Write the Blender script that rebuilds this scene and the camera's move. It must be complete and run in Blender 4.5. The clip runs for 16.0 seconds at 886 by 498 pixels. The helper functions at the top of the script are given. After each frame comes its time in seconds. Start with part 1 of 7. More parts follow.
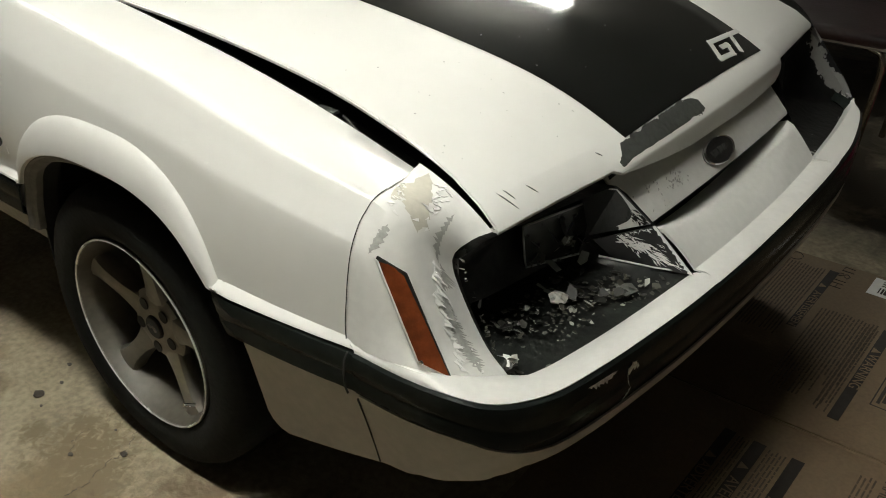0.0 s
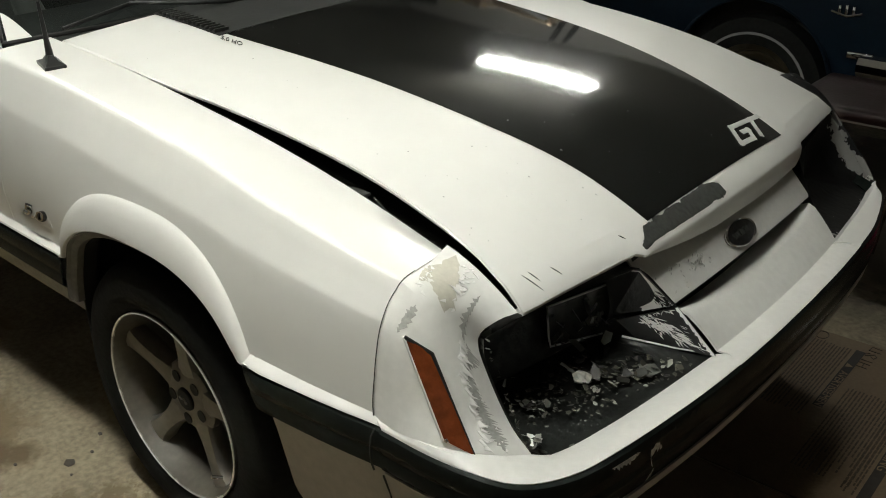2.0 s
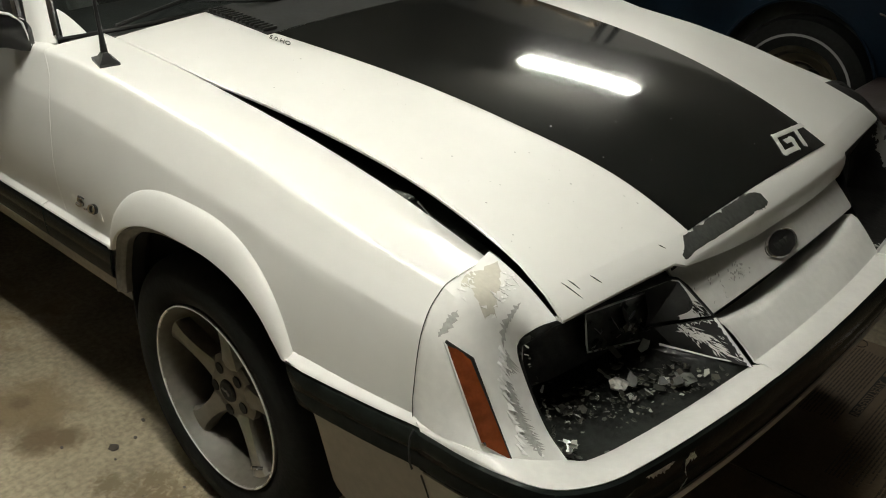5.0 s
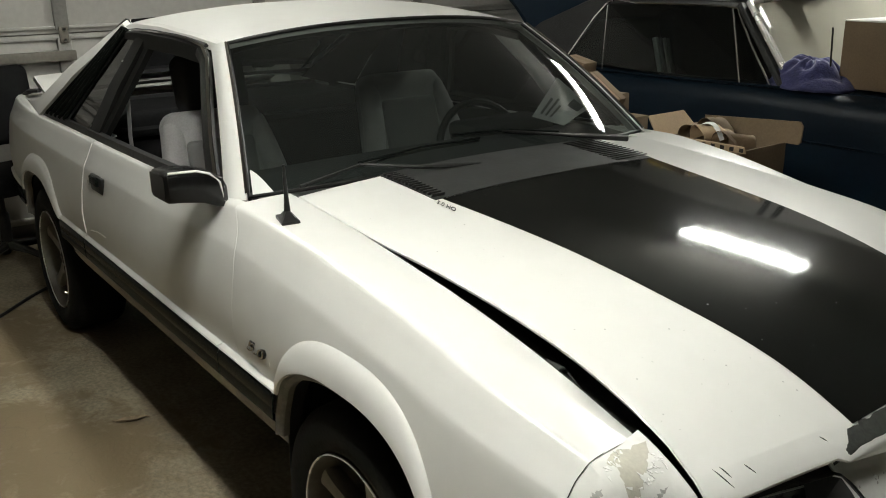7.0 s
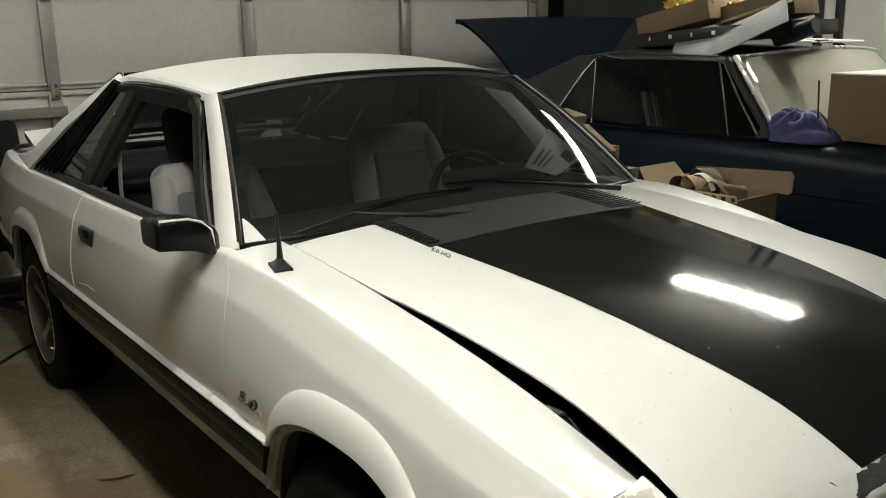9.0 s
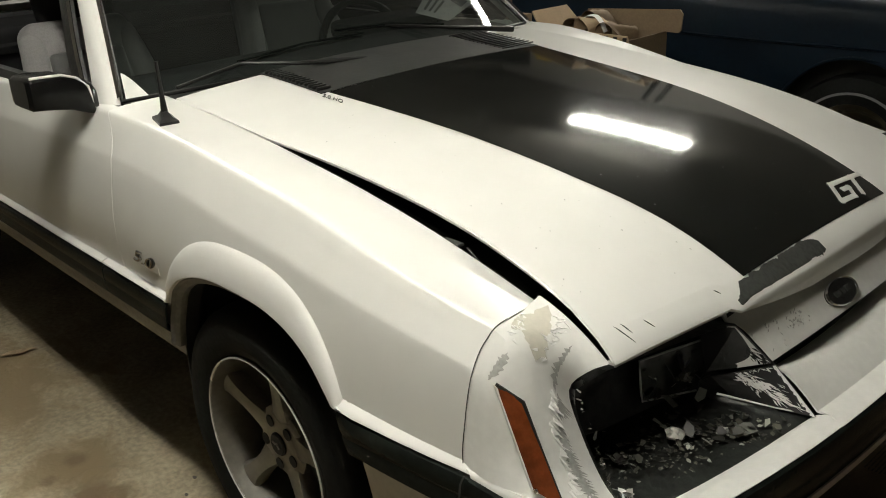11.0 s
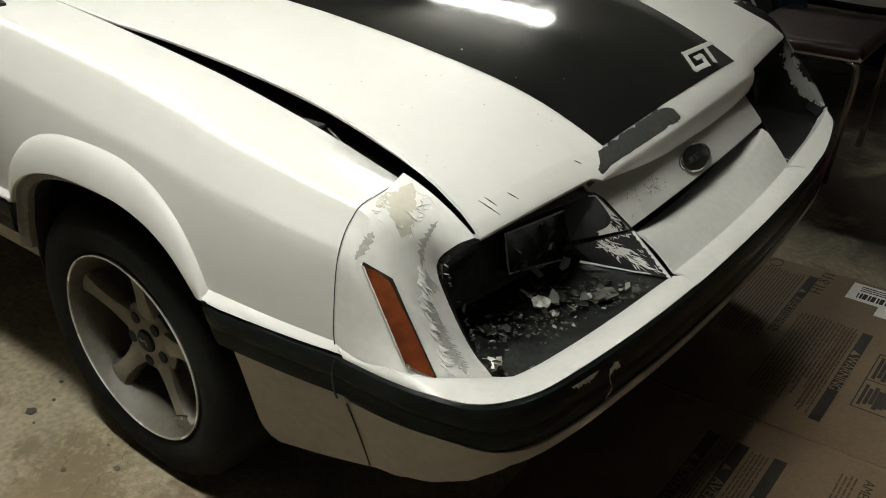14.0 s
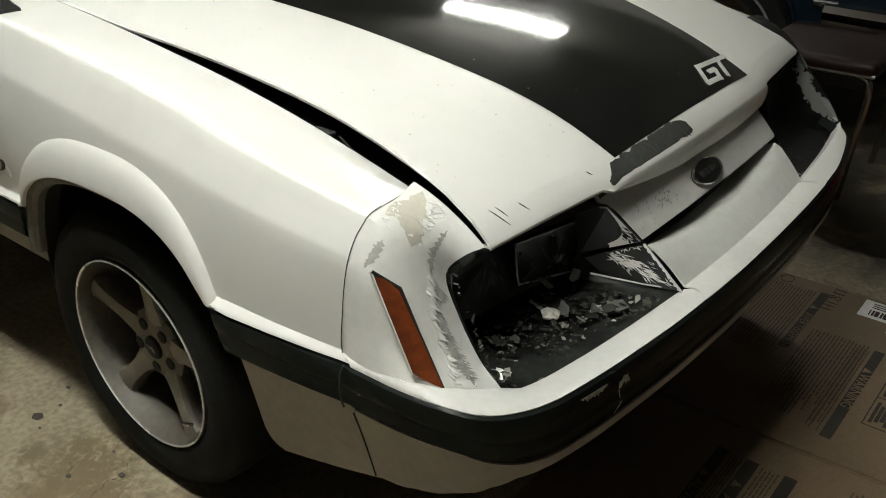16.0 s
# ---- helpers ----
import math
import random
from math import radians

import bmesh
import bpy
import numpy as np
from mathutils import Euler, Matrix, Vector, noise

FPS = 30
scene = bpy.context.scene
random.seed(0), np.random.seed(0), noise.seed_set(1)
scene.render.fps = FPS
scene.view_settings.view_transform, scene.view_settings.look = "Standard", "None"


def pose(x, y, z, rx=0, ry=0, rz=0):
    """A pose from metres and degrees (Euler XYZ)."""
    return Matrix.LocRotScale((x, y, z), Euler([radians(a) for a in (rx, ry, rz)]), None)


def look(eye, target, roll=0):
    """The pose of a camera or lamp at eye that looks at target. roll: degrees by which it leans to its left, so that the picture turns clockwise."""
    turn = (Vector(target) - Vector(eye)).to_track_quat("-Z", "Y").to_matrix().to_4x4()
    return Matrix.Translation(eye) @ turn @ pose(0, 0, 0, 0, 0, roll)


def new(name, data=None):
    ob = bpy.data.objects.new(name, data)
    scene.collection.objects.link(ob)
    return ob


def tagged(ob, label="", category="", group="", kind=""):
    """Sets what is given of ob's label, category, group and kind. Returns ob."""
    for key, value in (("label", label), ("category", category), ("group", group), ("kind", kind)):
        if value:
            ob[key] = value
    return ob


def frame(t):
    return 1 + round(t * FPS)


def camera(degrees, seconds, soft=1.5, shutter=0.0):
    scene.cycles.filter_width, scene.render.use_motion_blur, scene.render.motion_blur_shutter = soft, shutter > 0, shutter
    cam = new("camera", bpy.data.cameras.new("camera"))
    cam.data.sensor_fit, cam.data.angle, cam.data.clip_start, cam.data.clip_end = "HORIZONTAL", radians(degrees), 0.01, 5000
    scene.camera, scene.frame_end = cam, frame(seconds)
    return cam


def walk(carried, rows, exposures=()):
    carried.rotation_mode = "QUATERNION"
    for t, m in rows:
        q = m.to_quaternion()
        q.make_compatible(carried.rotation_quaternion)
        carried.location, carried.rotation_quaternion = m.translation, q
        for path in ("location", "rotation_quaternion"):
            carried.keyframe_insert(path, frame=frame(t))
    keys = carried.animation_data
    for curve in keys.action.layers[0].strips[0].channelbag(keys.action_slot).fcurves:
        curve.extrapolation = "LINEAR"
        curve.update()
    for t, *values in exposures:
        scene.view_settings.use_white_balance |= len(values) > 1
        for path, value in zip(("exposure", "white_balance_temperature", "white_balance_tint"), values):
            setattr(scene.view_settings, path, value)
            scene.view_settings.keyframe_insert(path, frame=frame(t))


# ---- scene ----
cam = camera(52.4, 16.0, soft=1.0)
PATH = [
    (0, (1.414, -1.58, 1.394), (0.318, -0.26, 0.366), -0.8),
    (0.5, (1.437, -1.585, 1.4), (0.308, -0.279, 0.39), -1.3),
    (1, (1.426, -1.593, 1.4), (0.288, -0.277, 0.414), -0.7),
    (1.5, (1.427, -1.595, 1.413), (0.258, -0.278, 0.465), -0.8),
    (2, (1.431, -1.602, 1.43), (0.246, -0.262, 0.537), -1.0),
    (2.5, (1.431, -1.607, 1.44), (0.225, -0.253, 0.596), -1.0),
    (3, (1.431, -1.615, 1.457), (0.215, -0.268, 0.616), -0.5),
    (3.2, (1.425, -1.616, 1.465), (0.209, -0.273, 0.618), -0.4),
    (5.3, (1.431, -1.62, 1.465), (0.185, -0.357, 0.541), -0.4),
    (5.5, (1.435, -1.626, 1.474), (0.144, -0.399, 0.564), -0.7),
    (6, (1.442, -1.626, 1.494), (0.04, -0.476, 0.65), -1.4),
    (6.5, (1.447, -1.628, 1.504), (-0.042, -0.507, 0.777), -1.0),
    (7, (1.452, -1.632, 1.511), (-0.098, -0.523, 0.908), -1.0),
    (7.5, (1.445, -1.637, 1.512), (-0.132, -0.519, 0.999), -1.2),
    (8, (1.441, -1.635, 1.507), (-0.145, -0.509, 1.041), -1.0),
    (8.2, (1.438, -1.636, 1.5), (-0.146, -0.506, 1.041), -1.1),
    (10.3, (1.427, -1.629, 1.437), (-0.049, -0.43, 0.818), -1.1),
    (10.5, (1.436, -1.63, 1.429), (-0.019, -0.424, 0.775), -1.4),
    (11, (1.444, -1.628, 1.42), (0.081, -0.378, 0.658), -2.4),
    (11.5, (1.45, -1.621, 1.403), (0.211, -0.306, 0.544), -2.1),
    (12, (1.449, -1.61, 1.386), (0.263, -0.317, 0.425), -3.3),
    (12.5, (1.443, -1.601, 1.376), (0.288, -0.331, 0.35), -3.5),
    (13, (1.447, -1.599, 1.382), (0.36, -0.307, 0.311), -3.1),
    (13.5, (1.449, -1.607, 1.391), (0.379, -0.275, 0.351), -2.1),
    (14, (1.448, -1.61, 1.395), (0.357, -0.257, 0.406), -1.4),
    (14.5, (1.445, -1.609, 1.392), (0.345, -0.245, 0.429), -1.1),
    (15, (1.444, -1.609, 1.389), (0.341, -0.246, 0.428), -1.0),
    (15.5, (1.442, -1.609, 1.389), (0.339, -0.249, 0.423), -1.0),
    (16, (1.444, -1.608, 1.387), (0.33, -0.256, 0.423), -0.9),
]
# the clip's camera drifts a little in exposure and white balance
walk(cam, [(t, look(eye, target, roll)) for t, eye, target, roll in PATH], [(0.0, -0.05, 6600, 10), (1.5, -0.1, 6480, 9), (3.0, -0.14, 6620, 10), (5.5, -0.13, 6700, 10), (7.0, -0.08, 6480, 10), (8.0, -0.05, 6560, 10), (10.5, -0.15, 6800, 10), (11.5, -0.07, 6900, 12), (12.0, 0.0, 7020, 12), (13.0, 0.06, 6980, 12), (13.8, -0.03, 6650, 10), (14.5, -0.05, 6380, 9), (16.0, -0.05, 6480, 9)])

# ---------- light: two fluorescent shop lights and an added third, dark world outside the closed garage ---
world = bpy.data.worlds.new("world")
scene.world = world
world.use_nodes = True
world.node_tree.nodes["Background"].inputs[0].default_value = (0.02, 0.02, 0.02, 1)
world.node_tree.nodes["Background"].inputs[1].default_value = 0.2
# place of the middle, length, strength, whether it has added cut-off wings: over the blue car, over the right wing, and
# an added fill over the roof
TUBES = [((-1.30, 2.95, 2.58), 1.18, 150.0, False), ((0.33, -1.14, 2.42), 1.18, 166.0, True), ((-2.20, -0.36, 2.50), 1.18, 92.0, False)]


# ---------- materials ----------
def material(name, color, rough=0.5, metal=0.0, coat=0.0, vary=0.12, scale=6.0, fine=60.0, bump=0.05,
             bump_scale=80.0, spec=0.5, sheen=0.0, per_object=0.0):
    m = bpy.data.materials.new(name)
    m.use_nodes = True
    nt = m.node_tree
    b = nt.nodes["Principled BSDF"]
    b.inputs["Metallic"].default_value = metal
    b.inputs["Coat Weight"].default_value = coat
    b.inputs["Coat Roughness"].default_value = 0.12
    b.inputs["Specular IOR Level"].default_value = spec
    b.inputs["Sheen Weight"].default_value = sheen
    tc = nt.nodes.new("ShaderNodeTexCoord")
    n1 = nt.nodes.new("ShaderNodeTexNoise")
    n1.inputs["Scale"].default_value = scale
    n1.inputs["Detail"].default_value = 6
    n2 = nt.nodes.new("ShaderNodeTexNoise")
    n2.inputs["Scale"].default_value = fine
    n2.inputs["Detail"].default_value = 3
    nt.links.new(tc.outputs["Object"], n1.inputs["Vector"])
    nt.links.new(tc.outputs["Object"], n2.inputs["Vector"])
    mix = nt.nodes.new("ShaderNodeMath")
    mix.operation = "ADD"
    nt.links.new(n1.outputs["Fac"], mix.inputs[0])
    nt.links.new(n2.outputs["Fac"], mix.inputs[1])
    ramp = nt.nodes.new("ShaderNodeMapRange")
    ramp.interpolation_type = "SMOOTHSTEP"
    ramp.inputs["From Min"].default_value = 0.6
    ramp.inputs["From Max"].default_value = 1.4
    ramp.inputs["To Min"].default_value = 1 - vary
    ramp.inputs["To Max"].default_value = 1 + vary * 0.6
    nt.links.new(mix.outputs[0], ramp.inputs["Value"])
    mul = nt.nodes.new("ShaderNodeVectorMath")
    mul.operation = "SCALE"
    mul.inputs[0].default_value = color
    last = ramp.outputs[0]
    if per_object:
        oi = nt.nodes.new("ShaderNodeObjectInfo")
        pr = nt.nodes.new("ShaderNodeMapRange")
        pr.inputs["To Min"].default_value = 1 - per_object
        pr.inputs["To Max"].default_value = 1 + per_object
        nt.links.new(oi.outputs["Random"], pr.inputs["Value"])
        mm = nt.nodes.new("ShaderNodeMath")
        mm.operation = "MULTIPLY"
        nt.links.new(last, mm.inputs[0])
        nt.links.new(pr.outputs[0], mm.inputs[1])
        last = mm.outputs[0]
    nt.links.new(last, mul.inputs["Scale"])
    nt.links.new(mul.outputs[0], b.inputs["Base Color"])
    rr = nt.nodes.new("ShaderNodeMapRange")
    rr.inputs["From Min"].default_value = 0.1
    rr.inputs["From Max"].default_value = 0.9
    rr.inputs["To Min"].default_value = max(0.02, rough * 0.82)
    rr.inputs["To Max"].default_value = min(1.0, rough * 1.18)
    nt.links.new(n1.outputs["Fac"], rr.inputs["Value"])
    nt.links.new(rr.outputs[0], b.inputs["Roughness"])
    if bump:
        n3 = nt.nodes.new("ShaderNodeTexNoise")
        n3.inputs["Scale"].default_value = bump_scale
        n3.inputs["Detail"].default_value = 4
        nt.links.new(tc.outputs["Object"], n3.inputs["Vector"])
        bp = nt.nodes.new("ShaderNodeBump")
        bp.inputs["Strength"].default_value = bump
        bp.inputs["Distance"].default_value = 0.01
        nt.links.new(n3.outputs["Fac"], bp.inputs["Height"])
        nt.links.new(bp.outputs[0], b.inputs["Normal"])
    return m


def blobs_mask(nt, spots, noise_scale, strength, stretch=(1, 1, 1), rim=0.0, soft=0.01, crumble=0.35):
    """1 inside ragged patches round the given spots (x, y, z, radius), 0 outside."""
    tc = nt.nodes.new("ShaderNodeTexCoord")
    mp = nt.nodes.new("ShaderNodeVectorMath")
    mp.operation = "MULTIPLY"
    mp.inputs[1].default_value = stretch
    nt.links.new(tc.outputs["Object"], mp.inputs[0])
    nz = nt.nodes.new("ShaderNodeTexNoise")
    nz.inputs["Scale"].default_value = noise_scale
    nz.inputs["Detail"].default_value = 5
    nz.inputs["Roughness"].default_value = 0.6
    nz.inputs["Distortion"].default_value = 0.6
    nt.links.new(mp.outputs[0], nz.inputs["Vector"])
    vo = nt.nodes.new("ShaderNodeTexVoronoi")
    vo.inputs["Scale"].default_value = noise_scale * 2.2
    sp = nt.nodes.new("ShaderNodeSeparateColor")
    nt.links.new(mp.outputs[0], vo.inputs["Vector"])
    nt.links.new(vo.outputs["Color"], sp.inputs[0])
    both_n = nt.nodes.new("ShaderNodeMix")
    both_n.inputs["Factor"].default_value = crumble
    nt.links.new(nz.outputs["Fac"], both_n.inputs["A"])
    nt.links.new(sp.outputs[0], both_n.inputs["B"])
    best = None
    for x, y, z, r in spots:
        d = nt.nodes.new("ShaderNodeVectorMath")
        d.operation = "DISTANCE"
        d.inputs[1].default_value = (x, y, z)
        nt.links.new(tc.outputs["Object"], d.inputs[0])
        f = nt.nodes.new("ShaderNodeMapRange")
        f.inputs["From Min"].default_value = 0
        f.inputs["From Max"].default_value = 2 * r
        f.inputs["To Min"].default_value = 1
        f.inputs["To Max"].default_value = 0
        nt.links.new(d.outputs["Value"], f.inputs["Value"])
        if best is None:
            best = f.outputs[0]
        else:
            mx = nt.nodes.new("ShaderNodeMath")
            mx.operation = "MAXIMUM"
            nt.links.new(best, mx.inputs[0])
            nt.links.new(f.outputs[0], mx.inputs[1])
            best = mx.outputs[0]
    n0 = nt.nodes.new("ShaderNodeMath")
    n0.operation = "MULTIPLY_ADD"
    n0.inputs[1].default_value = strength
    n0.inputs[2].default_value = -0.5 * strength
    nt.links.new(both_n.outputs["Result"], n0.inputs[0])
    s = nt.nodes.new("ShaderNodeMath")
    s.operation = "MULTIPLY_ADD"
    near = nt.nodes.new("ShaderNodeMapRange")
    near.inputs["From Max"].default_value = 0.3
    nt.links.new(best, near.inputs["Value"])
    nt.links.new(n0.outputs[0], s.inputs[0])
    nt.links.new(near.outputs[0], s.inputs[1])
    nt.links.new(best, s.inputs[2])
    st = nt.nodes.new("ShaderNodeMapRange")
    st.inputs["From Min"].default_value = 0.5 - soft
    st.inputs["From Max"].default_value = 0.5 + soft
    nt.links.new(s.outputs[0], st.inputs["Value"])
    if not rim:
        return st.outputs[0]
    lo = nt.nodes.new("ShaderNodeMapRange")
    lo.inputs["From Min"].default_value = 0.49 - rim
    lo.inputs["From Max"].default_value = 0.495 - rim
    nt.links.new(s.outputs[0], lo.inputs["Value"])
    df = nt.nodes.new("ShaderNodeMath")
    df.operation = "SUBTRACT"
    nt.links.new(lo.outputs[0], df.inputs[0])
    nt.links.new(st.outputs[0], df.inputs[1])
    return st.outputs[0], df.outputs[0]


def overlay(m, mask, color, rough=None):
    nt = m.node_tree
    b = nt.nodes["Principled BSDF"]
    old = b.inputs["Base Color"].links[0].from_socket
    mix = nt.nodes.new("ShaderNodeMix")
    mix.data_type = "RGBA"
    mix.inputs["B"].default_value = (*color, 1)
    nt.links.new(mask, mix.inputs["Factor"])
    nt.links.new(old, mix.inputs["A"])
    nt.links.new(mix.outputs["Result"], b.inputs["Base Color"])
    if rough is not None:
        olr = b.inputs["Roughness"].links[0].from_socket
        mr = nt.nodes.new("ShaderNodeMix")
        mr.inputs["B"].default_value = rough
        nt.links.new(mask, mr.inputs["Factor"])
        nt.links.new(olr, mr.inputs["A"])
        nt.links.new(mr.outputs["Result"], b.inputs["Roughness"])


def glass(name, color, rough=0.0):
    m = bpy.data.materials.new(name)
    m.use_nodes = True
    nt = m.node_tree
    nt.nodes.remove(nt.nodes["Principled BSDF"])
    out = nt.nodes["Material Output"]
    tr = nt.nodes.new("ShaderNodeBsdfTransparent")
    tr.inputs[0].default_value = (*color, 1)
    gl = nt.nodes.new("ShaderNodeBsdfGlossy")
    gl.inputs["Roughness"].default_value = rough + 0.02
    fr = nt.nodes.new("ShaderNodeFresnel")
    fr.inputs[0].default_value = 1.5
    mx = nt.nodes.new("ShaderNodeMixShader")
    nt.links.new(fr.outputs[0], mx.inputs[0])
    nt.links.new(tr.outputs[0], mx.inputs[1])
    nt.links.new(gl.outputs[0], mx.inputs[2])
    nt.links.new(mx.outputs[0], out.inputs[0])
    return m


def dust(m, color, amount):
    """A thin film of dust on a pane."""
    nt = m.node_tree
    df = nt.nodes.new("ShaderNodeBsdfDiffuse")
    df.inputs[0].default_value = (*color, 1)
    mx = nt.nodes.new("ShaderNodeMixShader")
    mx.inputs[0].default_value = amount
    old = nt.nodes["Material Output"].inputs[0].links[0].from_socket
    nt.links.new(old, mx.inputs[1])
    nt.links.new(df.outputs[0], mx.inputs[2])
    nt.links.new(mx.outputs[0], nt.nodes["Material Output"].inputs[0])


def glow(name, color, power):
    m = bpy.data.materials.new(name)
    m.use_nodes = True
    b = m.node_tree.nodes["Principled BSDF"]
    b.inputs["Base Color"].default_value = (*color, 1)
    b.inputs["Emission Color"].default_value = (*color, 1)
    b.inputs["Emission Strength"].default_value = power
    return m


WHITE = (0.715, 0.71, 0.68)
M_PAINT = material("white_paint", WHITE, 0.33, coat=0.25, vary=0.025, scale=1.5, fine=14, bump=0.01, bump_scale=300)
M_NOSE = material("worn_white_paint", WHITE, 0.4, coat=0.12, vary=0.07, scale=5, fine=60, bump=0.02, bump_scale=200)
# body white for the lower front, with the shade under the bumper painted in
M_VALANCE = material("shaded_white_paint", (0.42, 0.385, 0.345), 0.5, vary=0.12, scale=4, fine=50, bump=0.03, bump_scale=150)
# rocker paint, a darker and more mottled tone than the body white
M_ROCKER = material("dark_rocker_paint", (0.30, 0.28, 0.24), 0.6, vary=0.3, scale=5, fine=60, bump=0.05, bump_scale=150)
# arch lips: part of this dark tone is shade painted into the colour
M_ARCHLIP = material("arch_lip_paint", (0.185, 0.175, 0.155), 0.65, vary=0.25, scale=8, fine=60, bump=0.05, bump_scale=80)
M_STRIPE = material("black_hood_paint", (0.0062, 0.0068, 0.0064), 0.065, coat=0.06, vary=0.3, scale=3, fine=25, bump=0.004, bump_scale=30)
M_STRIPE.node_tree.nodes["Principled BSDF"].inputs["Coat Roughness"].default_value = 0.22
M_COWL = material("grey_plastic", (0.015, 0.0155, 0.015), 0.55, spec=0.28, vary=0.2)
M_BLACK = material("black_plastic", (0.013, 0.013, 0.0125), 0.42, spec=0.35, vary=0.3, bump=0.1)
M_TRIM = material("black_rubber_trim", (0.0092, 0.0115, 0.0102), 0.2, spec=0.05, vary=0.3, scale=4, bump=0.06)
M_BUCKET = material("bare_black_bucket", (0.015, 0.0165, 0.015), 0.36, spec=0.3, vary=0.5, scale=15, bump=0.25, bump_scale=50)
M_DARK = material("dark_cavity", (0.027, 0.028, 0.026), 0.9, vary=0.3)
M_TYRE = material("tyre_rubber", (0.0085, 0.0090, 0.0083), 0.75, spec=0.12, vary=0.35, scale=12, bump=0.12)
M_RIM = material("satin_aluminium", (0.20, 0.183, 0.155), 0.42, metal=0.4, vary=0.15, scale=10)
# rim metal darkened for the shadow of tyre and fender inside the wheel
M_BARREL = material("shaded_wheel_barrel", (0.092, 0.083, 0.066), 0.6, metal=0.15, vary=0.25, scale=10)
M_LIP = material("polished_lip", (0.80, 0.79, 0.76), 0.28, metal=0.6, vary=0.1)
M_CHROME = material("chrome", (0.75, 0.75, 0.75), 0.08, metal=1.0, vary=0.05, bump=0)
M_AMBER = material("amber_lens", (0.155, 0.036, 0.011), 0.25, coat=0.4, vary=0.35, scale=20, bump=0.1, bump_scale=150)
M_SEAT = material("grey_velour", (0.32, 0.31, 0.305), 0.9, vary=0.15, scale=20, fine=200, bump=0.2, bump_scale=300, sheen=0.3)
M_SEATIN = material("grey_velour_insert", (0.135, 0.135, 0.13), 0.92, vary=0.15, scale=20, fine=200, bump=0.25, bump_scale=200, sheen=0.3)
M_INTERIOR = material("dark_interior", (0.018, 0.018, 0.019), 0.75, vary=0.3)
M_LINING = material("dark_cabin_lining", (0.010, 0.010, 0.0105), 0.9, spec=0.1, vary=0.2)
M_CARD = material("cardboard", (0.188, 0.132, 0.079), 0.85, vary=0.16, scale=5, fine=120, bump=0.08, bump_scale=150, per_object=0.08)
M_CARDIN = material("cardboard_light", (0.44, 0.32, 0.20), 0.85, vary=0.12, scale=5, fine=120, bump=0.08, bump_scale=150)
M_INK = material("carton_ink", (0.024, 0.019, 0.014), 0.8, vary=0.3, scale=40)
M_PAPER = material("white_paper", (0.80, 0.80, 0.78), 0.8, vary=0.08)
M_GREYPAPER = material("grey_print", (0.25, 0.25, 0.25), 0.8, vary=0.1)
M_BLUE = material("dark_blue_paint", (0.0032, 0.0095, 0.018), 0.42, coat=0.0, spec=0.14, vary=0.2, scale=3, bump=0.01)
M_VINYL = material("black_vinyl_roof", (0.02, 0.02, 0.02), 0.6, vary=0.3, bump=0.3, bump_scale=400)
M_MAT = material("grey_rubber_mat", (0.25, 0.255, 0.25), 0.7, vary=0.2, bump=0.2, bump_scale=300)
M_GREEN = material("dark_green_canvas", (0.035, 0.055, 0.05), 0.85, vary=0.25, bump=0.2)
M_CLOTH = material("violet_blue_cloth", (0.052, 0.055, 0.165), 0.9, vary=0.25, scale=12, bump=0.3, bump_scale=120, sheen=0.3)
M_YELLOW = material("yellow_petals", (0.62, 0.45, 0.04), 0.7, vary=0.3)
M_GARAGE = material("white_steel_door", (0.52, 0.505, 0.47), 0.5, vary=0.08, scale=1.5, fine=30, bump=0.04, bump_scale=120)
M_STILE = material("galvanised_stile", (0.30, 0.29, 0.27), 0.45, metal=0.4, vary=0.15)
M_RAIL = material("brown_grey_rail", (0.17, 0.155, 0.13), 0.55, vary=0.2)
M_WALL = material("painted_wall", (0.26, 0.25, 0.225), 0.85, vary=0.1, scale=1.2, bump=0.1)
M_SIDEWALL = material("grey_painted_wall", (0.13, 0.125, 0.11), 0.85, vary=0.1, scale=1.2, bump=0.1)
M_FARWALL = material("pale_wall", (0.46, 0.45, 0.42), 0.8, vary=0.1, scale=1.2, bump=0.1)
M_MAROON = material("maroon_vinyl", (0.012, 0.0045, 0.004), 0.5, spec=0.2, vary=0.25, bump=0.1)
M_PINK = material("pink_plastic", (0.35, 0.02, 0.08), 0.45, vary=0.2)
M_FLAKE = material("paint_flakes", (0.24, 0.24, 0.22), 0.45, vary=0.6, scale=60)
_nt = M_FLAKE.node_tree
_ge = _nt.nodes.new("ShaderNodeNewGeometry")
_cr = _nt.nodes.new("ShaderNodeValToRGB")
_cr.color_ramp.elements[0].color = (0.012, 0.012, 0.012, 1)
_cr.color_ramp.elements[1].color = (0.42, 0.42, 0.38, 1)
_mid = _cr.color_ramp.elements.new(0.86)
_mid.color = (0.075, 0.074, 0.055, 1)
_nt.links.new(_ge.outputs["Random Per Island"], _cr.inputs[0])
_nt.links.new(_cr.outputs[0], _nt.nodes["Principled BSDF"].inputs["Base Color"])
M_BARE = material("grey_primer", (0.028, 0.030, 0.027), 0.7, vary=0.45, scale=30, fine=120, bump=0.3, bump_scale=90)
M_EDGE = material("flaked_edge_paint", (0.82, 0.815, 0.79), 0.45, vary=0.06)
M_HOUSING = material("white_enamel_housing", (0.7, 0.7, 0.68), 0.4, vary=0.05)
M_GLASS = glass("tinted_glass", (0.205, 0.24, 0.225))
M_GLASSD = glass("dark_tinted_glass", (0.22, 0.25, 0.24))
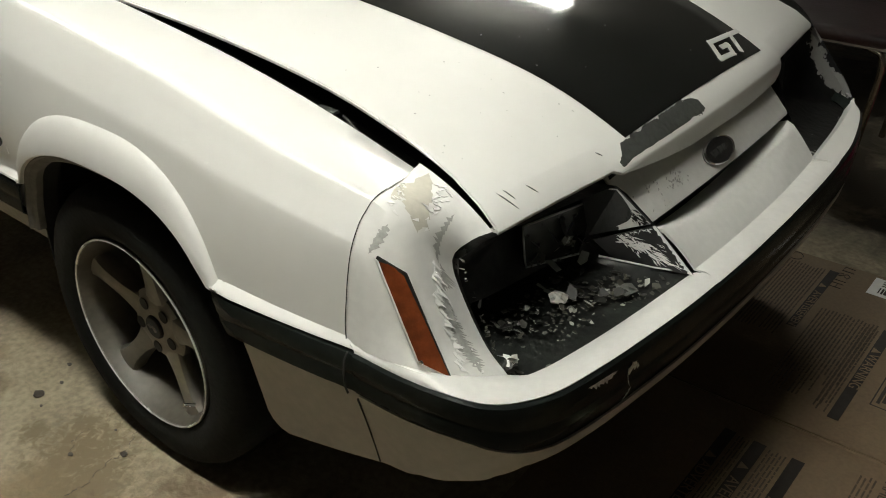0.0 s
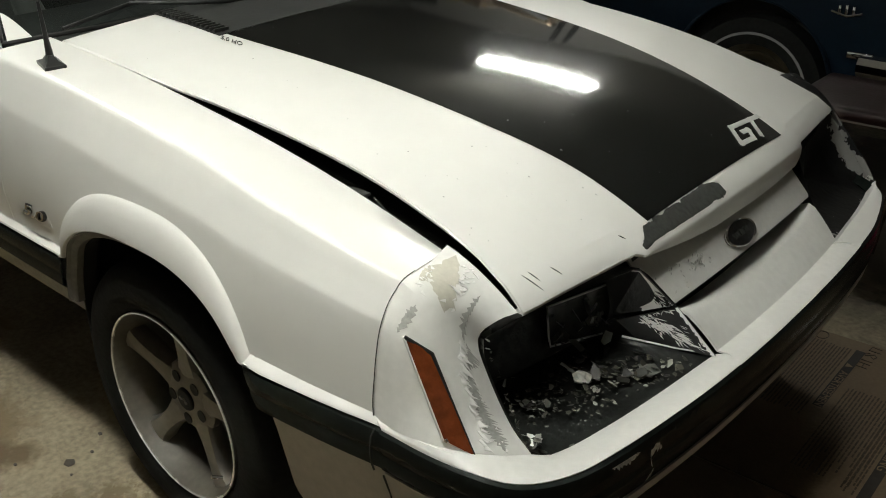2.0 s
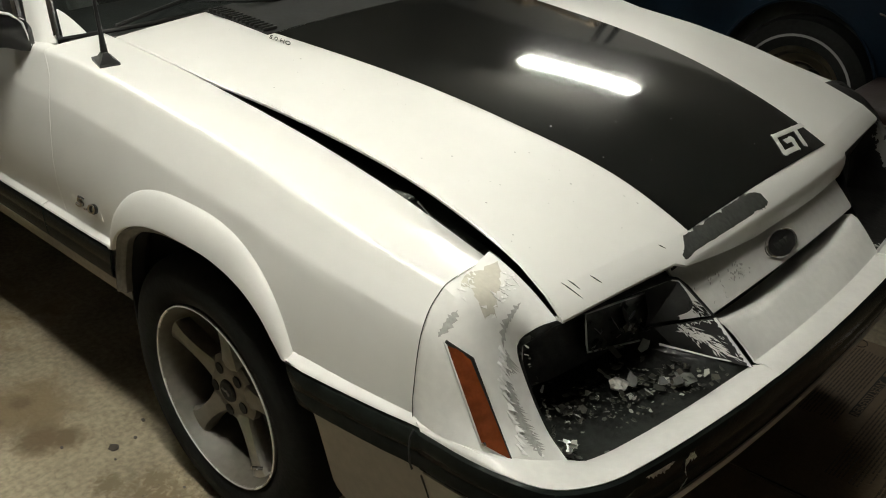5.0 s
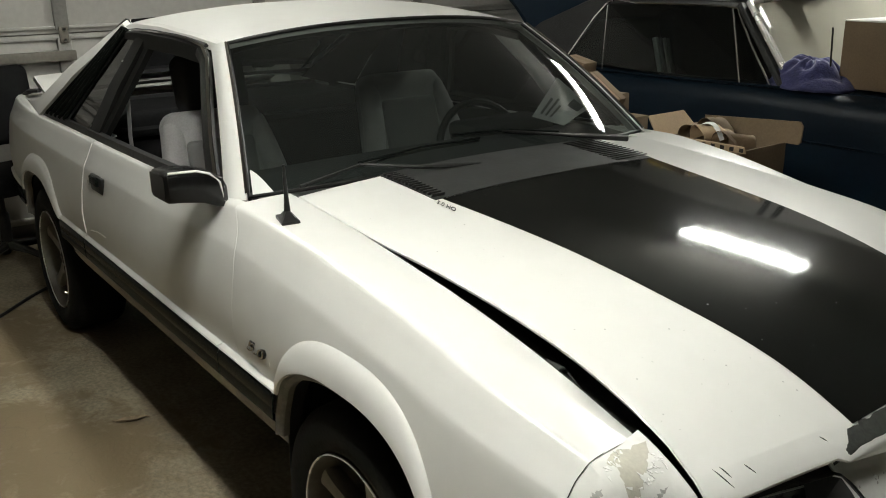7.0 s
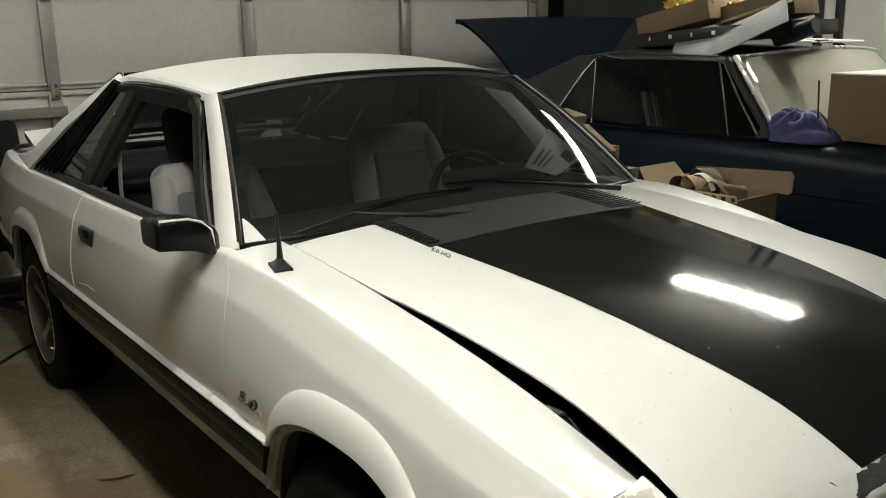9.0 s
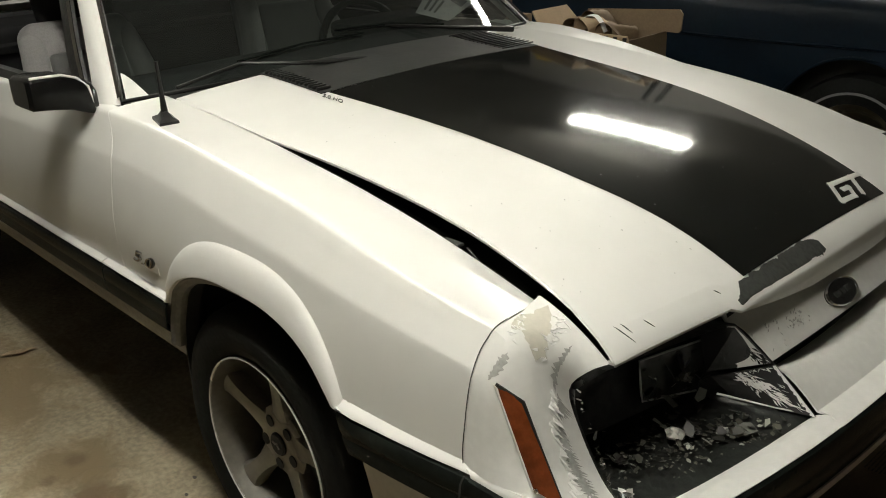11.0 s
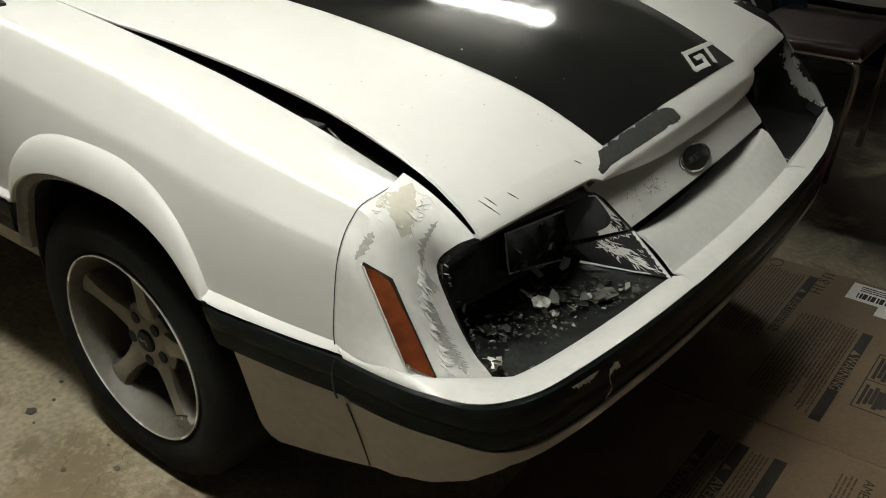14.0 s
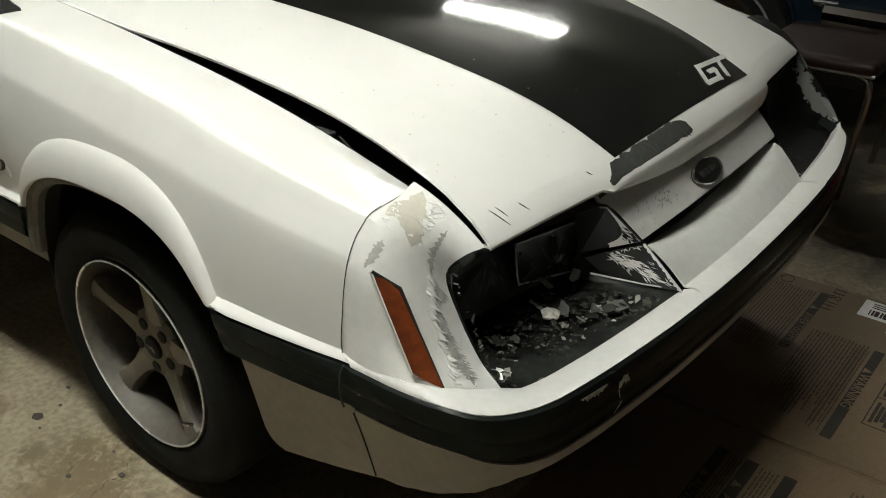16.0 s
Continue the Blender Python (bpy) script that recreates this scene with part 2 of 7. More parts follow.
# a pale diffuse film paints the lit wall's brightness into the blue car's screen
M_PALEGLASS = glass("pale_glass", (0.6, 0.6, 0.55))
_nt = M_PALEGLASS.node_tree
_df = _nt.nodes.new("ShaderNodeBsdfDiffuse")
_df.inputs[0].default_value = (0.50, 0.48, 0.40, 1)
_mx = _nt.nodes.new("ShaderNodeMixShader")
_tn = _nt.nodes.new("ShaderNodeTexNoise")
_tn.inputs["Scale"].default_value = 3
_rg = _nt.nodes.new("ShaderNodeMapRange")
_rg.inputs["To Min"].default_value = 0.70
_rg.inputs["To Max"].default_value = 0.84
_nt.links.new(_tn.outputs["Fac"], _rg.inputs["Value"])
_nt.links.new(_rg.outputs[0], _mx.inputs[0])
_old = _nt.nodes["Material Output"].inputs[0].links[0].from_socket
_nt.links.new(_old, _mx.inputs[1])
_nt.links.new(_df.outputs[0], _mx.inputs[2])
_gl = _nt.nodes.new("ShaderNodeBsdfGlossy")
_gl.inputs["Roughness"].default_value = 0.04
_fr = _nt.nodes.new("ShaderNodeFresnel")
_fr.inputs[0].default_value = 1.45
_top = _nt.nodes.new("ShaderNodeMixShader")
_nt.links.new(_fr.outputs[0], _top.inputs[0])
_nt.links.new(_mx.outputs[0], _top.inputs[1])
_nt.links.new(_gl.outputs[0], _top.inputs[2])
_nt.links.new(_top.outputs[0], _nt.nodes["Material Output"].inputs[0])
dust(M_GLASS, (0.42, 0.46, 0.43), 0.016)
dust(M_GLASSD, (0.42, 0.46, 0.43), 0.012)
M_GLOSSBLACK = material("gloss_black_plastic", (0.0045, 0.0045, 0.0045), 0.25, spec=0.3, vary=0.3, bump=0.02)
M_HATCH = glass("smoked_hatch_glass", (0.14, 0.15, 0.148))
M_SIDE = glass("side_glass", (0.80, 0.84, 0.82))

# bare layers under the peeling paint of the nose
M_PRIMER = material("beige_primer", (0.48, 0.46, 0.39), 0.6, vary=0.10, scale=18, fine=120, bump=0.05, bump_scale=150)
M_SCUFF = material("scuffed_rubber", (0.72, 0.72, 0.68), 0.6, vary=0.5, scale=60, fine=200, bump=0.2)
M_BAREGREY = material("bare_grey_plastic", (0.40, 0.40, 0.375), 0.5, vary=0.22, scale=30, fine=160, bump=0.12, bump_scale=150)
_nt = M_NOSE.node_tree
_core, _rim = blobs_mask(_nt, [(0.800, -0.195, 0.672, 0.008), (0.806, -0.165, 0.662, 0.009), (0.803, -0.285, 0.664, 0.006), (0.818, -0.24, 0.640, 0.007)], 160, 2.4, (1, 0.5, 0.6), 0.06)
overlay(M_NOSE, _core, (0.68, 0.67, 0.63))
overlay(M_NOSE, _rim, (0.58, 0.57, 0.54))
_core = blobs_mask(M_BUCKET.node_tree, [(0.808, -0.700, 0.548, 0.020), (0.705, -0.690, 0.690, 0.016), (0.845, -0.64, 0.538, 0.008)], 60, 1.9)
overlay(M_BUCKET, _core, (0.16, 0.16, 0.15), 0.5)


# concrete: stains, pores and hairline cracks, and shade painted in beyond the nose
M_FLOOR = material("concrete", (0.335, 0.286, 0.200), 0.7, spec=0.15, vary=0.38, scale=4.5, fine=60, bump=0.2, bump_scale=60)
_nt = M_FLOOR.node_tree
# brown stains; the first four also paint in the light's falloff towards the rear
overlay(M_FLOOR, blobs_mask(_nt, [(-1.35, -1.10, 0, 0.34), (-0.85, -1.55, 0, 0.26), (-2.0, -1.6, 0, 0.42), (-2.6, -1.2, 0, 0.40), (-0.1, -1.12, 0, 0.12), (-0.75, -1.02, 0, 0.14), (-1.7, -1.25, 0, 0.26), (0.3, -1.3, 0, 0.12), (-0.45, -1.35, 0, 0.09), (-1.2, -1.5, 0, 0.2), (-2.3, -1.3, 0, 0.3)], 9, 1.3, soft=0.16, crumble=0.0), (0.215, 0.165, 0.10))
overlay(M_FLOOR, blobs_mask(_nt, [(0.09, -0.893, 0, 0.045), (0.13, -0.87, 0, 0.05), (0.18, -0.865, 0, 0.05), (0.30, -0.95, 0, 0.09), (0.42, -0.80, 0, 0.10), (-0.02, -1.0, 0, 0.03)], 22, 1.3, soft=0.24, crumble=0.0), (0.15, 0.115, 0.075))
overlay(M_FLOOR, blobs_mask(_nt, [(-0.575, -1.02, 0, 0.060), (-0.53, -0.97, 0, 0.045), (-0.76, -0.99, 0, 0.03), (-0.72, -1.08, 0, 0.02)], 20, 0.8, soft=0.2, crumble=0.0), (0.155, 0.115, 0.07))
# shade on the floor beyond the nose, put into the concrete's colour
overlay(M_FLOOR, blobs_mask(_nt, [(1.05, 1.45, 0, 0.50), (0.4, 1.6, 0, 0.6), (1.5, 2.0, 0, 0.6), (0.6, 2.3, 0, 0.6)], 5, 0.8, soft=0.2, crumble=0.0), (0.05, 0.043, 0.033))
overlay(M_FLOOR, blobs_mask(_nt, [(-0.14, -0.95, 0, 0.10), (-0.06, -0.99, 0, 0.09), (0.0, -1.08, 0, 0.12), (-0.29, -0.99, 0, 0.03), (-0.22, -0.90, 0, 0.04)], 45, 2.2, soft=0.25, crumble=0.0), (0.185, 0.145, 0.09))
overlay(M_FLOOR, blobs_mask(_nt, [(0.22, -1.02, 0, 0.06), (0.0, -1.15, 0, 0.05), (-0.3, -1.2, 0, 0.07)], 60, 2.0, soft=0.18, crumble=0.0), (0.39, 0.345, 0.255))
_v = _nt.nodes.new("ShaderNodeTexVoronoi")
_v.feature = "DISTANCE_TO_EDGE"
_v.inputs["Scale"].default_value = 1.7
_tc = _nt.nodes.new("ShaderNodeTexCoord")
_nn = _nt.nodes.new("ShaderNodeTexNoise")
_nn.inputs["Scale"].default_value = 5
_ad = _nt.nodes.new("ShaderNodeVectorMath")
_nt.links.new(_tc.outputs["Object"], _nn.inputs["Vector"])
_nt.links.new(_tc.outputs["Object"], _ad.inputs[0])
_nt.links.new(_nn.outputs["Color"], _ad.inputs[1])
_nt.links.new(_ad.outputs[0], _v.inputs["Vector"])
_mr = _nt.nodes.new("ShaderNodeMapRange")
_mr.inputs["From Min"].default_value = 0.0
_mr.inputs["From Max"].default_value = 0.009
_mr.inputs["To Min"].default_value = 0.22
_mr.inputs["To Max"].default_value = 0.0
_nt.links.new(_v.outputs["Distance"], _mr.inputs["Value"])
overlay(M_FLOOR, _mr.outputs[0], (0.12, 0.10, 0.07))


# ---------- builders ----------
def finish(bm, angle=35):
    for f in bm.faces:
        f.smooth = True
    bm.normal_update()
    for e in bm.edges:
        if len(e.link_faces) == 2 and e.calc_face_angle(0) > radians(angle):
            e.smooth = False


def part(name, bm, mat, parent=None, label="", angle=35):
    finish(bm, angle)
    me = bpy.data.meshes.new(name)
    bm.to_mesh(me)
    bm.free()
    me.materials.append(mat)
    ob = new(name, me)
    if parent is not None:
        ob.parent = parent
    if label:
        ob["label"] = label
    return ob


def thing(name, label, category, at=(0, 0, 0), group="", kind=""):
    ob = new(name)
    ob.location = at
    return tagged(ob, label, category, group, kind)


def sheet(rows, thick=0.006, inside=(-0.6, 0, 0.6)):
    """A skin through rows of points, with thickness on the side of the point inside."""
    bm = bmesh.new()
    g = [[bm.verts.new(p) for p in row] for row in rows]
    n, k = len(g), len(g[0])
    for i in range(n - 1):
        for j in range(k - 1):
            q = [g[i][j], g[i][j + 1], g[i + 1][j + 1], g[i + 1][j]]
            if len({tuple(round(c, 6) for c in v.co) for v in q}) >= 3:
                bm.faces.new(q)
    bm.normal_update()
    c = Vector(inside)
    side = sum((c - f.calc_center_median()).dot(f.normal) * f.calc_area() for f in bm.faces)
    if side > 0:
        bmesh.ops.reverse_faces(bm, faces=bm.faces[:])
        bm.normal_update()
    if thick:
        off = [[v.co - v.normal * thick for v in row] for row in g]
        h = [[bm.verts.new(p) for p in row] for row in off]
        for i in range(n - 1):
            for j in range(k - 1):
                q = [h[i][j], h[i + 1][j], h[i + 1][j + 1], h[i][j + 1]]
                if side > 0:
                    q.reverse()
                bm.faces.new(q)
        ring = [(i, 0) for i in range(n)] + [(n - 1, j) for j in range(1, k)] + [(i, k - 1) for i in range(n - 2, -1, -1)] + [(0, j) for j in range(k - 2, 0, -1)]
        for a, b in zip(ring, ring[1:] + ring[:1]):
            bm.faces.new([g[a[0]][a[1]], g[b[0]][b[1]], h[b[0]][b[1]], h[a[0]][a[1]]])
        bmesh.ops.recalc_face_normals(bm, faces=bm.faces[:])
    return bm


def flip(rows):
    return [[(x, -y, z) for x, y, z in row] for row in rows]


def box(size, at=(0, 0, 0), bevel=0.004, rot=None, bm=None, seg=2):
    """A bevelled block; at is its middle."""
    own = bmesh.new()
    bmesh.ops.create_cube(own, size=1)
    bmesh.ops.scale(own, vec=size, verts=own.verts[:])
    if bevel:
        bmesh.ops.bevel(own, geom=own.edges[:], offset=bevel, segments=seg, profile=0.5, clamp_overlap=True, affect="EDGES")
    m = Matrix.Translation(at) @ (rot.to_4x4() if rot else Matrix())
    bmesh.ops.transform(own, matrix=m, verts=own.verts[:])
    if bm is None:
        return own
    me = bpy.data.meshes.new("t")
    own.to_mesh(me)
    own.free()
    bm.from_mesh(me)
    bpy.data.meshes.remove(me)
    return bm


def tube(points, radius, seg=8, bm=None, closed=False):
    """A round bar along points; radius is one number or one for each point."""
    bm = bm or bmesh.new()
    pts = [Vector(p) for p in points]
    rad = radius if isinstance(radius, (list, tuple)) else [radius] * len(pts)
    rings = []
    up = Vector((0.123, 0.234, 0.964))
    for i, p in enumerate(pts):
        a = pts[i - 1] if (i or closed) else p
        b = pts[(i + 1) % len(pts)] if (i < len(pts) - 1 or closed) else p
        d = (b - a).normalized()
        s = d.cross(up)
        s = s.normalized() if s.length > 1e-4 else Vector((1, 0, 0))
        w = s.cross(d)
        rings.append([bm.verts.new(p + rad[i] * (math.cos(t) * s + math.sin(t) * w)) for t in (2 * math.pi * k / seg for k in range(seg))])
    n = len(rings)
    for i in range(n if closed else n - 1):
        a, b = rings[i], rings[(i + 1) % n]
        for k in range(seg):
            bm.faces.new([a[k], a[(k + 1) % seg], b[(k + 1) % seg], b[k]])
    if not closed:
        bm.faces.new(rings[0][::-1])
        bm.faces.new(rings[-1])
    bmesh.ops.recalc_face_normals(bm, faces=bm.faces[:])
    return bm


def lathe(profile, seg=64, axis="y", closed=False):
    """Turns (radius, along) pairs round the axis."""
    bm = bmesh.new()
    rings = []
    for r, a in profile:
        ring = []
        for k in range(seg):
            t = 2 * math.pi * k / seg
            c, s = r * math.cos(t), r * math.sin(t)
            ring.append(bm.verts.new({"y": (c, a, s), "z": (c, s, a), "x": (a, c, s)}[axis]))
        rings.append(ring)
    pairs = list(zip(rings, rings[1:])) + ([(rings[-1], rings[0])] if closed else [])
    for a, b in pairs:
        for k in range(seg):
            bm.faces.new([a[k], a[(k + 1) % seg], b[(k + 1) % seg], b[k]])
    if not closed:
        for ring in (rings[0], rings[-1]):
            if (ring[0].co - ring[seg // 2].co).length > 1e-5:
                bm.faces.new(ring)
    bmesh.ops.remove_doubles(bm, verts=bm.verts[:], dist=1e-6)
    bmesh.ops.recalc_face_normals(bm, faces=bm.faces[:])
    return bm


def smooth_line(points, steps=6):
    """A Catmull-Rom line through the points."""
    p = [Vector(q) for q in points]
    p = [2 * p[0] - p[1]] + p + [2 * p[-1] - p[-2]]
    out = []
    for i in range(1, len(p) - 2):
        for k in range(steps):
            t = k / steps
            out.append(0.5 * (2 * p[i] + (p[i + 1] - p[i - 1]) * t + (2 * p[i - 1] - 5 * p[i] + 4 * p[i + 1] - p[i + 2]) * t * t
                              + (3 * p[i] - p[i - 1] - 3 * p[i + 1] + p[i + 2]) * t ** 3))
    out.append(p[-2])
    return [tuple(q) for q in out]


def resample(points, n):
    p = np.array(points, float)
    s = np.r_[0, np.cumsum(np.linalg.norm(np.diff(p, axis=0), axis=1))]
    return [tuple(np.array([np.interp(v, s, p[:, c]) for c in range(3)])) for v in np.linspace(0, s[-1], n)]


def prism(outline, low, high, axis="z", bm=None):
    """A plate with the given outline in the plane across axis."""
    bm = bm or bmesh.new()

    def at(u, v, w):
        return {"z": (u, v, w), "y": (u, w, v), "x": (w, u, v)}[axis]

    a = [bm.verts.new(at(u, v, low)) for u, v in outline]
    b = [bm.verts.new(at(u, v, high)) for u, v in outline]
    bm.faces.new(a)
    bm.faces.new(b)
    for i in range(len(a)):
        j = (i + 1) % len(a)
        bm.faces.new([a[i], a[j], b[j], b[i]])
    bmesh.ops.recalc_face_normals(bm, faces=bm.faces[:])
    return bm


def lettering(text, size, m, mat, parent, name="lettering", depth=0.0006, shear=0.0):
    """Raised characters in the built-in font, as a mesh, on the plane of the pose m."""
    cu = bpy.data.curves.new("t", "FONT")
    cu.body, cu.size, cu.extrude, cu.shear = text, size, depth, shear
    cu.align_x, cu.align_y = "CENTER", "CENTER"
    tmp = bpy.data.objects.new("t", cu)
    me = bpy.data.meshes.new_from_object(tmp)
    bpy.data.objects.remove(tmp)
    bpy.data.curves.remove(cu)
    me.transform(m)
    me.materials.append(mat)
    ob = new(name, me)
    ob.parent = parent
    return ob


def lerp(x, xs, ys):
    return float(np.interp(x, xs, ys))


def spline(x, xs, ys):
    """A smooth line through the knots (cubic Hermite with averaged slopes)."""
    if x <= xs[0] or x >= xs[-1]:
        i = 0 if x <= xs[0] else len(xs) - 2
        return ys[i if x <= xs[0] else i + 1] + (x - xs[i if x <= xs[0] else i + 1]) * (ys[i + 1] - ys[i]) / (xs[i + 1] - xs[i])
    i = max(k for k in range(len(xs) - 1) if xs[k] <= x)
    d = [(b - a) / (q - p) for a, b, p, q in zip(ys, ys[1:], xs, xs[1:])]

    def slope(k):
        return d[0] if k == 0 else d[-1] if k == len(xs) - 1 else 0.5 * (d[k - 1] + d[k])

    h = xs[i + 1] - xs[i]
    t = (x - xs[i]) / h
    return ((2 * t ** 3 - 3 * t * t + 1) * ys[i] + (t ** 3 - 2 * t * t + t) * h * slope(i) + (3 * t * t - 2 * t ** 3) * ys[i + 1] + (t ** 3 - t * t) * h * slope(i + 1))


# ---------- the garage ----------
def slab(name, size, at, mat, label, category, bevel=0.0):
    ob = part(name, box(size, at, bevel), mat)
    return tagged(ob, label, category, kind="structure")


bm = bmesh.new()
bmesh.ops.create_grid(bm, x_segments=60, y_segments=60, size=5.2)
for v in bm.verts:
    v.co.x += 0.4
    v.co.y += 0.6
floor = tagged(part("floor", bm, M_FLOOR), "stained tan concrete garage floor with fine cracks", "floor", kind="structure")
slab("ceiling", (9.4, 9.6, 0.1), (0.4, 0.6, 2.82), M_WALL, "plain painted garage ceiling", "ceiling")
slab("wall_left", (9.4, 0.1, 2.8), (0.4, 4.75, 1.4), M_FARWALL, "painted wall beyond the blue car", "wall")
slab("wall_right", (9.4, 0.1, 2.8), (0.4, -3.65, 1.4), M_SIDEWALL, "painted side wall of the garage", "wall")
slab("wall_front", (0.1, 8.3, 2.8), (4.6, 0.55, 1.4), M_WALL, "painted end wall of the garage", "wall")
slab("wall_back", (0.1, 8.3, 2.8), (-4.25, 0.55, 1.4), M_WALL, "wall behind the sectional garage door", "wall")

# sectional door: four pressed steel sections with stiles, hinges and horizontal seams
gdoor = thing("garage_door", "white sectional steel garage door seen from inside", "garage door", (-4.0, 0, 0), kind="structure")
for k in range(4):
    z0 = 0.11 + 0.53 * k
    for j in range(5):
        y0 = -2.73 + 1.2 * j
        part("panel", box((0.02, 1.2 - 0.003, 0.515), (-0.02, y0 + 0.6, z0 + 0.265), 0.006), M_GARAGE, gdoor)
    part("seam_rail", box((0.035, 6.0, 0.028), (-0.005, 0.27, z0 + 0.53 - 0.012), 0.004), M_GARAGE, gdoor)
    part("seam_rail", box((0.03, 6.0, 0.016), (-0.004, 0.27, z0 + 0.04), 0.004), M_GARAGE, gdoor)
    for j in range(6):
        y0 = -2.73 + 1.2 * j
        part("stile", box((0.032, 0.075, 0.49), (0.006, y0, z0 + 0.27), 0.005), M_STILE, gdoor)
        part("hinge", box((0.022, 0.05, 0.09), (0.03, y0, z0 + 0.53), 0.006), M_RIM, gdoor)
        for s in (-1, 1):
            part("bolt", lathe([(0, 0.0), (0.009, 0.0), (0.009, 0.008), (0, 0.010)], 10, "x"), M_CHROME, gdoor).location = (0.040, y0, z0 + 0.53 + 0.03 * s)
part("strut_rail", box((0.05, 2.45, 0.055), (0.05, -1.51, 1.058), 0.006), M_RAIL, gdoor, "brown-grey stiffening rail")

# jamb of the door, dark sheeting in the corner, steel posts on the far wall
slab("door_jamb", (0.08, 0.10, 2.6), (-3.98, 3.345, 1.3), M_RAIL, "grey-brown jamb of the garage door", "door jamb", 0.006)
rows = [[(-3.86 + 0.035 * math.sin(7 * v + 1.5 * u), 3.46 + 1.2 * v, 0.02 + 2.5 * u) for v in np.linspace(0, 1, 60)] for u in np.linspace(0, 1, 8)]
tagged(part("sheeting", sheet(rows, 0.006, (-4.2, 4, 1)), M_DARK), "black plastic sheeting hanging in the corner", "plastic sheet")
for x in (-2.40, -2.24):
    tagged(part("wall_post", box((0.05, 0.05, 2.72), (x, 4.66, 1.36), 0.006), M_BLACK), "dark steel post standing against the far wall", "post", "wall posts")


def shop_light(at, length, power, deep):
    lit = glow("fluorescent_tube", (0.97, 0.975, 0.90), power)
    ob = thing("shop_light", "white enamel shop light with two lit fluorescent tubes", "ceiling light", at, "shop lights")
    part("housing", box((length + 0.06, 0.14, 0.035), (0, 0, 0.045), 0.006), M_HOUSING, ob)
    for s in (-1, 1):
        w = tube([(-length / 2, 0.042 * s, 0), (length / 2, 0.042 * s, 0)], 0.0165, 12)
        part("tube", w, lit, ob, "lit fluorescent tube")
        part("socket", box((0.02, 0.11, 0.06), (s * (length / 2 + 0.012), 0, 0.012), 0.003), M_HOUSING, ob)
    # unseen wings, added to keep this lamp's light from reaching far sideways
    for s in (-1, 1):
        if deep:
            part("cutoff_wing", sheet([[(x, s * 0.068, 0.040), (x, s * 0.115, 0.0), (x, s * 0.150, -0.100)] for x in np.linspace(-length / 2 - 0.03, length / 2 + 0.03, 6)], 0.002, (0, 0, -0.1)), M_HOUSING, ob)
    for s in (-0.4, 0.4):
        part("hanger", tube([(s * length, 0, 0.06), (s * length, 0, 2.77 - at[2])], 0.003, 6), M_CHROME, ob)
    return ob


for row in TUBES:
    shop_light(*row)


# ---------- the white car: x ahead from the front axle, y to its left, z up ----------
car = thing("car", "white hatchback coupe with black hood stripe and peeling nose paint", "car")

ZG = ([-0.68, -0.32, 0.0, 0.154, 0.306, 0.444, 0.565], [0.957, 0.932, 0.896, 0.875, 0.848, 0.817, 0.785])
HOOD = (0.09370, -0.14911, -0.14068, -0.03980, -0.08951, 0.90981)
ZS = ([-3.6, -2.6, -1.8, -1.2, -0.63, -0.32, 0.0, 0.17, 0.306, 0.455, 0.62], [0.93, 0.925, 0.927, 0.932, 0.946, 0.938, 0.905, 0.884, 0.856, 0.827, 0.797])
FD, FY = [0, 0.003, 0.008, 0.05, 0.083, 0.092, 0.14, 0.19, 0.25, 0.31, 0.37, 0.6], [-0.783, -0.788, -0.7915, -0.811, -0.8275, -0.831, -0.841, -0.849, -0.856, -0.854, -0.845, -0.828]
ARCHES = [(0.012, 0.345, 0.36, 0.342), (-2.553, 0.345, 0.36, 0.342)]
SQUARE = 0.75


def crease(x):
    """The band under the shoulder narrows towards the nose."""
    return lerp(x, [0.10, 0.30, 0.45, 0.62], [1.0, 0.88, 0.76, 0.62])


def side_y(x, z):
    d, k = spline(x, *ZS) - z, crease(x)
    y = lerp(d / k if d < 0.092 * k else d + 0.092 * (1 - k) * max(0.0, 1 - (d - 0.092 * k) / 0.2), FD, FY)
    y += 0.022 * max(0.0, (x - 0.25) / 0.38) ** 2
    y += 0.085 * max(0.0, (-2.75 - x) / 0.8) ** 2
    return y


def flank(x):
    """The outermost line of the flank above the moulding."""
    return min(side_y(x, z) for z in (0.56, 0.60, 0.64, 0.69))


def arch_point(c, a, z0, b, t):
    """A point of a squarish wheel opening, t in degrees."""
    q, w = math.cos(radians(t)), math.sin(radians(t))
    return c + a * math.copysign(abs(q) ** SQUARE, q), z0 + b * math.copysign(abs(w) ** SQUARE, w)


def side_bottom(x):
    for c, a, z0, b in ARCHES:
        if abs(x - c) < a:
            z = z0 + (b + 0.012) * math.sqrt(1 - (abs(x - c) / a) ** (2 / SQUARE)) ** SQUARE
            return max(z, 0.49)
    return 0.49


def levels(zs, zb, k=1.0):
    """Heights down the flank: the shoulder, the band under it to the second crease, then the door side."""
    return [zs - d * k for d in (0, 0.003, 0.008, 0.03, 0.05, 0.08, 0.086, 0.093)] + [zs - 0.093 * k + (zb - zs + 0.093 * k) * f for f in (0.10, 0.22, 0.36, 0.52, 0.68, 0.84, 1)]


def side_panel(x0, x1, top=None, extra=()):
    xs = set(np.linspace(x0, x1, max(4, int(abs(x1 - x0) / 0.045))).tolist()) | set(extra)
    for c, a, z0, b in ARCHES:
        xs |= {arch_point(c, a, z0, b, t)[0] for t in range(10, 171, 5)}
    rows = []
    for x in sorted(x for x in xs if x0 <= x <= x1):
        zs, zb = spline(x, *ZS), side_bottom(x)
        row = list(top(x)) if top else []
        for z in levels(zs, zb, crease(x)):
            row.append((x, side_y(x, z), z))
        rows.append(row)
    return rows


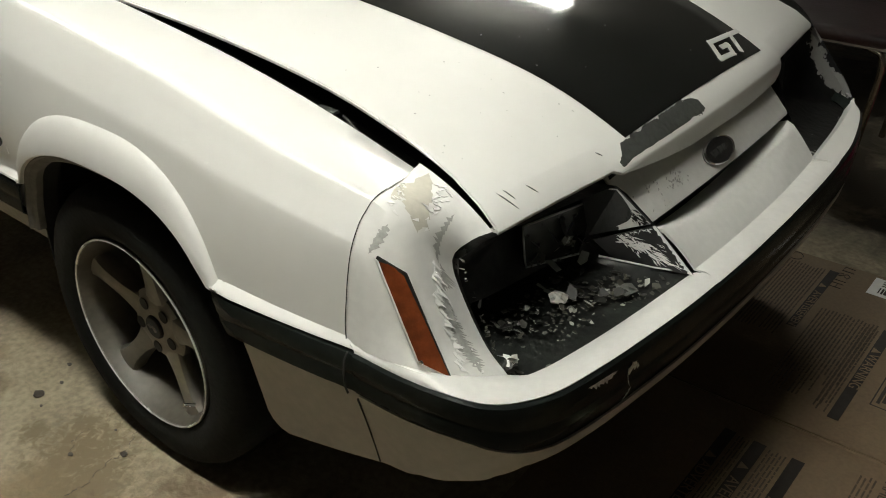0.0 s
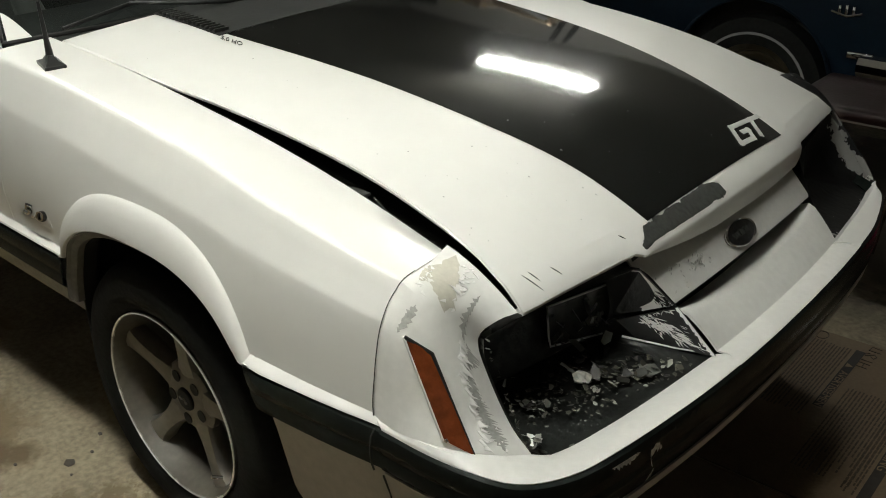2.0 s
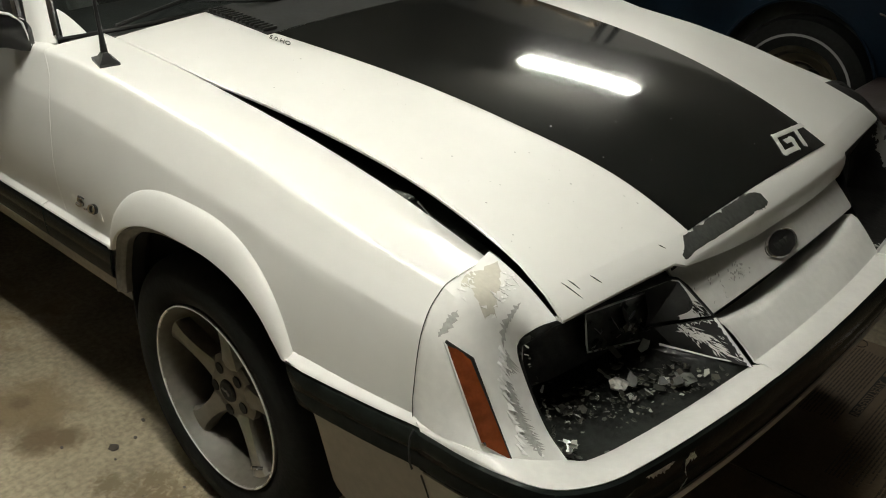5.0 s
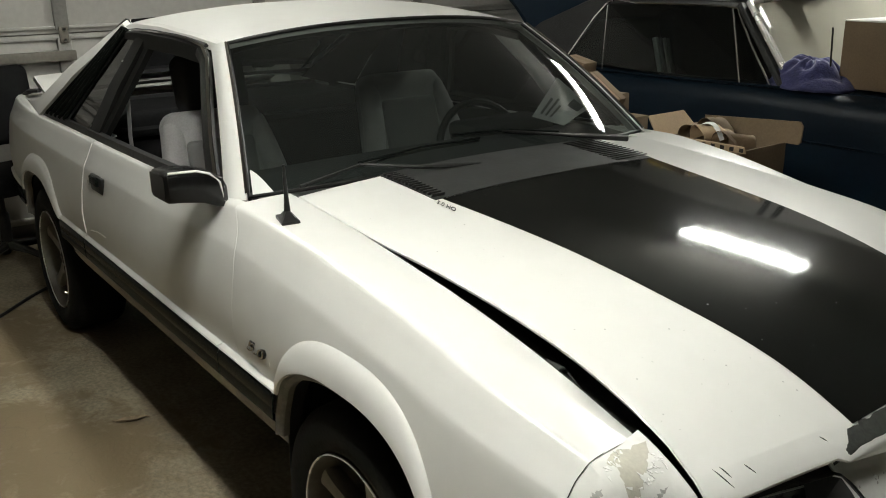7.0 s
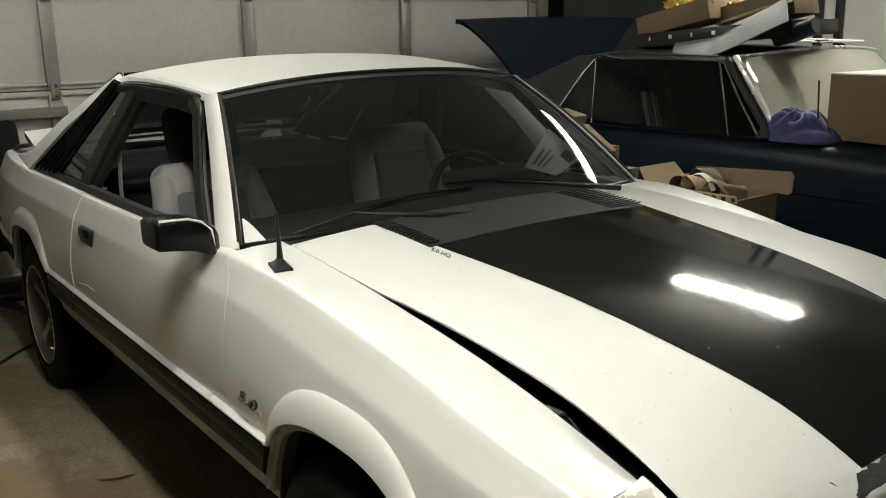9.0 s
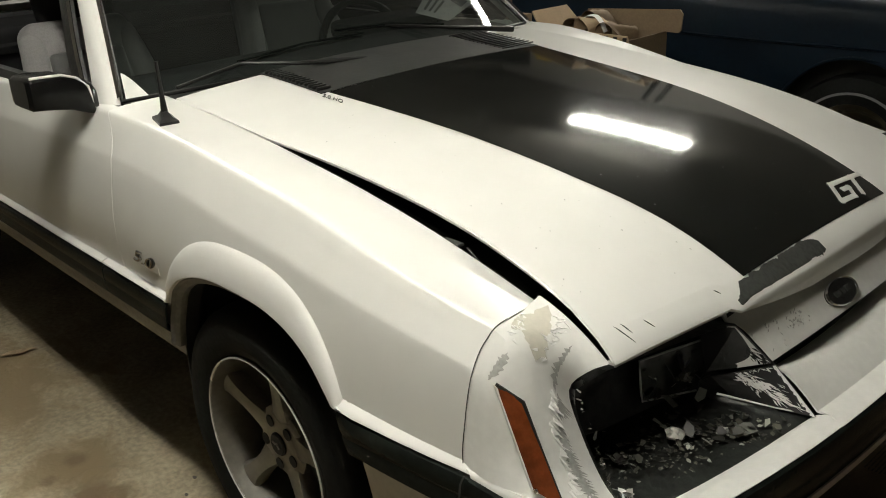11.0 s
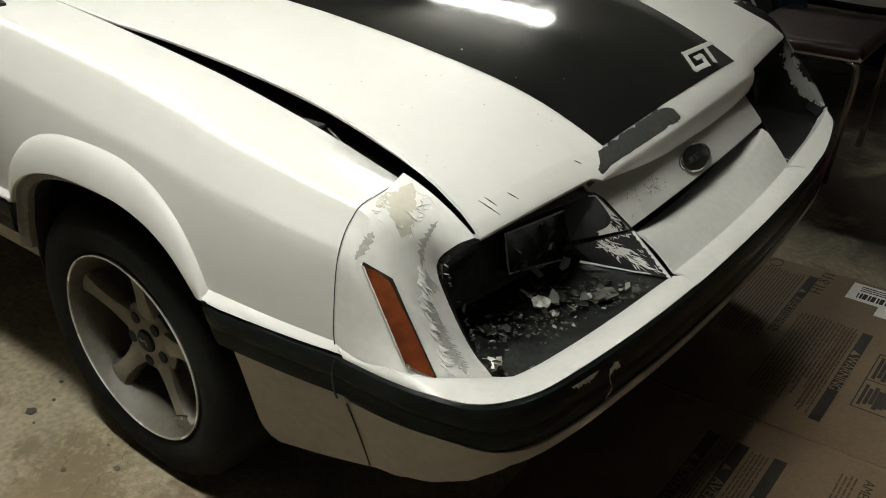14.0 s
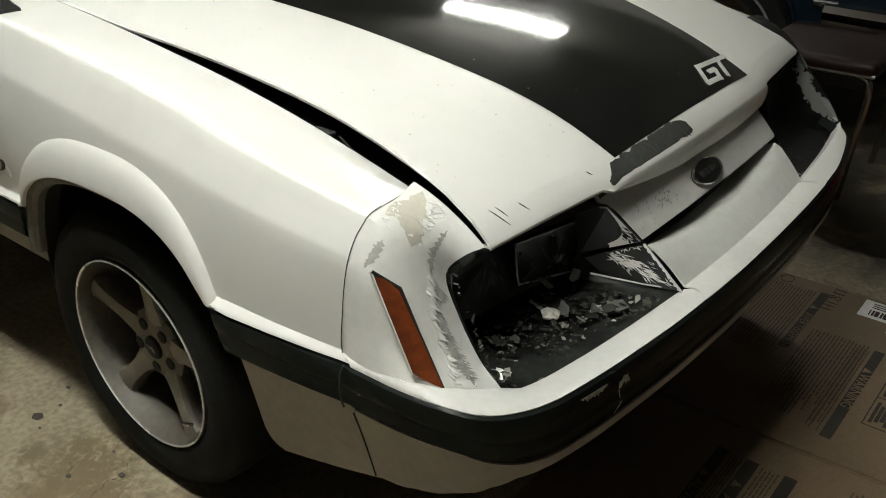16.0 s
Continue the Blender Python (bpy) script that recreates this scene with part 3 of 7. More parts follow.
def shut_line(x, z):
    """Carries x forward near the door's front edge, whose shut line leans ahead as it goes down."""
    return x + lerp(z, [0.80, 0.878, 0.9155, 0.946, 0.96], [0.092, 0.084, 0.049, 0.011, 0.0]) * max(0.0, 1 - abs(x + 0.6233) / 0.24)


def fender_top(x):
    zg, zs = spline(x, *ZG), spline(x, *ZS)
    ys = side_y(x, zs)
    return [(x, -0.630, zg - 0.03), (x, -0.630, zg - 0.004), (x, -0.634, zg), (x, ys + 0.100, zg + (zs - zg) * 0.4 + 0.002),
            (x, ys + 0.046, zg + (zs - zg) * 0.75 + 0.002), (x, ys + 0.009, zs + 0.0006)]


def both(name, rows, mat, thick=0.006, label="", inside=(-0.6, 0, 0.6), parent=None, angle=35):
    a = part(name, sheet(rows, thick, inside), mat, parent or car, label, angle)
    ins = (inside[0], -inside[1], inside[2])
    b = part(name, sheet(flip(rows), thick, ins), mat, parent or car, label, angle)
    return a, b


# front wings: the leading edge is cut slanting where the nose cover begins
cut = []
for row in side_panel(-0.6231, 0.632, fender_top):
    new_row = []
    for j, (x, y, z) in enumerate(row):
        lim = lerp(-y, [0.634, 0.69, 0.763, 0.776, 0.80, 0.83], [0.587, 0.596, 0.616, 0.6135, 0.611, 0.6055])
        xx = x - (0.632 - lim) * min(1.0, max(0.0, (x - 0.36) / (0.632 - 0.36)))
        if j < 6:
            new_row.append(fender_top(xx)[j])
        else:
            zs, zb = spline(xx, *ZS), side_bottom(x)
            zz = levels(zs, zb, crease(xx))[j - 6]
            xx = shut_line(xx, zz)
            new_row.append((xx, side_y(xx, zz), zz))
    cut.append(new_row)
part("front_fender", sheet(cut, 0.006, (-0.6, 0, 0.6)), M_PAINT, car)
part("front_fender", sheet([[(x, -y, z - 0.045 * min(1, max(0, (x + 0.55) / 0.5))) for x, y, z in row] for row in cut], 0.006, (-0.6, 0, 0.6)), M_PAINT, car)
# doors and rear quarters
skin = side_panel(-1.868, -0.6245, lambda x: [(x, -0.740, spline(x, *ZS) - 0.012), (x, -0.755, spline(x, *ZS) + 0.002)])
both("door_skin", [row[:2] + [(shut_line(x, z), side_y(shut_line(x, z), z), z) for x, y, z in row[2:]] for row in skin], M_PAINT)
both("hinge_pillar", [[(shut_line(x, z), side_y(shut_line(x, z), z) + 0.012, z) for x in (-0.64, -0.60)] for z in np.linspace(0.56, 0.93, 12)], M_DARK, 0.002)
both("rear_quarter", side_panel(-3.37, -1.874, lambda x: [(x, -0.70 + 0.05 * max(0, -2.75 - x), spline(x, *ZS) + 0.012), (x, -0.745 + 0.03 * max(0, -2.75 - x), spline(x, *ZS) + 0.006)]), M_PAINT)


# flared lips round the wheel openings
def flare(c, a, z0, b):
    rows = []
    for t in np.linspace(21, 159, 46):
        row = []
        for f, out in ((0.0, -0.001), (0.05, 0.003), (0.15, 0.008), (0.40, 0.014), (0.85, 0.018), (0.97, 0.0175), (1.0, 0.015), (1.03, 0.004), (1.05, -0.020)):
            x, z = arch_point(c, a, z0, b + 0.076 * (1 - f), t)
            z = max(0.578, z)
            row.append((x, side_y(x, max(z, 0.5)) - out, z))
        rows.append(row)
    return rows


for arch in ARCHES:
    both("wheel_arch_flare", flare(*arch), M_PAINT, 0.004, inside=(arch[0], 0, 0.3))
    c, a, z0, b = arch
    lip = []
    for t in np.linspace(21, 169, 54):
        ring = []
        for e, out in ((-0.002, 0.008), (0.002, 0.009), (0.0035, 0.003), (0.005, 0.001), (0.013, -0.001), (0.0155, -0.004), (0.016, -0.018)):
            x, z = arch_point(c, a - e, z0, b - e, t)
            ring.append((x, min(-0.836, side_y(x, max(z, 0.56))) - out, z))
        lip.append(ring)
    both("arch_lip", lip, M_ARCHLIP, 0.002, "dark inner lip of the wheel arch", inside=(c, -1.2, 0.3))
    liner = [[(arch_point(c, a + e, z0, b + e, t)[0], y, arch_point(c, a + e, z0, b + e, t)[1]) for y, e in ((-0.826, -0.0145), (-0.79, -0.010), (-0.76, 0.02), (-0.5, 0.02))] for t in np.linspace(8, 190, 36)]
    both("wheel_liner", liner, M_DARK, 0.004, inside=(c, -0.6, 1.5))
    both("inner_wheel_wall", [[(c - 0.42, -0.5, 0.12), (c + 0.42, -0.5, 0.12)], [(c - 0.42, -0.5, 0.72), (c + 0.42, -0.5, 0.72)]], M_DARK, 0.006)

# rockers under the doors, lower valances ahead of the wheels
both("rocker", [[(x, -0.836, 0.53), (x, -0.831, 0.47), (x, -0.815, 0.42), (x, -0.788, 0.375), (x, -0.745, 0.350), (x, -0.68, 0.345)] for x in np.linspace(-2.24, -0.335, 12)], M_ROCKER, label="darker off-white rocker panel")
# rear valance in black, for the bumper's dark end and the shadow around it
both("rear_valance", [[(x, side_y(x, 0.5) + 0.01, 0.53), (x, side_y(x, 0.5) + 0.02, 0.42), (x, side_y(x, 0.5) + 0.05, 0.34)] for x in np.linspace(-3.38, -2.90, 8)], M_TRIM)

# bumper line, seen from above, from the wheel opening round the corner to the middle
LINE = smooth_line([(0.632, -0.854, 0), (0.73, -0.850, 0), (0.81, -0.835, 0), (0.866, -0.802, 0), (0.905, -0.735, 0), (0.925, -0.65, 0),
                    (0.946, -0.50, 0), (0.960, -0.36, 0), (0.970, -0.18, 0), (0.973, 0.0, 0)], 5)
LINE = LINE + [(x, -y if y > -0.40 else 0.40 + (-y - 0.40) * 0.62, 0) for x, y, z in LINE[-2::-1]]


def inset(line, d):
    p = [Vector(q) for q in line]
    out = []
    for i, q in enumerate(p):
        t = (p[min(i + 1, len(p) - 1)] - p[max(i - 1, 0)]).normalized()
        n = Vector((t.y, -t.x, 0))
        out.append(q - n * d)
    return out


def top_z(x):
    return lerp(x, [0.63, 0.80, 0.87, 0.93, 0.97], [0.579, 0.576, 0.567, 0.557, 0.553])


def band(profile, line=LINE):
    """Sweeps (inset, height from the bumper's top line) along the bumper line."""
    lines = [inset(line, d) for d, h in profile]
    return [[(lines[k][i].x, lines[k][i].y, top_z(line[i][0]) + h * mould_height(line[i][0]) / 0.088) for k, (d, h) in enumerate(profile)] for i in range(len(line))]


def mould_height(x):
    return lerp(x, [0.63, 0.80, 0.835, 0.866, 0.892, 0.91, 0.934, 0.97], [0.083, 0.079, 0.080, 0.089, 0.099, 0.104, 0.107, 0.102])


part("bumper_moulding", sheet(band([(0.03, -0.014), (0.008, 0.0), (0.002, -0.004), (0.0, -0.012), (0.0, -0.038), (0.0015, -0.041), (0.0015, -0.046), (0.0, -0.050), (0.004, -0.078), (0.012, -0.086), (0.03, -0.088)]), 0.004, (0, 0, 0.5)), M_TRIM, car, "scuffed black rubber bumper moulding")
VAL = [0.0, 0.10, 0.30, 0.55, 0.80, 0.95, 1.0]


def valance_depth(p):
    """How far the valance hangs below the moulding: full at the sides, a thin strip across the front."""
    if p[1] > 0:
        return 0.018
    return lerp(p[1], [-0.854, -0.850, -0.835, -0.802, -0.765, -0.72, -0.50], [0.154, 0.132, 0.101, 0.056, 0.028, 0.019, 0.017])


outward = [Vector(p) - q for p, q in zip(LINE, inset(LINE, 1.0))]
rows = []
for p, n in zip(LINE, outward):
    deep = valance_depth(p)
    row = []
    for f in VAL:
        q = Vector(p) - n * (0.005 + 0.030 * f * min(1.0, deep / 0.15) + (0.012 if f == 1.0 else 0.0))
        row.append((q.x + (0.004 + 0.011 * f) * max(0.0, 1 - (p[0] - 0.632) / 0.10), q.y, top_z(p[0]) - mould_height(p[0]) + 0.004 - f * (deep + 0.004)))
    rows.append(row)
part("bumper_valance", sheet(rows, 0.004, (0, 0, 0.5)), M_VALANCE, car, "white lower front valance in a shaded tone")


def swell(x):
    """The moulding stands prouder where it meets the front wheel opening."""
    return lerp(x, [0.20, 0.30, 0.36, 0.60], [0.0, 0.0, 0.011, 0.0])


def side_trim(x0, x1, lead=0.0, trail=0.0):
    prof = [(0.03, 0.576), (0.004, 0.577), (-0.009, 0.573), (-0.013, 0.563), (-0.013, 0.541), (-0.0115, 0.538), (-0.0115, 0.533), (-0.013, 0.529), (-0.010, 0.504), (0.0, 0.494), (0.03, 0.492)]
    rows = []
    for x in np.linspace(x0, x1, 14):
        rows.append([])
        for d, z in prof:
            xx = x + (trail * (1 - (x - x0) / (x1 - x0)) - lead * (x - x0) / (x1 - x0)) * (0.577 - z) / 0.08
            f = max(0.0, (xx - 0.35) / 0.28)
            rows[-1].append((xx, flank(xx) + d + 0.002 - 0.006 * f - swell(xx), z - 0.002 * (1 - f) * (0.577 - z) / 0.083))
    return rows


for x0, x1, lead, trail in ((0.318, 0.629, 0, 0.04), (-0.625, -0.300, 0.02, 0), (-1.866, -0.631, 0, 0), (-2.225, -1.876, 0, 0), (-3.38, -2.885, 0, 0)):
    both("side_moulding", side_trim(x0, x1, lead, trail), M_TRIM, 0.003, "black rubber side moulding")
    both("moulding_ledge", [[(x, side_y(x, 0.596) + 0.003, 0.594), (x, side_y(x, 0.590) - 0.002 - 0.6 * swell(x), 0.588), (x, flank(x) - 0.007 - swell(x), 0.5835), (x, flank(x) - 0.009 - swell(x), 0.580), (x, flank(x) + 0.006, 0.578)] for x in np.linspace(x0, x1, 12)], M_PAINT, 0.002)
rows = []
for k in [0, 0.03, 0.08] + np.linspace(0.16, 1, 9).tolist():
    row = []
    low = lerp(k, [0, 0.03, 0.08, 0.16, 1], [0.296, 0.280, 0.268, 0.263, 0.315])
    for f in (0, 0.15, 0.4, 0.65, 0.85, 0.96, 1.0):
        z = 0.525 - f * (0.525 - low)
        x0 = lerp(z, [0.263, 0.28, 0.46, 0.525], [0.372, 0.366, 0.350, 0.336])
        x = x0 + k * (0.6165 + 0.026 * f - x0)
        row.append((x, flank(x) + 0.009 + 0.027 * f + (0.010 if f == 1.0 else 0.0), z))
    rows.append(row)
both("apron_seam", [[(x, y, z) for x in (x0 - 0.0007, x0 + 0.0007)] for x0, y, z in ((0.6347, -0.8515, 0.4951), (0.6388, -0.8435, 0.459), (0.6423, -0.8365, 0.4225), (0.6447, -0.8295, 0.388), (0.6465, -0.8230, 0.3518))], M_DARK, 0.003)
both("moulding_joint", [[(x, y, z) for x in (x0 - 0.0009, x0 + 0.0009)] for x0, y, z in ((0.624, -0.8545, 0.583), (0.6225, -0.8610, 0.570), (0.6200, -0.8620, 0.546), (0.6200, -0.8615, 0.520), (0.621, -0.8575, 0.503))], M_DARK, 0.003)
both("front_apron", rows, M_VALANCE, label="white front apron in a shaded tone")


# hood
def hood_front(y):
    a = abs(y)
    if a < 0.335:
        return 0.779 + 0.010 * (1 - (a / 0.335) ** 2)
    return lerp(a, [0.335, 0.35, 0.62, 0.66], [0.779, 0.768, 0.737, 0.733])


def hood_edge(x):
    return spline(x, [-0.6, -0.3, -0.18, -0.04, 0.05, 0.20, 0.40, 0.50, 0.58, 0.65, 0.69, 0.735], [0.632, 0.6315, 0.631, 0.6225, 0.6195, 0.616, 0.612, 0.6135, 0.616, 0.622, 0.630, 0.638])


def hood_z(x, y):
    fold = max(0.0, x - hood_front(y) + 0.036)
    return float(np.polyval(HOOD, x)) + 0.027 * (1 - (y / 0.63) ** 2) - 0.22 * fold


def hood_point(u, v, lift=0.0):
    """u from the cowl to the lip, v from right to left, both 0 to 1."""
    w = 2 * v - 1
    y = w * 0.63
    x = -0.572 + u * (hood_front(y) + 0.572)
    y = w * hood_edge(x)
    return (x, y, hood_z(x, y) + lift)


US = [0, 0.1, 0.19] + [0.19 + 0.765 * k / 26 for k in range(1, 26)] + [0.9715, 0.9735, 0.985, 1.0]
VS = sorted(set([k / 28 for k in range(29)] + [0.5 - 0.336 / 1.26, 0.5 - 0.334 / 1.26, 0.5 + 0.334 / 1.26, 0.5 + 0.336 / 1.26, 0.004, 0.996, 0.22, 0.78]))
rows = [[hood_point(u, v) for v in VS] for u in US]
last = rows[-1]


def lip_depth(y):
    """The front lip hangs deeper over the badge panel than over the headlamps."""
    return lerp(y, [-0.352, -0.345, -0.20, -0.10, 0.0, 0.10, 0.20, 0.330, 0.345, 0.352], [0.008, 0.010, 0.033, 0.044, 0.046, 0.050, 0.050, 0.044, 0.030, 0.008])


rows.append([(x + 0.003, y, z - 0.006) for x, y, z in last])
rows.append([(x + 0.004, y, z - 0.6 * lip_depth(y)) for x, y, z in last])
rows.append([(x + 0.002, y, z - lip_depth(y)) for x, y, z in last])
rows.append([(x - 0.012, y, z - lip_depth(y) - 0.001) for x, y, z in last])
hood = part("hood", sheet(rows, 0.005, (0, 0, 0.3)), M_PAINT, car, "white hood panel standing slightly proud")
# folded side flanges of the hood
for s in (0.0, 1.0):
    fl = []
    for u in US:
        x, y, z = hood_point(u, s)
        k = 1 if s else -1
        f = 1 - 0.75 * max(0.0, (u - 0.85) / 0.15)
        fl.append([(x, y - 0.0005 * k, z - 0.001), (x, y - 0.004 * k, z - 0.008 * f), (x, y - 0.022 * k, z - 0.016 * f)])
    part("hood_flange", sheet(fl, 0.003, (0, 0, 0.5)), M_PAINT, hood)


def on_hood(x, y, lift):
    return (x, y, hood_z(x, y) + lift)


STRIPE_R = ([-0.312, -0.10, 0.10, 0.25, 0.40, 0.52, 0.61, 0.75], [0.368, 0.349, 0.337, 0.331, 0.319, 0.300, 0.288, 0.283])
STRIPE_L = ([-0.312, 0.20, 0.52, 0.66, 0.75], [0.397, 0.345, 0.312, 0.304, 0.299])


def stripe_y(x, w):
    """Across the stripe, w from -1 on the right edge to 1 on the left."""
    if x < -0.3125:
        return (0.389 if w < 0 else 0.398) * w
    return spline(x, *STRIPE_R) * w if w < 0 else spline(x, *STRIPE_L) * w
xs = [-0.312 + 1.06 * k / 34 for k in range(35)]
part("hood_stripe", sheet([[on_hood(x, stripe_y(x, w), 0.0016) for w in np.linspace(-1, 1, 25)] for x in xs], 0.001, (0, 0, 0)), M_STRIPE, hood, "glossy black stripe with dust specks")
xs = [-0.580 + 0.266 * k / 8 for k in range(9)]
cowl = part("cowl_panel", sheet([[on_hood(x, stripe_y(x, w), 0.0025) for w in np.linspace(-1, 1, 15)] for x in xs], 0.0015, (0, 0, 0)), M_COWL, hood, "matt dark grey cowl panel")
for s in (-1, 1):
    for k in range(14):
        x = -0.555 + 0.017 * k
        y = stripe_y(x, s) - 0.022 * s
        part("louvre", box((0.007, 0.04, 0.008) if s < 0 else (0.005, 0.13, 0.004), on_hood(x, y if s < 0 else y - 0.045, 0.006), 0.0015), M_BLACK, cowl)

# GT mark near the stripe's front corner: an outlined G and T
rng = random.Random(31)
bm = bmesh.new()
for k in range(36):
    x, w = rng.uniform(-0.28, 0.72), rng.uniform(-0.95, 0.95)
    r = rng.choice((0.0008, 0.001, 0.0014, 0.0024))
    y = stripe_y(x, w)
    vs = [bm.verts.new(on_hood(x + r * math.cos(a) * rng.uniform(0.5, 1.3), y + r * math.sin(a) * rng.uniform(0.5, 1.3), 0.0032)) for a in (0.2, 1.7, 3.3, 4.9)]
    bm.faces.new(vs)
dustob = part("dust_speck", bm, M_GREYPAPER, hood, "scattered pale dust specks")
dustob["kind"] = "stuff"
gt_mat = material("silver_decal", (0.55, 0.55, 0.53), 0.45, vary=0.05)


def decal_strokes(strokes, origin, along, up, width, mat, parent, name):
    """Flat strokes between (u, v) points on the hood; origin, along and up are in plan."""
    bm = bmesh.new()
    for (u0, v0), (u1, v1) in strokes:
        a = Vector(origin) + Vector(along) * u0 + Vector(up) * v0
        b = Vector(origin) + Vector(along) * u1 + Vector(up) * v1
        d = (b - a).normalized()
        n = Vector((-d.y, d.x)) * width / 2
        a, b = a - d * width / 2, b + d * width / 2
        q = [a - n, b - n, b + n, a + n]
        lo = [bm.verts.new(on_hood(p.x, p.y, 0.0022)) for p in q]
        hi = [bm.verts.new(on_hood(p.x, p.y, 0.0034)) for p in q]
        bm.faces.new(hi)
        for i in range(4):
            bm.faces.new([lo[i], lo[(i + 1) % 4], hi[(i + 1) % 4], hi[i]])
    bmesh.ops.recalc_face_normals(bm, faces=bm.faces[:])
    return part(name, bm, mat, parent)


GT_AT, GT_ALONG, GT_UP = (0.724, 0.146), (0.003, 0.078), (-0.052, 0.040)
decal_strokes([((0.75, 0.8), (0.0, 0.8)), ((0.0, 0.8), (0.0, 0.0)), ((0.0, 0.0), (0.72, 0.0)), ((0.72, 0.0), (0.72, 0.42)), ((0.72, 0.42), (0.40, 0.42))], GT_AT, GT_ALONG, GT_UP, 0.011, gt_mat, hood, "letter_g")
decal_strokes([((0.80, 0.8), (1.60, 0.8)), ((1.15, 0.8), (1.15, 0.0))], GT_AT, GT_ALONG, GT_UP, 0.011, gt_mat, hood, "letter_t")

# nose cover: cheeks beside the headlamps
A = [(0.588, -0.638, 0.7975), (0.5955, -0.692, 0.790), (0.6155, -0.7635, 0.7995)]
A += [(x, side_y(x, z) - 0.0012, z) for x, z in ((0.6125, 0.787), (0.6085, 0.766), (0.6095, 0.732), (0.6065, 0.687), (0.6055, 0.649), (0.6045, 0.610), (0.6075, 0.580))]
Mi = [(0.664, -0.644, 0.7745), (0.668, -0.712, 0.777), (0.672, -0.765, 0.758), (0.698, -0.793, 0.685), (0.720, -0.805, 0.625), (0.742, -0.822, 0.586)]
B = [(0.735, -0.647, 0.7325), (0.722, -0.682, 0.729), (0.703, -0.703, 0.699), (0.728, -0.706, 0.640), (0.770, -0.706, 0.574), (0.815, -0.712, 0.545)]


def cheek_rows(lines=(A, Mi, B)):
    la, lm, lb = (resample(smooth_line(q, 6), 25) for q in lines)
    rows = []
    for t in np.linspace(0, 1, 15):
        row = []
        for a, m, b in zip(la, lm, lb):
            c = [2 * m[k] - 0.5 * (a[k] + b[k]) for k in range(3)]
            row.append(tuple((1 - t) ** 2 * a[k] + 2 * t * (1 - t) * c[k] + t * t * b[k] for k in range(3)))
        rows.append(row)
    inner = [(x - 0.03, y + 0.012, z) for x, y, z in rows[-1]]
    rows.append([tuple(0.5 * (p[k] + q[k]) for k in range(3)) for p, q in zip(rows[-1], inner)])
    rows.append(inner)
    return rows


part("cover_seam", tube(resample(smooth_line([(x - 0.0015, y - 0.0012, z + 0.0005) for x, y, z in A[1:]], 6), 30), 0.0009, 6), M_DARK, car)
part("nose_cheek", sheet(cheek_rows(), 0.003, (0.5, -0.5, 0.5)), M_NOSE, car, "nose cover cheek with peeling white paint")
# on the left the cover is bare black plastic with scraps of paint
AL = [(0.565, 0.604, 0.776), (0.598, 0.672, 0.789), (0.6215, 0.672, 0.785), (0.630, 0.672, 0.704), (0.624, 0.672, 0.633), (0.612, 0.672, 0.580)]
ML = [(x + dx, min(0.5 + (-y - 0.5) * 0.80, 0.680), z - 0.012) for (x, y, z), dx in zip(Mi, (0, 0.01, 0.03, 0.05, 0.06, 0.05))]
BL = [(0.733, 0.645, 0.735), (0.745, 0.668, 0.705), (0.766, 0.679, 0.668), (0.800, 0.682, 0.634), (0.836, 0.683, 0.585), (0.862, 0.676, 0.553)]
M_CHEEKL = material("bare_black_cover", (0.008, 0.008, 0.008), 0.42, spec=0.2, vary=0.4, scale=12, bump=0.15, bump_scale=60)
overlay(M_CHEEKL, blobs_mask(M_CHEEKL.node_tree, [(0.745, 0.668, 0.690, 0.022), (0.762, 0.668, 0.655, 0.022), (0.772, 0.668, 0.625, 0.020), (0.797, 0.668, 0.603, 0.022), (0.824, 0.672, 0.592, 0.022), (0.848, 0.674, 0.577, 0.018), (0.835, 0.678, 0.62, 0.012), (0.80, 0.68, 0.66, 0.010)], 50, 1.1, (1, 1, 0.6), crumble=0.2), (0.20, 0.20, 0.19), 0.45)
overlay(M_CHEEKL, blobs_mask(M_CHEEKL.node_tree, [(0.785, 0.667, 0.652, 0.013), (0.798, 0.667, 0.636, 0.015), (0.806, 0.667, 0.626, 0.012)], 30, 0.4, crumble=0.0), (0.006, 0.006, 0.006), 0.45)
overlay(M_CHEEKL, blobs_mask(M_CHEEKL.node_tree, [(0.850, 0.670, 0.556, 0.012), (0.868, 0.655, 0.546, 0.010), (0.88, 0.60, 0.545, 0.012), (0.88, 0.57, 0.548, 0.012), (0.905, 0.33, 0.552, 0.018), (0.86, 0.42, 0.57, 0.014)], 70, 2.0, (1, 1, 0.6)), (0.40, 0.40, 0.37), 0.5)
part("nose_cheek", sheet(cheek_rows((AL, ML, BL)), 0.003, (0.5, 0.5, 0.5)), M_CHEEKL, car, "bare black nose cover cheek with paint scraps")

# curled shards of paint standing off the peeled strip beside the lamp well
CH = cheek_rows()[:15]


def cheek_at(t, u):
    """t from the wing to the lamp well, u from the hood down to the bumper."""
    i, j = min(t, 0.999) * 14, min(u, 0.999) * 24
    a, b = int(i), int(j)
    f, g = i - a, j - b
    p = [Vector(CH[a + da][b + db]) for da, db in ((0, 0), (1, 0), (0, 1), (1, 1))]
    return p[0] * (1 - f) * (1 - g) + p[1] * f * (1 - g) + p[2] * (1 - f) * g + p[3] * f * g


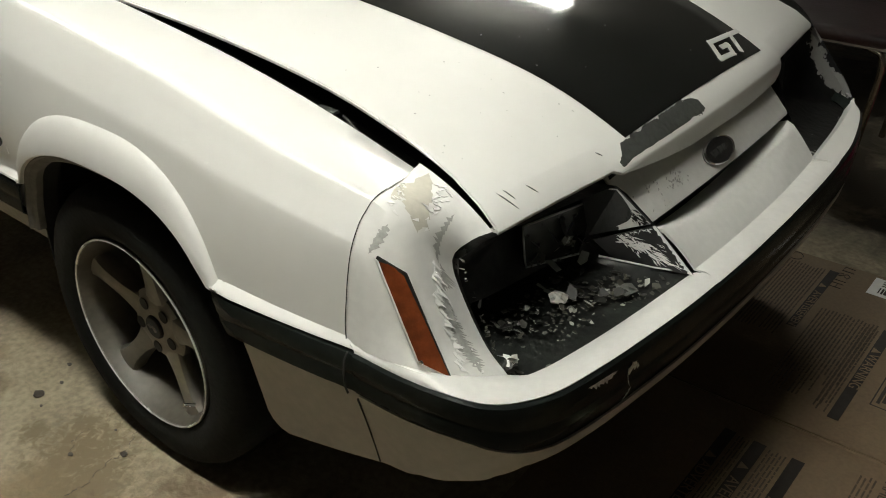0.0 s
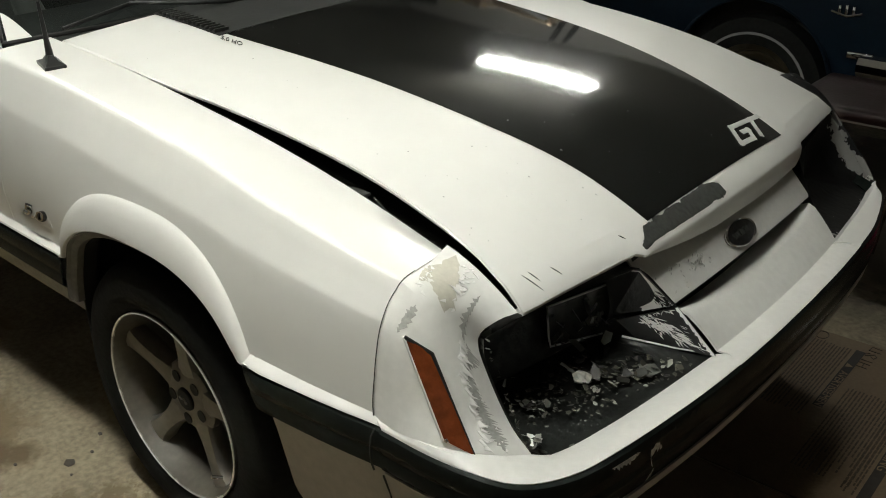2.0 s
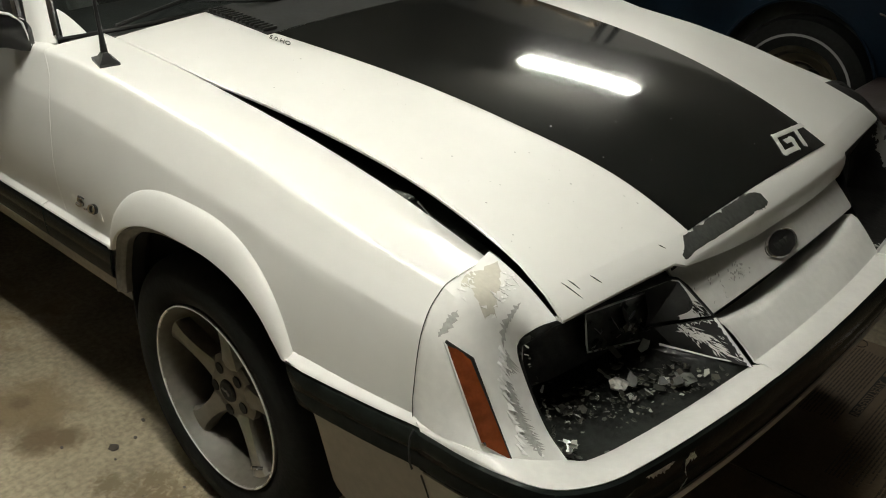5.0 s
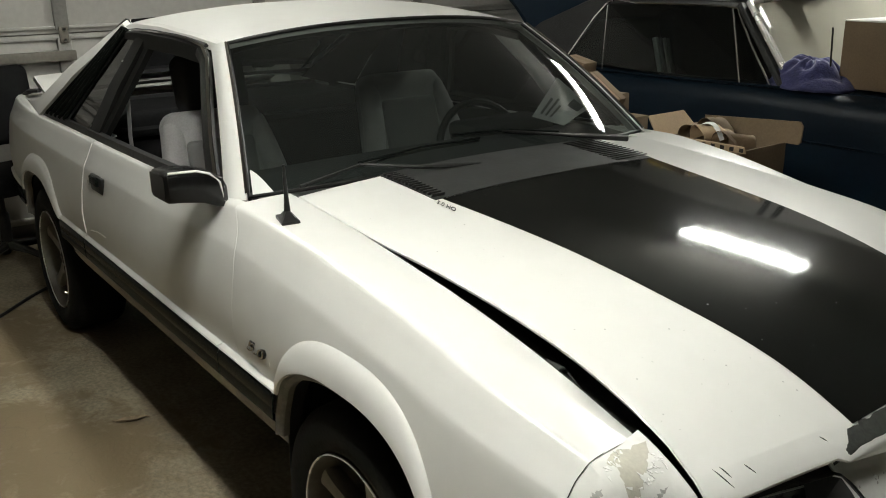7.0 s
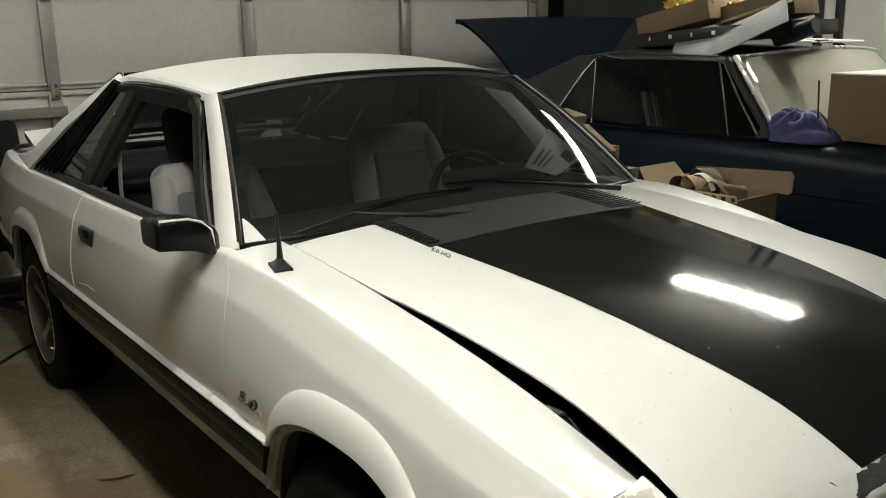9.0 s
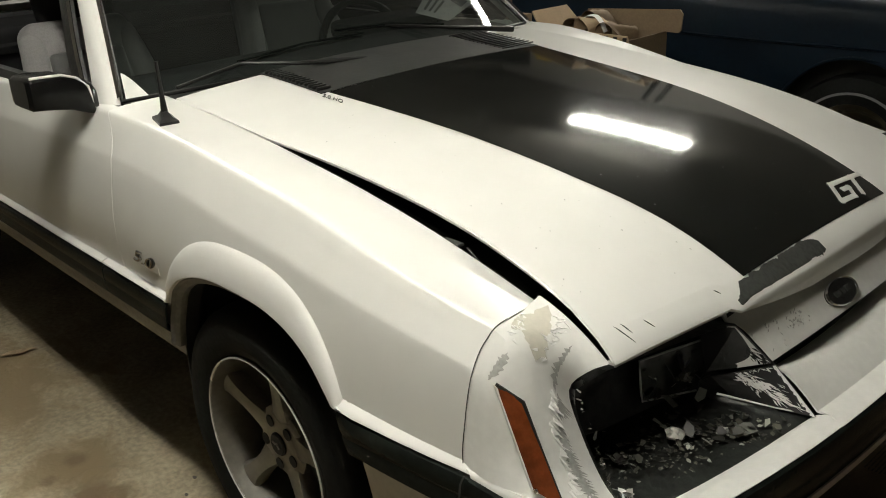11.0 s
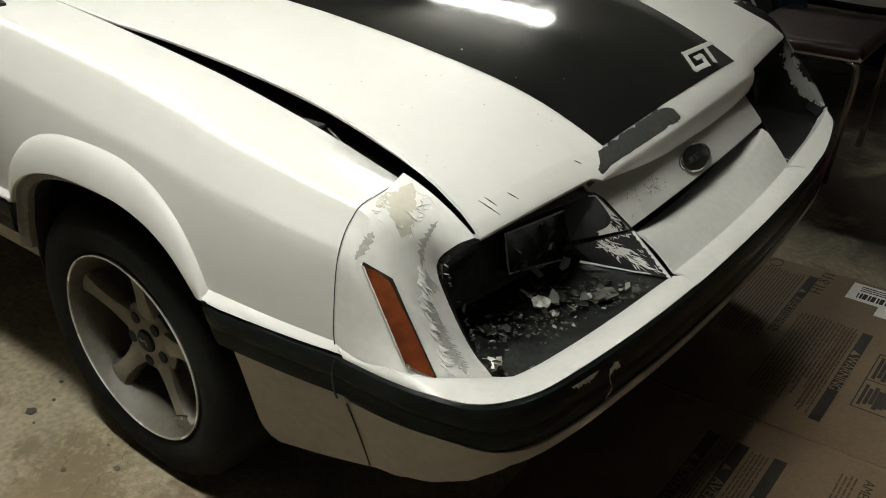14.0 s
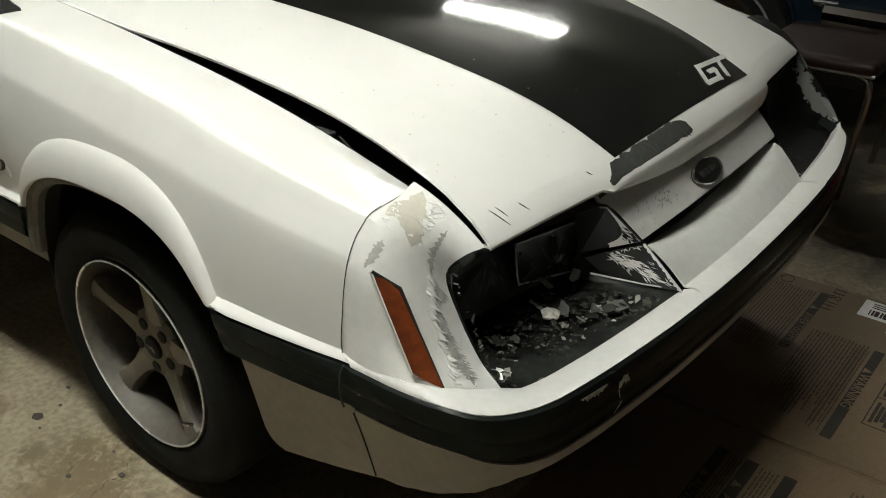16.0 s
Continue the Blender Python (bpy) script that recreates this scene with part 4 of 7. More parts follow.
def tooth(bm, t, u, length, width, slant, lift):
    """A pointed shard of paint lying on the cheek, its tip curled up."""
    c = cheek_at(t, u)
    du = (cheek_at(t, min(0.99, u + 0.01)) - cheek_at(t, max(0.0, u - 0.01))).normalized()
    dt = (cheek_at(min(0.98, t + 0.02), u) - cheek_at(max(0.0, t - 0.02), u)).normalized()
    n = du.cross(dt).normalized()
    if n.dot(c - Vector((0.4, -0.4, 0.55))) < 0:
        n.negate()
    a, b = dt * math.cos(slant) + du * math.sin(slant), du * math.cos(slant) - dt * math.sin(slant)
    pts = [c - b * width * 0.5, c + a * length * 0.45 - b * width * 0.34 + n * lift * 0.3, c + a * length + n * lift, c + a * length * 0.5 + b * width * 0.30 + n * lift * 0.4, c + b * width * 0.5]
    hi = [bm.verts.new(p + n * 0.0010) for p in pts]
    lw = [bm.verts.new(p + n * 0.0002) for p in pts]
    bm.faces.new(hi)
    bm.faces.new(lw[::-1])
    for q in range(5):
        bm.faces.new([hi[q], lw[q], lw[(q + 1) % 5], hi[(q + 1) % 5]])


def cheek_normal(t, u):
    du = cheek_at(t, min(0.99, u + 0.01)) - cheek_at(t, max(0.0, u - 0.01))
    dt = cheek_at(min(0.98, t + 0.02), u) - cheek_at(max(0.0, t - 0.02), u)
    n = du.cross(dt).normalized()
    if n.dot(cheek_at(t, u) - Vector((0.4, -0.4, 0.55))) < 0:
        n.negate()
    return n


def spikes(n, seed, gap=(2, 6), low=0.25):
    """n values between low and 1 that rise slowly and drop at once, like torn edges."""
    r = random.Random(seed)
    out = []
    while len(out) < n:
        k = r.randint(*gap)
        peak = r.uniform(0.45, 1.0)
        out += [low + (peak - low) * (i + 1) / k for i in range(k)] + [low * r.uniform(0.6, 1.4)]
    return out[:n]


def ragged_skin(bm, spine, wide_l, wide_r, seed, at, normal, count=90, lift=0.0007, across=5, low=0.25):
    """A torn patch along a spine of (t, u) points, with jagged edges on both sides."""
    p = resample([(a, b, 0.0) for a, b in spine], count)
    left, right = spikes(count, seed, low=low), spikes(count, seed + 1, low=low)
    ends = [min(1.0, 5.0 * k / count, 5.0 * (count - 1 - k) / count) for k in range(count)]
    rows = []
    for k, (a, b, _) in enumerate(p):
        f = k / (count - 1)
        wl, wr = lerp(f, *wide_l) * left[k] * ends[k] + 1e-4, lerp(f, *wide_r) * right[k] * ends[k] + 1e-4
        row = []
        for q in np.linspace(-1, 1, across):
            t = min(0.985, max(0.01, a + (wl if q < 0 else wr) * q))
            row.append(bm.verts.new(at(t, min(0.995, max(0.005, b))) + normal(t, b) * lift))
        rows.append(row)
    for a, b in zip(rows, rows[1:]):
        for k in range(across - 1):
            bm.faces.new([a[k], a[k + 1], b[k + 1], b[k]])


EVEN = [0.0, 1.0]
bm = bmesh.new()
ragged_skin(bm, [(0.16, 0.02), (0.24, 0.10), (0.33, 0.20), (0.45, 0.29), (0.58, 0.35)], ([0, 0.2, 0.5, 0.8, 1], [0.16, 0.24, 0.30, 0.17, 0.06]), ([0, 0.2, 0.5, 0.8, 1], [0.16, 0.20, 0.23, 0.22, 0.10]), 5, cheek_at, cheek_normal, 46, low=0.62)
ragged_skin(bm, [(0.05, 0.17), (0.07, 0.24), (0.14, 0.31)], (EVEN, [0.03, 0.04]), (EVEN, [0.20, 0.24]), 18, cheek_at, cheek_normal, 26, 0.0010, low=0.4)
bmesh.ops.recalc_face_normals(bm, faces=bm.faces[:])
part("primer_patch", bm, M_PRIMER, car, "beige primer laid bare by peeling", angle=180)
TORN = [([(0.15, 0.565), (0.19, 0.52), (0.24, 0.46), (0.28, 0.41)], ([0, 0.5, 1], [0.03, 0.08, 0.06]), ([0, 0.5, 1], [0.05, 0.15, 0.08]), 25, 30),
        ([(0.70, 0.12), (0.77, 0.22), (0.80, 0.30), (0.825, 0.40)], (EVEN, [0.05, 0.09]), (EVEN, [0.02, 0.06]), 35, 46),
        ([(0.845, 0.39), (0.86, 0.44), (0.84, 0.50), (0.79, 0.56)], (EVEN, [0.05, 0.06]), ([0, 0.4, 1], [0.05, 0.14, 0.03]), 45, 40),
        ([(0.79, 0.55), (0.785, 0.62), (0.80, 0.70), (0.81, 0.78), (0.83, 0.86), (0.85, 0.92), (0.86, 0.99)], ([0, 0.5, 1], [0.05, 0.09, 0.12]), ([0, 0.5, 1], [0.13, 0.10, 0.09]), 55, 110)]
for spine, wl, wr, seed, count in TORN:
    bm = bmesh.new()
    ragged_skin(bm, spine, wl, wr, seed, cheek_at, cheek_normal, count)
    bmesh.ops.recalc_face_normals(bm, faces=bm.faces[:])
    part("bare_strip", bm, M_BAREGREY, car, "bare grey plastic under torn paint", angle=180)


# scuffs on the bumper's rubber: t up the moulding, u along the front from the corner
def bumper_at(t, u):
    p = np.array([q for q in LINE if -0.72 < q[1] < -0.40])
    y = -0.70 + 0.28 * u
    x = float(np.interp(y, p[:, 1], p[:, 0]))
    return Vector((x + 0.0014, y, top_z(x) - 0.012 - 0.075 * (1 - t)))


def bumper_normal(t, u):
    return Vector((0.97, -0.22, 0.05))


for spine, wl, wr, seed, count in (([(0.98, 0.13), (0.97, 0.19), (0.95, 0.26), (0.95, 0.37)], ([0, 0.3, 0.7, 1], [0.10, 0.24, 0.30, 0.06]), ([0, 0.5, 1], [0.10, 0.16, 0.05]), 81, 44),
                                   ([(0.66, 0.57), (0.80, 0.53), (0.72, 0.465), (0.50, 0.475), (0.30, 0.495)], ([0, 0.3, 0.6, 1], [0.20, 0.26, 0.07, 0.08]), ([0, 0.3, 0.6, 1], [0.16, 0.20, 0.05, 0.08]), 83, 36),
                                   ([(0.24, 0.51), (0.12, 0.48), (0.03, 0.44)], (EVEN, [0.05, 0.06]), (EVEN, [0.05, 0.05]), 85, 14),
                                   ([(0.99, 0.33), (1.02, 0.40)], (EVEN, [0.04, 0.05]), (EVEN, [0.04, 0.04]), 87, 12)):
    bm = bmesh.new()
    ragged_skin(bm, spine, wl, wr, seed, bumper_at, bumper_normal, count)
    bmesh.ops.recalc_face_normals(bm, faces=bm.faces[:])
    part("bumper_scuff", bm, M_SCUFF, car, "pale scuff on black rubber", angle=180)

rng = random.Random(21)
bm = bmesh.new()
u = 0.40
while u < 0.985:
    t = lerp(u, [0.30, 0.42, 0.60, 0.8, 1.0], [0.74, 0.78, 0.72, 0.74, 0.74])
    tooth(bm, t + rng.gauss(0, 0.012), u, rng.uniform(0.008, 0.019), rng.uniform(0.004, 0.009), rng.gauss(0.5, 0.35), rng.uniform(0.002, 0.006))
    if rng.random() < 0.45:
        tooth(bm, t + 0.12 + rng.gauss(0, 0.015), u, rng.uniform(0.004, 0.008), rng.uniform(0.003, 0.005), 3.1 + rng.gauss(0, 0.4), rng.uniform(0.0004, 0.0015))
    u += rng.uniform(0.010, 0.022)
for k in range(50):
    f = rng.random()
    if k < 34:
        t, u, way = 0.42 + 0.20 * f + rng.gauss(0, 0.05), 0.03 + 0.26 * f + rng.gauss(0, 0.01), 1.9
    else:
        t, u, way = 0.03 + 0.20 * f + rng.gauss(0, 0.02), 0.16 + 0.19 * f + rng.gauss(0, 0.01), 0.5
    tooth(bm, min(0.94, max(0.03, t)), max(0.02, u), rng.uniform(0.004, 0.012), rng.uniform(0.002, 0.006), rng.gauss(way, 0.5), rng.uniform(0.0004, 0.002))
bmesh.ops.recalc_face_normals(bm, faces=bm.faces[:])
ob = part("peeled_paint", bm, M_EDGE, car, "curled shards of peeling paint", angle=10)
ob["kind"] = "stuff"

# ledge under the headlamps down to the bumper moulding
half = LINE[:len(LINE) // 2 + 1]
outer = inset(half, 0.0075)
inner_pts = smooth_line([A[-1], Mi[-1], B[-1], (0.844, -0.675, 0.540), (0.869, -0.579, 0.541), (0.893, -0.438, 0.545), (0.909, -0.285, 0.549)], 6)
seg_out = [(p.x, p.y, top_z(p.x) + 0.001) for p in outer]
stop = next(i for i, p in enumerate(seg_out) if p[1] > -0.30)
lo = resample(seg_out[:stop + 1], 40)
li = resample(inner_pts, 40)
rows = []
for a, b in zip(li, lo):
    rows.append([(a[0] - 0.02, a[1] + 0.004, a[2] - 0.015), a, tuple(a[k] * 0.6 + b[k] * 0.4 + (0.006 if k == 2 else 0) for k in range(3)),
                 tuple(a[k] * 0.2 + b[k] * 0.8 + (0.004 if k == 2 else 0) for k in range(3)), b, (b[0] - 0.003, b[1], b[2] - 0.012)])
part("headlamp_ledge", sheet(rows, 0.003, (0.5, -0.5, 0.2)), M_NOSE, car)
li = resample(smooth_line([(0.914, 0.266, 0.548), (0.905, 0.374, 0.546), (0.896, 0.483, 0.546), (0.882, 0.592, 0.548), (0.870, 0.648, 0.552)], 6), 30)
right_half = inset(LINE, 0.008)
lo = resample([(p.x, p.y, top_z(p.x) + 0.001) for p in right_half if p.y > 0.266 and p.x > 0.868], 30)
li = [(x, y, top_z(x) + 0.003) for x, y, z in li]
rows = []
for a, b in zip(li, lo):
    rows.append([(a[0] - 0.015, a[1] - 0.002, a[2] - 0.02), a, tuple(a[k] * 0.5 + b[k] * 0.5 + (0.003 if k == 2 else 0) for k in range(3)), b, (b[0] - 0.003, b[1], b[2] - 0.012)])
part("headlamp_ledge", sheet(rows, 0.003, (0.5, 0.3, 0.2)), M_PAINT, car)

# lip panel under the slot: its top rolls back into the dark opening
oy = [p[1] for p in seg_out]
ox = [p[0] for p in seg_out]
rows = []
for w in np.linspace(-1, 1, 33):
    row = []
    dip = 0.030 * (1 - abs(w) ** 3)
    for x, z, h, k in ((0.765, 0.560, 0.300, 0.6), (0.792, 0.590, 0.300, 1), (0.815, 0.611, 0.300, 1), (0.832, 0.619, 0.300, 1), (0.848, 0.614, 0.2965, 0.85), (0.868, 0.597, 0.292, 0.55), (0.888, 0.577, 0.288, 0.25), (0.907, 0.5555, 0.285, 0.0)):
        row.append((x + 0.010 * (1 - w * w), h * w, z - dip * k))
    xo = lerp(-abs(0.285 * w), oy, ox)
    for f, h in ((0.4, 0.288), (0.8, 0.296), (1.0, 0.299)):
        x0 = row[7][0]
        row.append((x0 + (xo - x0) * f, h * w, 0.556 + (top_z(xo) + 0.001 - 0.556) * f + 0.004 * math.sin(math.pi * f)))
    row.append((xo - 0.003, 0.299 * w, row[-1][2] - 0.012))
    rows.append(row)
part("nose_lip", sheet(rows, 0.004, (0.5, 0, 0.4)), M_NOSE, car, "white nose lip below the grille slot")
# emblem panel above the slot
rows = []
for w in np.linspace(-1, 1, 25):
    rows.append([(x + 0.006 * (1 - w * w), h * w, z) for x, z, h in ((0.742, 0.712, 0.343), (0.750, 0.696, 0.338), (0.770, 0.677, 0.331), (0.822, 0.636, 0.311), (0.826, 0.629, 0.309), (0.818, 0.624, 0.309), (0.77, 0.622, 0.309))])
part("grille_panel", sheet(rows, 0.004, (0.4, 0, 0.66)), M_NOSE, car, "white panel with an oval badge and scuffs")
rng = random.Random(44)
bm = bmesh.new()
for k in range(46):
    w, f = (rng.gauss(-0.60, 0.075), rng.gauss(0.42, 0.16)) if k < 34 else (rng.uniform(-0.98, -0.70), rng.choice((0.12, 0.92)) + rng.gauss(0, 0.05))
    f = min(0.96, max(0.03, f))
    x, z, h = 0.783 + 0.039 * f, 0.675 - 0.039 * f, 0.331 - 0.020 * f
    c = Vector((x + 0.006 * (1 - w * w) + 0.0008, h * w, z + 0.0008))
    a = Vector((-0.4, 1, 0.4)).normalized() if rng.random() < 0.6 else Vector((0.7, 0.25, -0.7)).normalized()
    d = Vector((0.7, 0, -0.7)) if abs(a.y) > 0.6 else Vector((0, 1, 0))
    ln, wd, up = rng.uniform(0.004, 0.011), rng.uniform(0.0008, 0.0024), Vector((0.0012, 0, 0.0012)) * rng.random()
    q = [c - a * ln * 0.5, c + d * wd + up, c + a * ln * 0.5, c - d * wd]
    bm.faces.new([bm.verts.new(p) for p in q])
part("scuff_flakes", bm, M_BAREGREY, car, "small scuffs and flakes of paint", angle=10)["kind"] = "stuff"
part("slot_back", box((0.01, 0.66, 0.2), (0.745, 0, 0.62), 0.0), M_DARK, car)

# oval badge: dark centre in a thin bright rim
slope = math.atan2(0.039, 0.039)
nb = Matrix.Translation((0.8105, -0.016, 0.6555)) @ Matrix.Rotation(radians(90), 4, "Z") @ Matrix.Rotation(slope, 4, "X")
bm = lathe([(0, -0.004), (0.040, -0.004), (0.040, 0.0035), (0, 0.005)], 40, "z")
bmesh.ops.transform(bm, matrix=nb @ Matrix.Diagonal((1.32, 0.60, 1, 1)), verts=bm.verts[:])
badge = part("badge", bm, M_BLACK, car, "dark oval badge")
bm = lathe([(0.0395, 0.001), (0.0435, 0.001), (0.0445, 0.004), (0.042, 0.0068), (0.0395, 0.005)], 40, "z", True)
bmesh.ops.transform(bm, matrix=nb @ Matrix.Diagonal((1.32, 0.60, 1, 1)), verts=bm.verts[:])
part("badge_rim", bm, M_CHROME, badge)
for u0, wd in ((-0.022, 0.02), (0.0, 0.012), (0.02, 0.016)):
    bm = box((wd, 0.012, 0.002), (u0, 0, 0.0052), 0.0006)
    bmesh.ops.transform(bm, matrix=nb, verts=bm.verts[:])
    part("badge_mark", bm, M_BARE, badge)


# headlamp buckets: recessed black wells, the lamps gone but for their rear shells
def bucket(s):
    b = thing("headlamp_bucket", "", "")
    for key in ("label", "category"):
        if key in b:
            del b[key]
    b.parent = car
    front = [(0.733, -0.652, 0.722), (0.705, -0.700, 0.694), (0.729, -0.702, 0.640), (0.770, -0.702, 0.572), (0.812, -0.704, 0.537), (0.838, -0.671, 0.529),
             (0.863, -0.578, 0.529), (0.887, -0.438, 0.533), (0.905, -0.287, 0.541), (0.832, -0.306, 0.628), (0.776, -0.345, 0.702), (0.755, -0.50, 0.715)]
    back = [(0.600, -0.630, 0.700), (0.585, -0.655, 0.680), (0.600, -0.660, 0.630), (0.615, -0.655, 0.575), (0.640, -0.640, 0.545), (0.648, -0.61, 0.541),
            (0.660, -0.560, 0.538), (0.680, -0.440, 0.538), (0.70, -0.365, 0.545), (0.675, -0.360, 0.625), (0.655, -0.362, 0.700), (0.620, -0.50, 0.712)]
    if s > 0:
        front = [(0.733, 0.640, 0.720), (0.748, 0.664, 0.690), (0.770, 0.672, 0.650), (0.800, 0.676, 0.615), (0.838, 0.676, 0.572), (0.862, 0.660, 0.545),
                 (0.880, 0.590, 0.541), (0.895, 0.480, 0.540), (0.904, 0.374, 0.541), (0.912, 0.270, 0.545), (0.832, 0.306, 0.628), (0.776, 0.345, 0.702), (0.755, 0.50, 0.715)]
        back = [(x * 0.62 + 0.80 * 0.38 - 0.05, y * 0.62 + 0.50 * 0.38, z * 0.62 + 0.60 * 0.38 - 0.006) for x, y, z in front]
    front, back = resample(front + front[:1], 45)[:-1], resample(back + back[:1], 45)[:-1]
    rows = []
    for t in (0, 0.15, 0.5, 0.85, 1):
        ring = [tuple(f[k] * (1 - t) + q[k] * t for k in range(3)) for f, q in zip(front, back)]
        rows.append(ring + ring[:1])
    mid = (0.64, s * 0.51, 0.62) if s < 0 else (0.745, 0.50, 0.594)
    rows.append([mid] * len(rows[0]))
    bm = sheet(rows, 0, (2.0, s * 0.5, 1.4))
    part("bucket_shell", bm, M_BUCKET if s < 0 else M_CHEEKL, b, "black bucket with flaked paint")
    # square backing plate where the lamp sat, with a raised rim and a broken reflector
    if s < 0:
        lp = [(0.680, -0.487, 0.650), (0.726, -0.335, 0.654), (0.728, -0.328, 0.548), (0.684, -0.480, 0.568)]
        part("lamp_plate", sheet([[lp[0], lp[1]], [lp[3], lp[2]]], 0.004, (0.3, -0.4, 0.6)), M_PLATE, b, "dark glossy lamp backing plate")
        part("lamp_rim", tube(resample([lp[0], lp[1], lp[2], lp[3], lp[0]], 25)[:-1], 0.0020, 8, closed=True), M_BAREGREY, b)
    # inner facets with bare plastic showing
    fac = [(0.778, -0.346, 0.700), (0.828, -0.308, 0.633), (0.738, -0.358, 0.600), (0.712, -0.358, 0.690)]
    fac2 = [(0.834, -0.302, 0.628), (0.908, -0.286, 0.548), (0.785, -0.338, 0.555), (0.745, -0.354, 0.592)]
    for f, kind in ((fac, 0), (fac2, 1)) if s < 0 else ():
        q = [Vector((x + 0.002, y - 0.010, z + 0.001)) for x, y, z in f]
        ob = part("inner_facet", sheet([[tuple(q[0]), tuple(q[1])], [tuple(q[3]), tuple(q[2])]], 0.004, (0.8, 0, 0.6)), M_FACET, b, "black facet with ragged white paint")
        out = (q[1] - q[0]).cross(q[3] - q[0]).normalized()
        if out.y > 0:
            out.negate()

        def spot(a, v):
            """a from the front edge inwards, v from the top down."""
            return (q[0] * (1 - a) + q[3] * a) * (1 - v) + (q[1] * (1 - a) + q[2] * a) * v + out * 0.0012

        r = random.Random(60 + kind)
        bm = bmesh.new()
        if kind == 0:
            edge = spikes(40, 71, (2, 4), 0.3)
            rows = [[bm.verts.new(spot(a, k / 39)) for a in (0.0, 0.15, 0.17 + 0.30 * k / 39 + 0.10 * edge[k])] for k in range(40)]
            for c, d in zip(rows, rows[1:]):
                for k in range(2):
                    bm.faces.new([c[k], c[k + 1], d[k + 1], d[k]])
        else:
            edge = spikes(40, 73, (2, 5), 0.15)
            rows = [[bm.verts.new(spot(a, k / 39)) for a in (0.0, 0.03 + 0.05 * edge[k])] for k in range(40)]
            for c, d in zip(rows, rows[1:]):
                bm.faces.new([c[0], c[1], d[1], d[0]])
        strokes = bmesh.new()
        for k in range(24 if kind == 0 else 130):
            if kind == 0:
                a, v, da, dv, w = r.uniform(0.05, 0.34), r.uniform(0.50, 0.90), r.uniform(-0.14, 0.04), r.uniform(0.06, 0.24), r.uniform(0.008, 0.030)
            else:
                f = r.random()
                if k < 92:
                    a, v = 0.60 - 0.28 * f + r.gauss(0, 0.07), 0.02 + 0.66 * f + r.gauss(0, 0.06)
                    da, dv, w = r.uniform(-0.18, 0.02), r.uniform(0.05, 0.24), r.uniform(0.006, 0.026)
                elif k < 112:
                    a, v, da, dv, w = 0.08 + 0.55 * f, r.uniform(0.0, 0.03), r.uniform(-0.10, 0.10), r.uniform(0.02, 0.10), r.uniform(0.006, 0.02)
                else:
                    a, v, da, dv, w = r.uniform(0.05, 0.30), 0.35 + 0.55 * f, r.uniform(-0.10, 0.02), r.uniform(0.03, 0.14), r.uniform(0.004, 0.012)
            pts = [(a, v), (a + da * 0.4 - w, v + dv * 0.45 - w), (a + da, v + dv), (a + da * 0.5 + w, v + dv * 0.5 + w)]
            strokes.faces.new([strokes.verts.new(spot(max(0.0, x), min(0.99, y)) + out * 0.0006) for x, y in pts])
        bmesh.ops.recalc_face_normals(bm, faces=bm.faces[:])
        part("torn_paint", bm, M_EDGE, ob, "torn white paint", angle=180)
        part("paint_shred", strokes, M_BUCKET if kind == 0 else M_EDGE, ob)["kind"] = "stuff"
    rib = [(0.765, s * 0.372, 0.570), (0.85, s * 0.325, 0.556), (0.901, s * 0.292, 0.549)]
    if s < 0:
        part("rib", tube(rib, [0.0022, 0.0014, 0.0020], 6), M_EDGE, b, "torn white paint along a rib")
    return b


M_FOIL = material("crumpled_foil", (0.78, 0.77, 0.71), 0.35, metal=0.35, vary=0.3, scale=90)
M_SHARD = material("grey_plastic_shard", (0.12, 0.125, 0.11), 0.3, vary=0.3, scale=30, bump=0.1)
M_PLATE = material("dark_lamp_plate", (0.028, 0.030, 0.026), 0.2, vary=0.4, scale=12, bump=0.05)
M_FACET = material("flaked_facet", (0.014, 0.014, 0.014), 0.4, vary=0.3, bump=0.2)
buckets = [bucket(s) for s in (-1, 1)]

# loose flakes of paint and broken reflector lying in the right well


def flake(bm, rng, x, y, z, r, tilt=0.25):
    """A thin broken chip with an uneven outline."""
    n = rng.randint(4, 6)
    ta, tb = rng.gauss(0, tilt), rng.gauss(0, tilt)
    turn, long = rng.uniform(0, 3.14), rng.uniform(0.45, 1.0)
    top, low = [], []
    for k in range(n):
        a = 6.283 * (k + rng.uniform(-0.3, 0.3)) / n
        p, q = r * rng.uniform(0.6, 1.2) * math.cos(a), r * long * rng.uniform(0.6, 1.2) * math.sin(a)
        dx, dy = p * math.cos(turn) - q * math.sin(turn), p * math.sin(turn) + q * math.cos(turn)
        h = z + abs(ta) * r + abs(tb) * r + dx * ta + dy * tb
        top.append(bm.verts.new((x + dx, y + dy, h + 0.0008)))
        low.append(bm.verts.new((x + dx, y + dy, h)))
    bm.faces.new(top)
    bm.faces.new(low[::-1])
    for k in range(n):
        bm.faces.new([top[k], low[k], low[(k + 1) % n], top[(k + 1) % n]])


